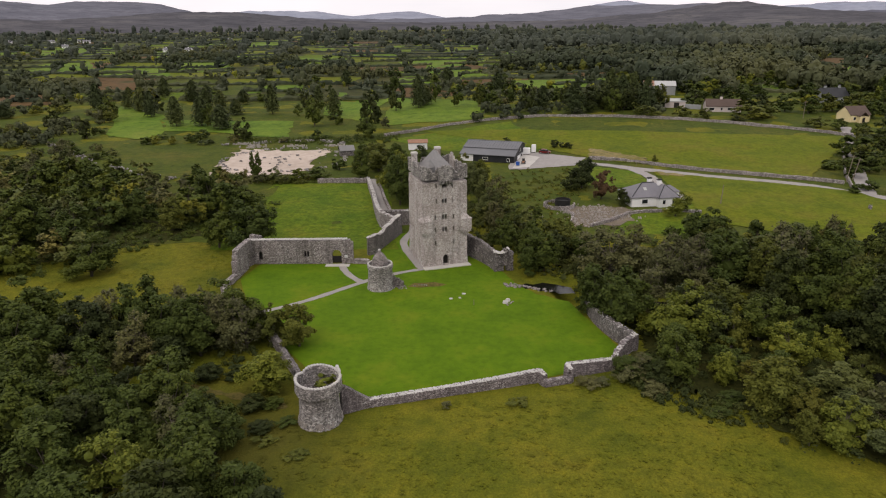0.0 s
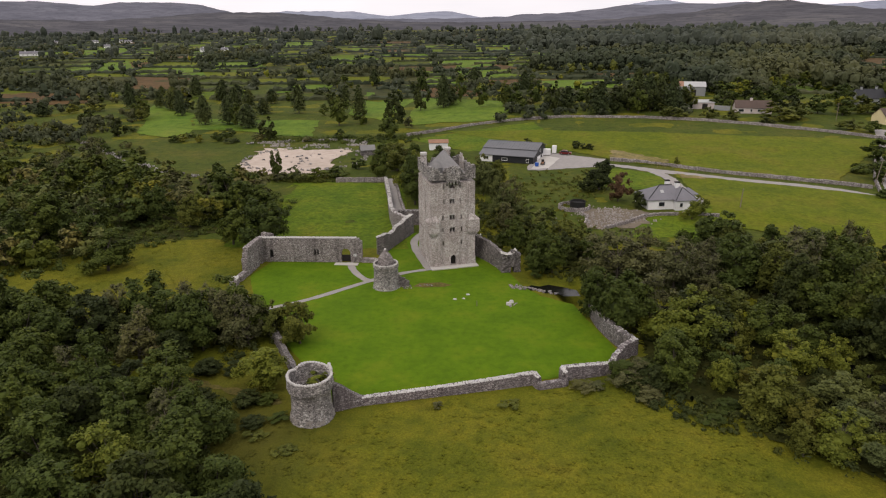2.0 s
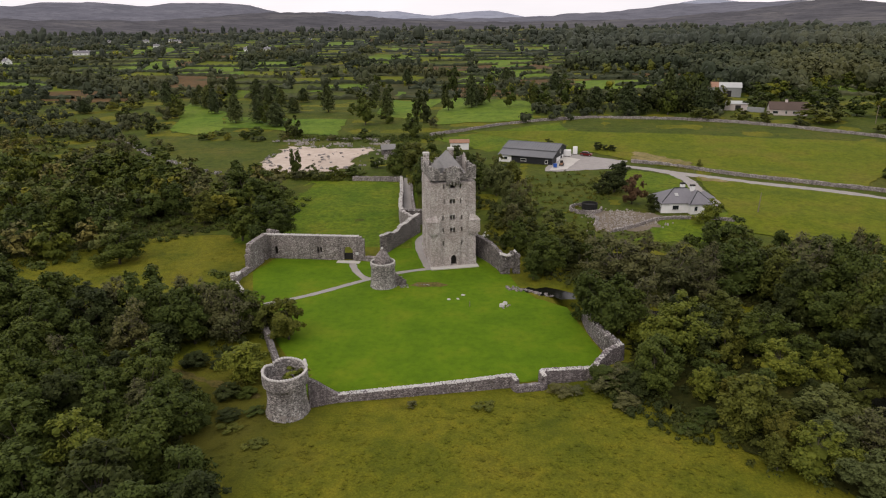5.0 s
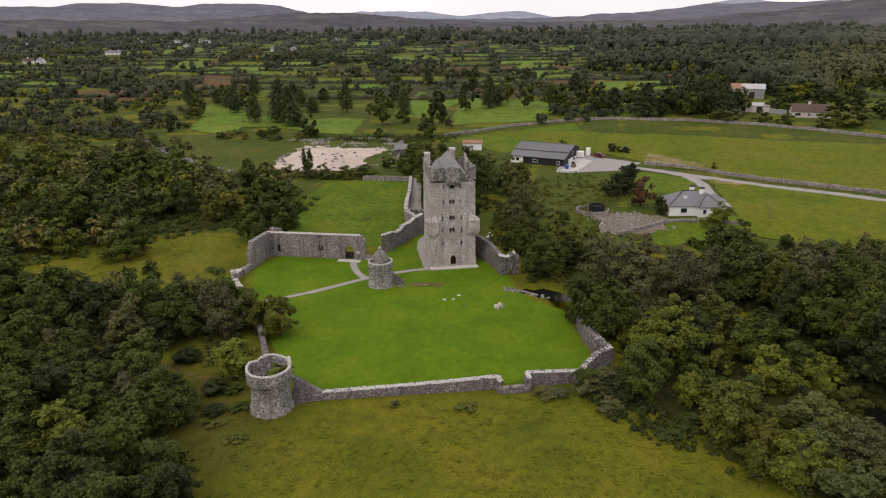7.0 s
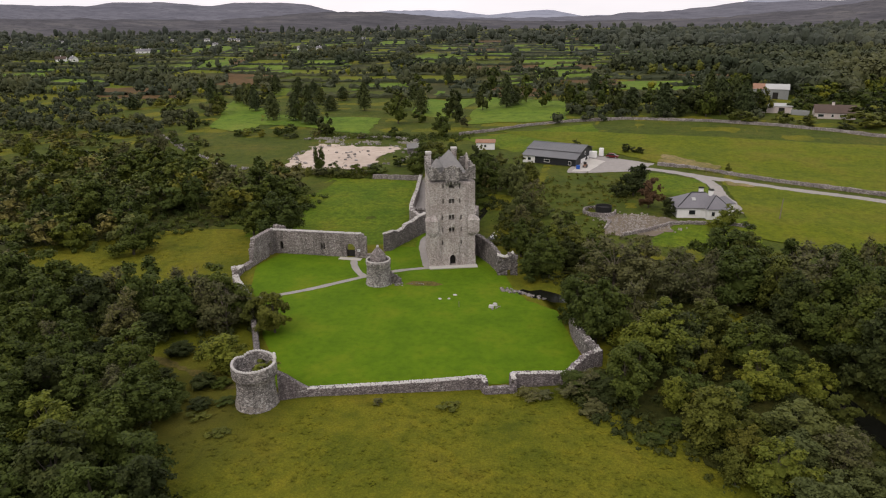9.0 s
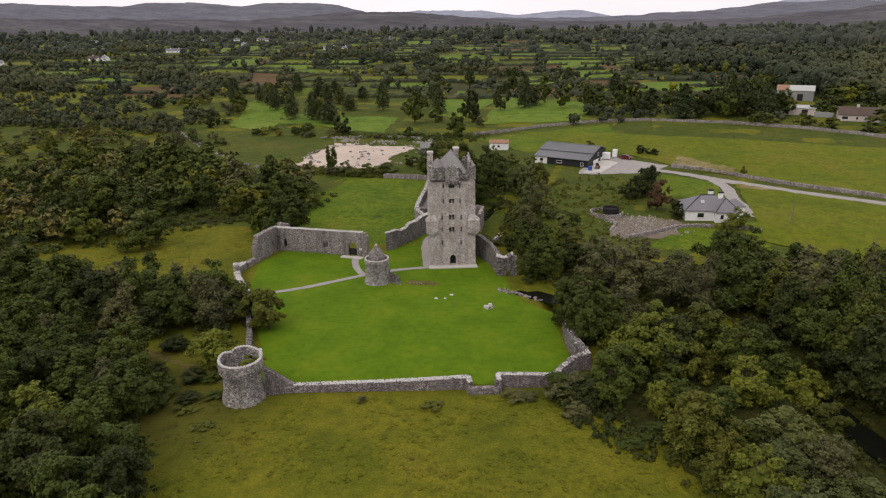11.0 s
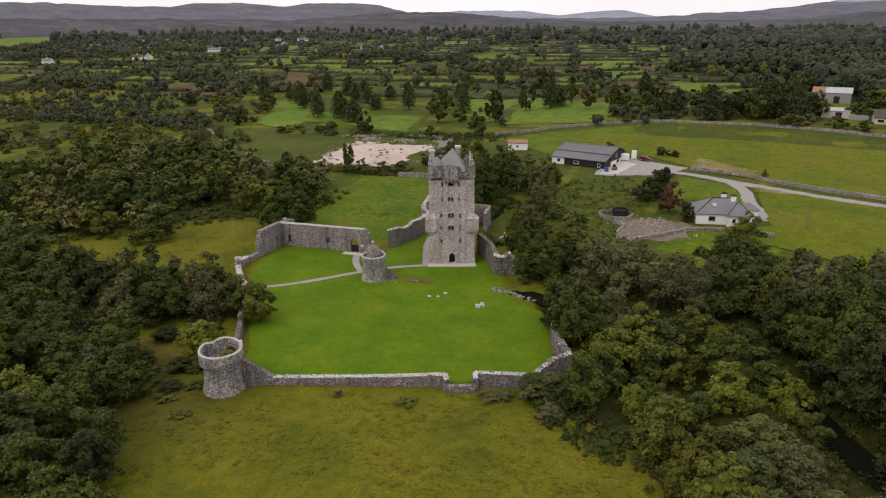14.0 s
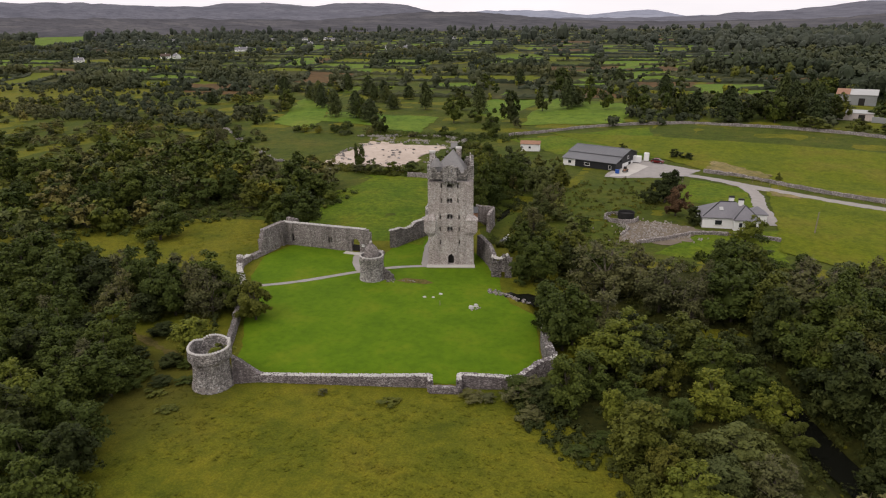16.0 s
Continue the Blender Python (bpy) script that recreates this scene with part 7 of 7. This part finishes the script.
def far_mass(name, count, y0, y1, x_of, size, label, seed, leaf, bias=0.0, mat=None):
    rnd = random.Random(seed)
    s = Shape()
    made = tries = 0
    while made < count and tries < count * 14:
        tries += 1
        y = y0 + (y1 - y0) * rnd.random() ** 1.3
        lo, hi = x_of(y)
        x = rnd.uniform(lo, hi)
        if noise.noise((x * 0.006, y * 0.004, 3.0)) + 0.5 * noise.noise((x * 0.02, y * 0.013, 8.0)) + bias < 0:
            continue
        if any(inside(x, y, p) for p in KEEP) or any(math.hypot(x - a, y - b) < c for a, b, c in HOUSES):
            continue
        clump(s, rnd, x, y, size * rnd.choice((0.45, 0.6, 0.8, 1.0, 1.15)), leaf)
        made += 1
    return single(name, s, mat or (FARLEAF if y0 < 800 else HAZYLEAF), label, "trees", kind="stuff")


far_mass("far_scrub", 420, 390, 760, lambda y: (0.02 * y + 20 if y > 520 else 100, 0.85 * y), 7.0, "olive thorn scrub east of the fields", 15, 24, 0.3, LEAF["o"])
far_mass("far_scrub", 160, 390, 900, lambda y: (-0.9 * y, 0.85 * y), 6.0, "yellowing thorn bushes on the plain", 16, 20, 0.3, LEAF["y"])
far_mass("far_woods", 2900, 390, 850, lambda y: (0.02 * y + 20 if y > 560 else 112, 0.85 * y), 11.0, "dark mixed woods east of the fields", 5, 46, 0.30)
far_mass("far_woods", 2800, 850, 2000, lambda y: (-0.10 * y, 0.8 * y), 14.0, "distant dark woods", 6, 9, 0.22)
far_mass("far_woods", 1700, 400, 1300, lambda y: (-1.5 * y, 0.05 * y), 8.0, "copses and thorn trees among small fields", 9, 30, -0.05)
far_mass("far_woods", 1700, 1400, 3300, lambda y: (-1.4 * y, 0.9 * y), 17.0, "woods at the foot of the hills", 7, 6, 0.1)
far_mass("scrub", 700, 260, 400, lambda y: (-1.3 * y, 0.9 * y), 4.0, "low scrub and bracken in the field corners", 8, 50, 0.0)


# tussocks in the rough grass
def tussocks(poly, count, label, seed, mat):
    rnd = random.Random(seed)
    s = Shape()
    xs, ys = [p[0] for p in poly], [p[1] for p in poly]
    made = 0
    while made < count:
        x, y = rnd.uniform(min(xs), max(xs)), rnd.uniform(min(ys), max(ys))
        if not inside(x, y, poly) or inside(x, y, COURT):
            continue
        made += 1
        if noise.noise((x * 0.12, y * 0.12, 5.0)) < -0.12:
            continue
        z, r = ground_z(x, y), rnd.uniform(0.16, 0.42)
        h = r * rnd.uniform(0.2, 0.5)
        for k in range(5):
            a = rnd.random() * 6.283
            c, d = math.cos(a), math.sin(a)
            s.add([(x - d * r * 0.4, y + c * r * 0.4, z), (x + d * r * 0.4, y - c * r * 0.4, z), (x + c * r, y + d * r, z + h)], [(0, 1, 2)])
    single("tussock_grass", s, mat, label, "grass", kind="stuff")


tussocks([(-28, 56), (-14, 36), (60, 36), (42, 62), (34, 72), (20, 82), (-13, 73), (-24, 70)], 4500, "tussocks of rough olive grass before the castle", 81, FIELD)
tussocks([(-47, 109), (-47, 133), (-57, 146), (-68, 138), (-84, 117), (-70, 100), (-56, 97)], 1300, "tussocks of rough grass in the west field", 82, FIELD)
tussocks([(-58, 138), (-18, 138), (-25, 196), (-58, 198)], 900, "tussocks in the green paddock", 83, PASTURE)


# ---- hills ----
def hill_range(name, dist, base, shape_fn, mat, label, depth):
    """A ridge of moorland across the view, from shoulder to shoulder."""
    s, n, rows = Shape(), 260, 7
    for j in range(rows):
        t = j / (rows - 1)
        for i in range(n):
            a = radians(-75 + 150 * i / (n - 1))
            r = dist + depth * t
            h = base + max(0.0, shape_fn(math.degrees(a))) * math.sin(min(1.0, t * 1.25) * math.pi / 2) ** 1.3
            h += (9 * noise.noise((i * 0.35, j * 0.9, dist * 0.01)) + 7 * noise.noise((i * 1.1, j * 0.9, dist * 0.02))) * t
            s.v.append((r * math.sin(a), r * math.cos(a), h - (30 if j == 0 else 0)))
    s.f = [(j * n + i + 1, j * n + i, (j + 1) * n + i, (j + 1) * n + i + 1) for j in range(rows - 1) for i in range(n)if i < n - 1]
    return single(name, s, mat, label, "hill", kind="structure", smooth=True)


AZ_MID = [-80, -52, -48, -43, -40.5, -37.2, -35, -31, -28.5, -24.3, -22, -20.5, -17, -10, -3, 0, 3.7, 6.4, 10, 13, 17, 20, 22, 25, 28, 45, 80]
EL_MID = [1.6, 1.72, 1.7, 1.5, 1.45, 1.72, 1.76, 1.5, 1.72, 1.66, 1.15, 0.85, 0.55, 0.4, 0.35, 0.5, 0.66, 0.8, 1.18, 1.25, 1.25, 1.24, 1.15, 0.85, 0.6, 0.6, 0.8]
AZ_NEAR = [-80, -54, -40, -31, -28, -23, -20.7, -18.7, -15, -11, -6, -1, 7, 11, 15, 17, 18.7, 20.5, 22, 24.7, 26.5, 28.5, 30.7, 45, 80]
EL_NEAR = [0.8, 0.75, 0.6, 0.48, 0.6, 0.95, 1.04, 1.02, 0.72, 0.3, 0.12, 0.06, 0.15, 0.35, 0.62, 0.92, 1.2, 1.36, 1.34, 0.98, 0.75, 0.6, 0.42, 0.5, 0.6]
AZ_FAR = [-80, -24, -20, -15.3, -12, -10.7, -9, -6.6, -4.5, -2.9, -1.4, 2, 6, 9, 11.5, 13, 14.5, 18, 23, 25.1, 26.5, 28.2, 30.5, 33, 80]
EL_FAR = [0.4, 0.8, 0.95, 1.06, 0.95, 0.82, 0.6, 0.78, 0.95, 0.74, 0.45, 0.5, 0.6, 1.1, 1.42, 1.55, 1.3, 1.1, 1.0, 1.04, 1.16, 1.24, 1.15, 1.2, 0.8]


def skyline(az, el, dist):
    """Height above the base of a ridge that shows at these angles over the plain."""
    return lambda a: 47 + dist * math.tan(radians(float(np.interp(a, az, el))))


hill_range("hill_near", 3150, 0, skyline(AZ_NEAR, EL_NEAR, 3650), HILLS[0], "dark heathery foothills with haze in their colour", 600)
hill_range("hill_mid", 3700, 0, skyline(AZ_MID, EL_MID, 4200), HILLS[1], "moorland ridge on the horizon, coloured grey for haze", 500)
hill_range("hill_far", 4350, 0, skyline(AZ_FAR, EL_FAR, 4700), HILLS[2], "distant mountains coloured pale blue for haze", 350)
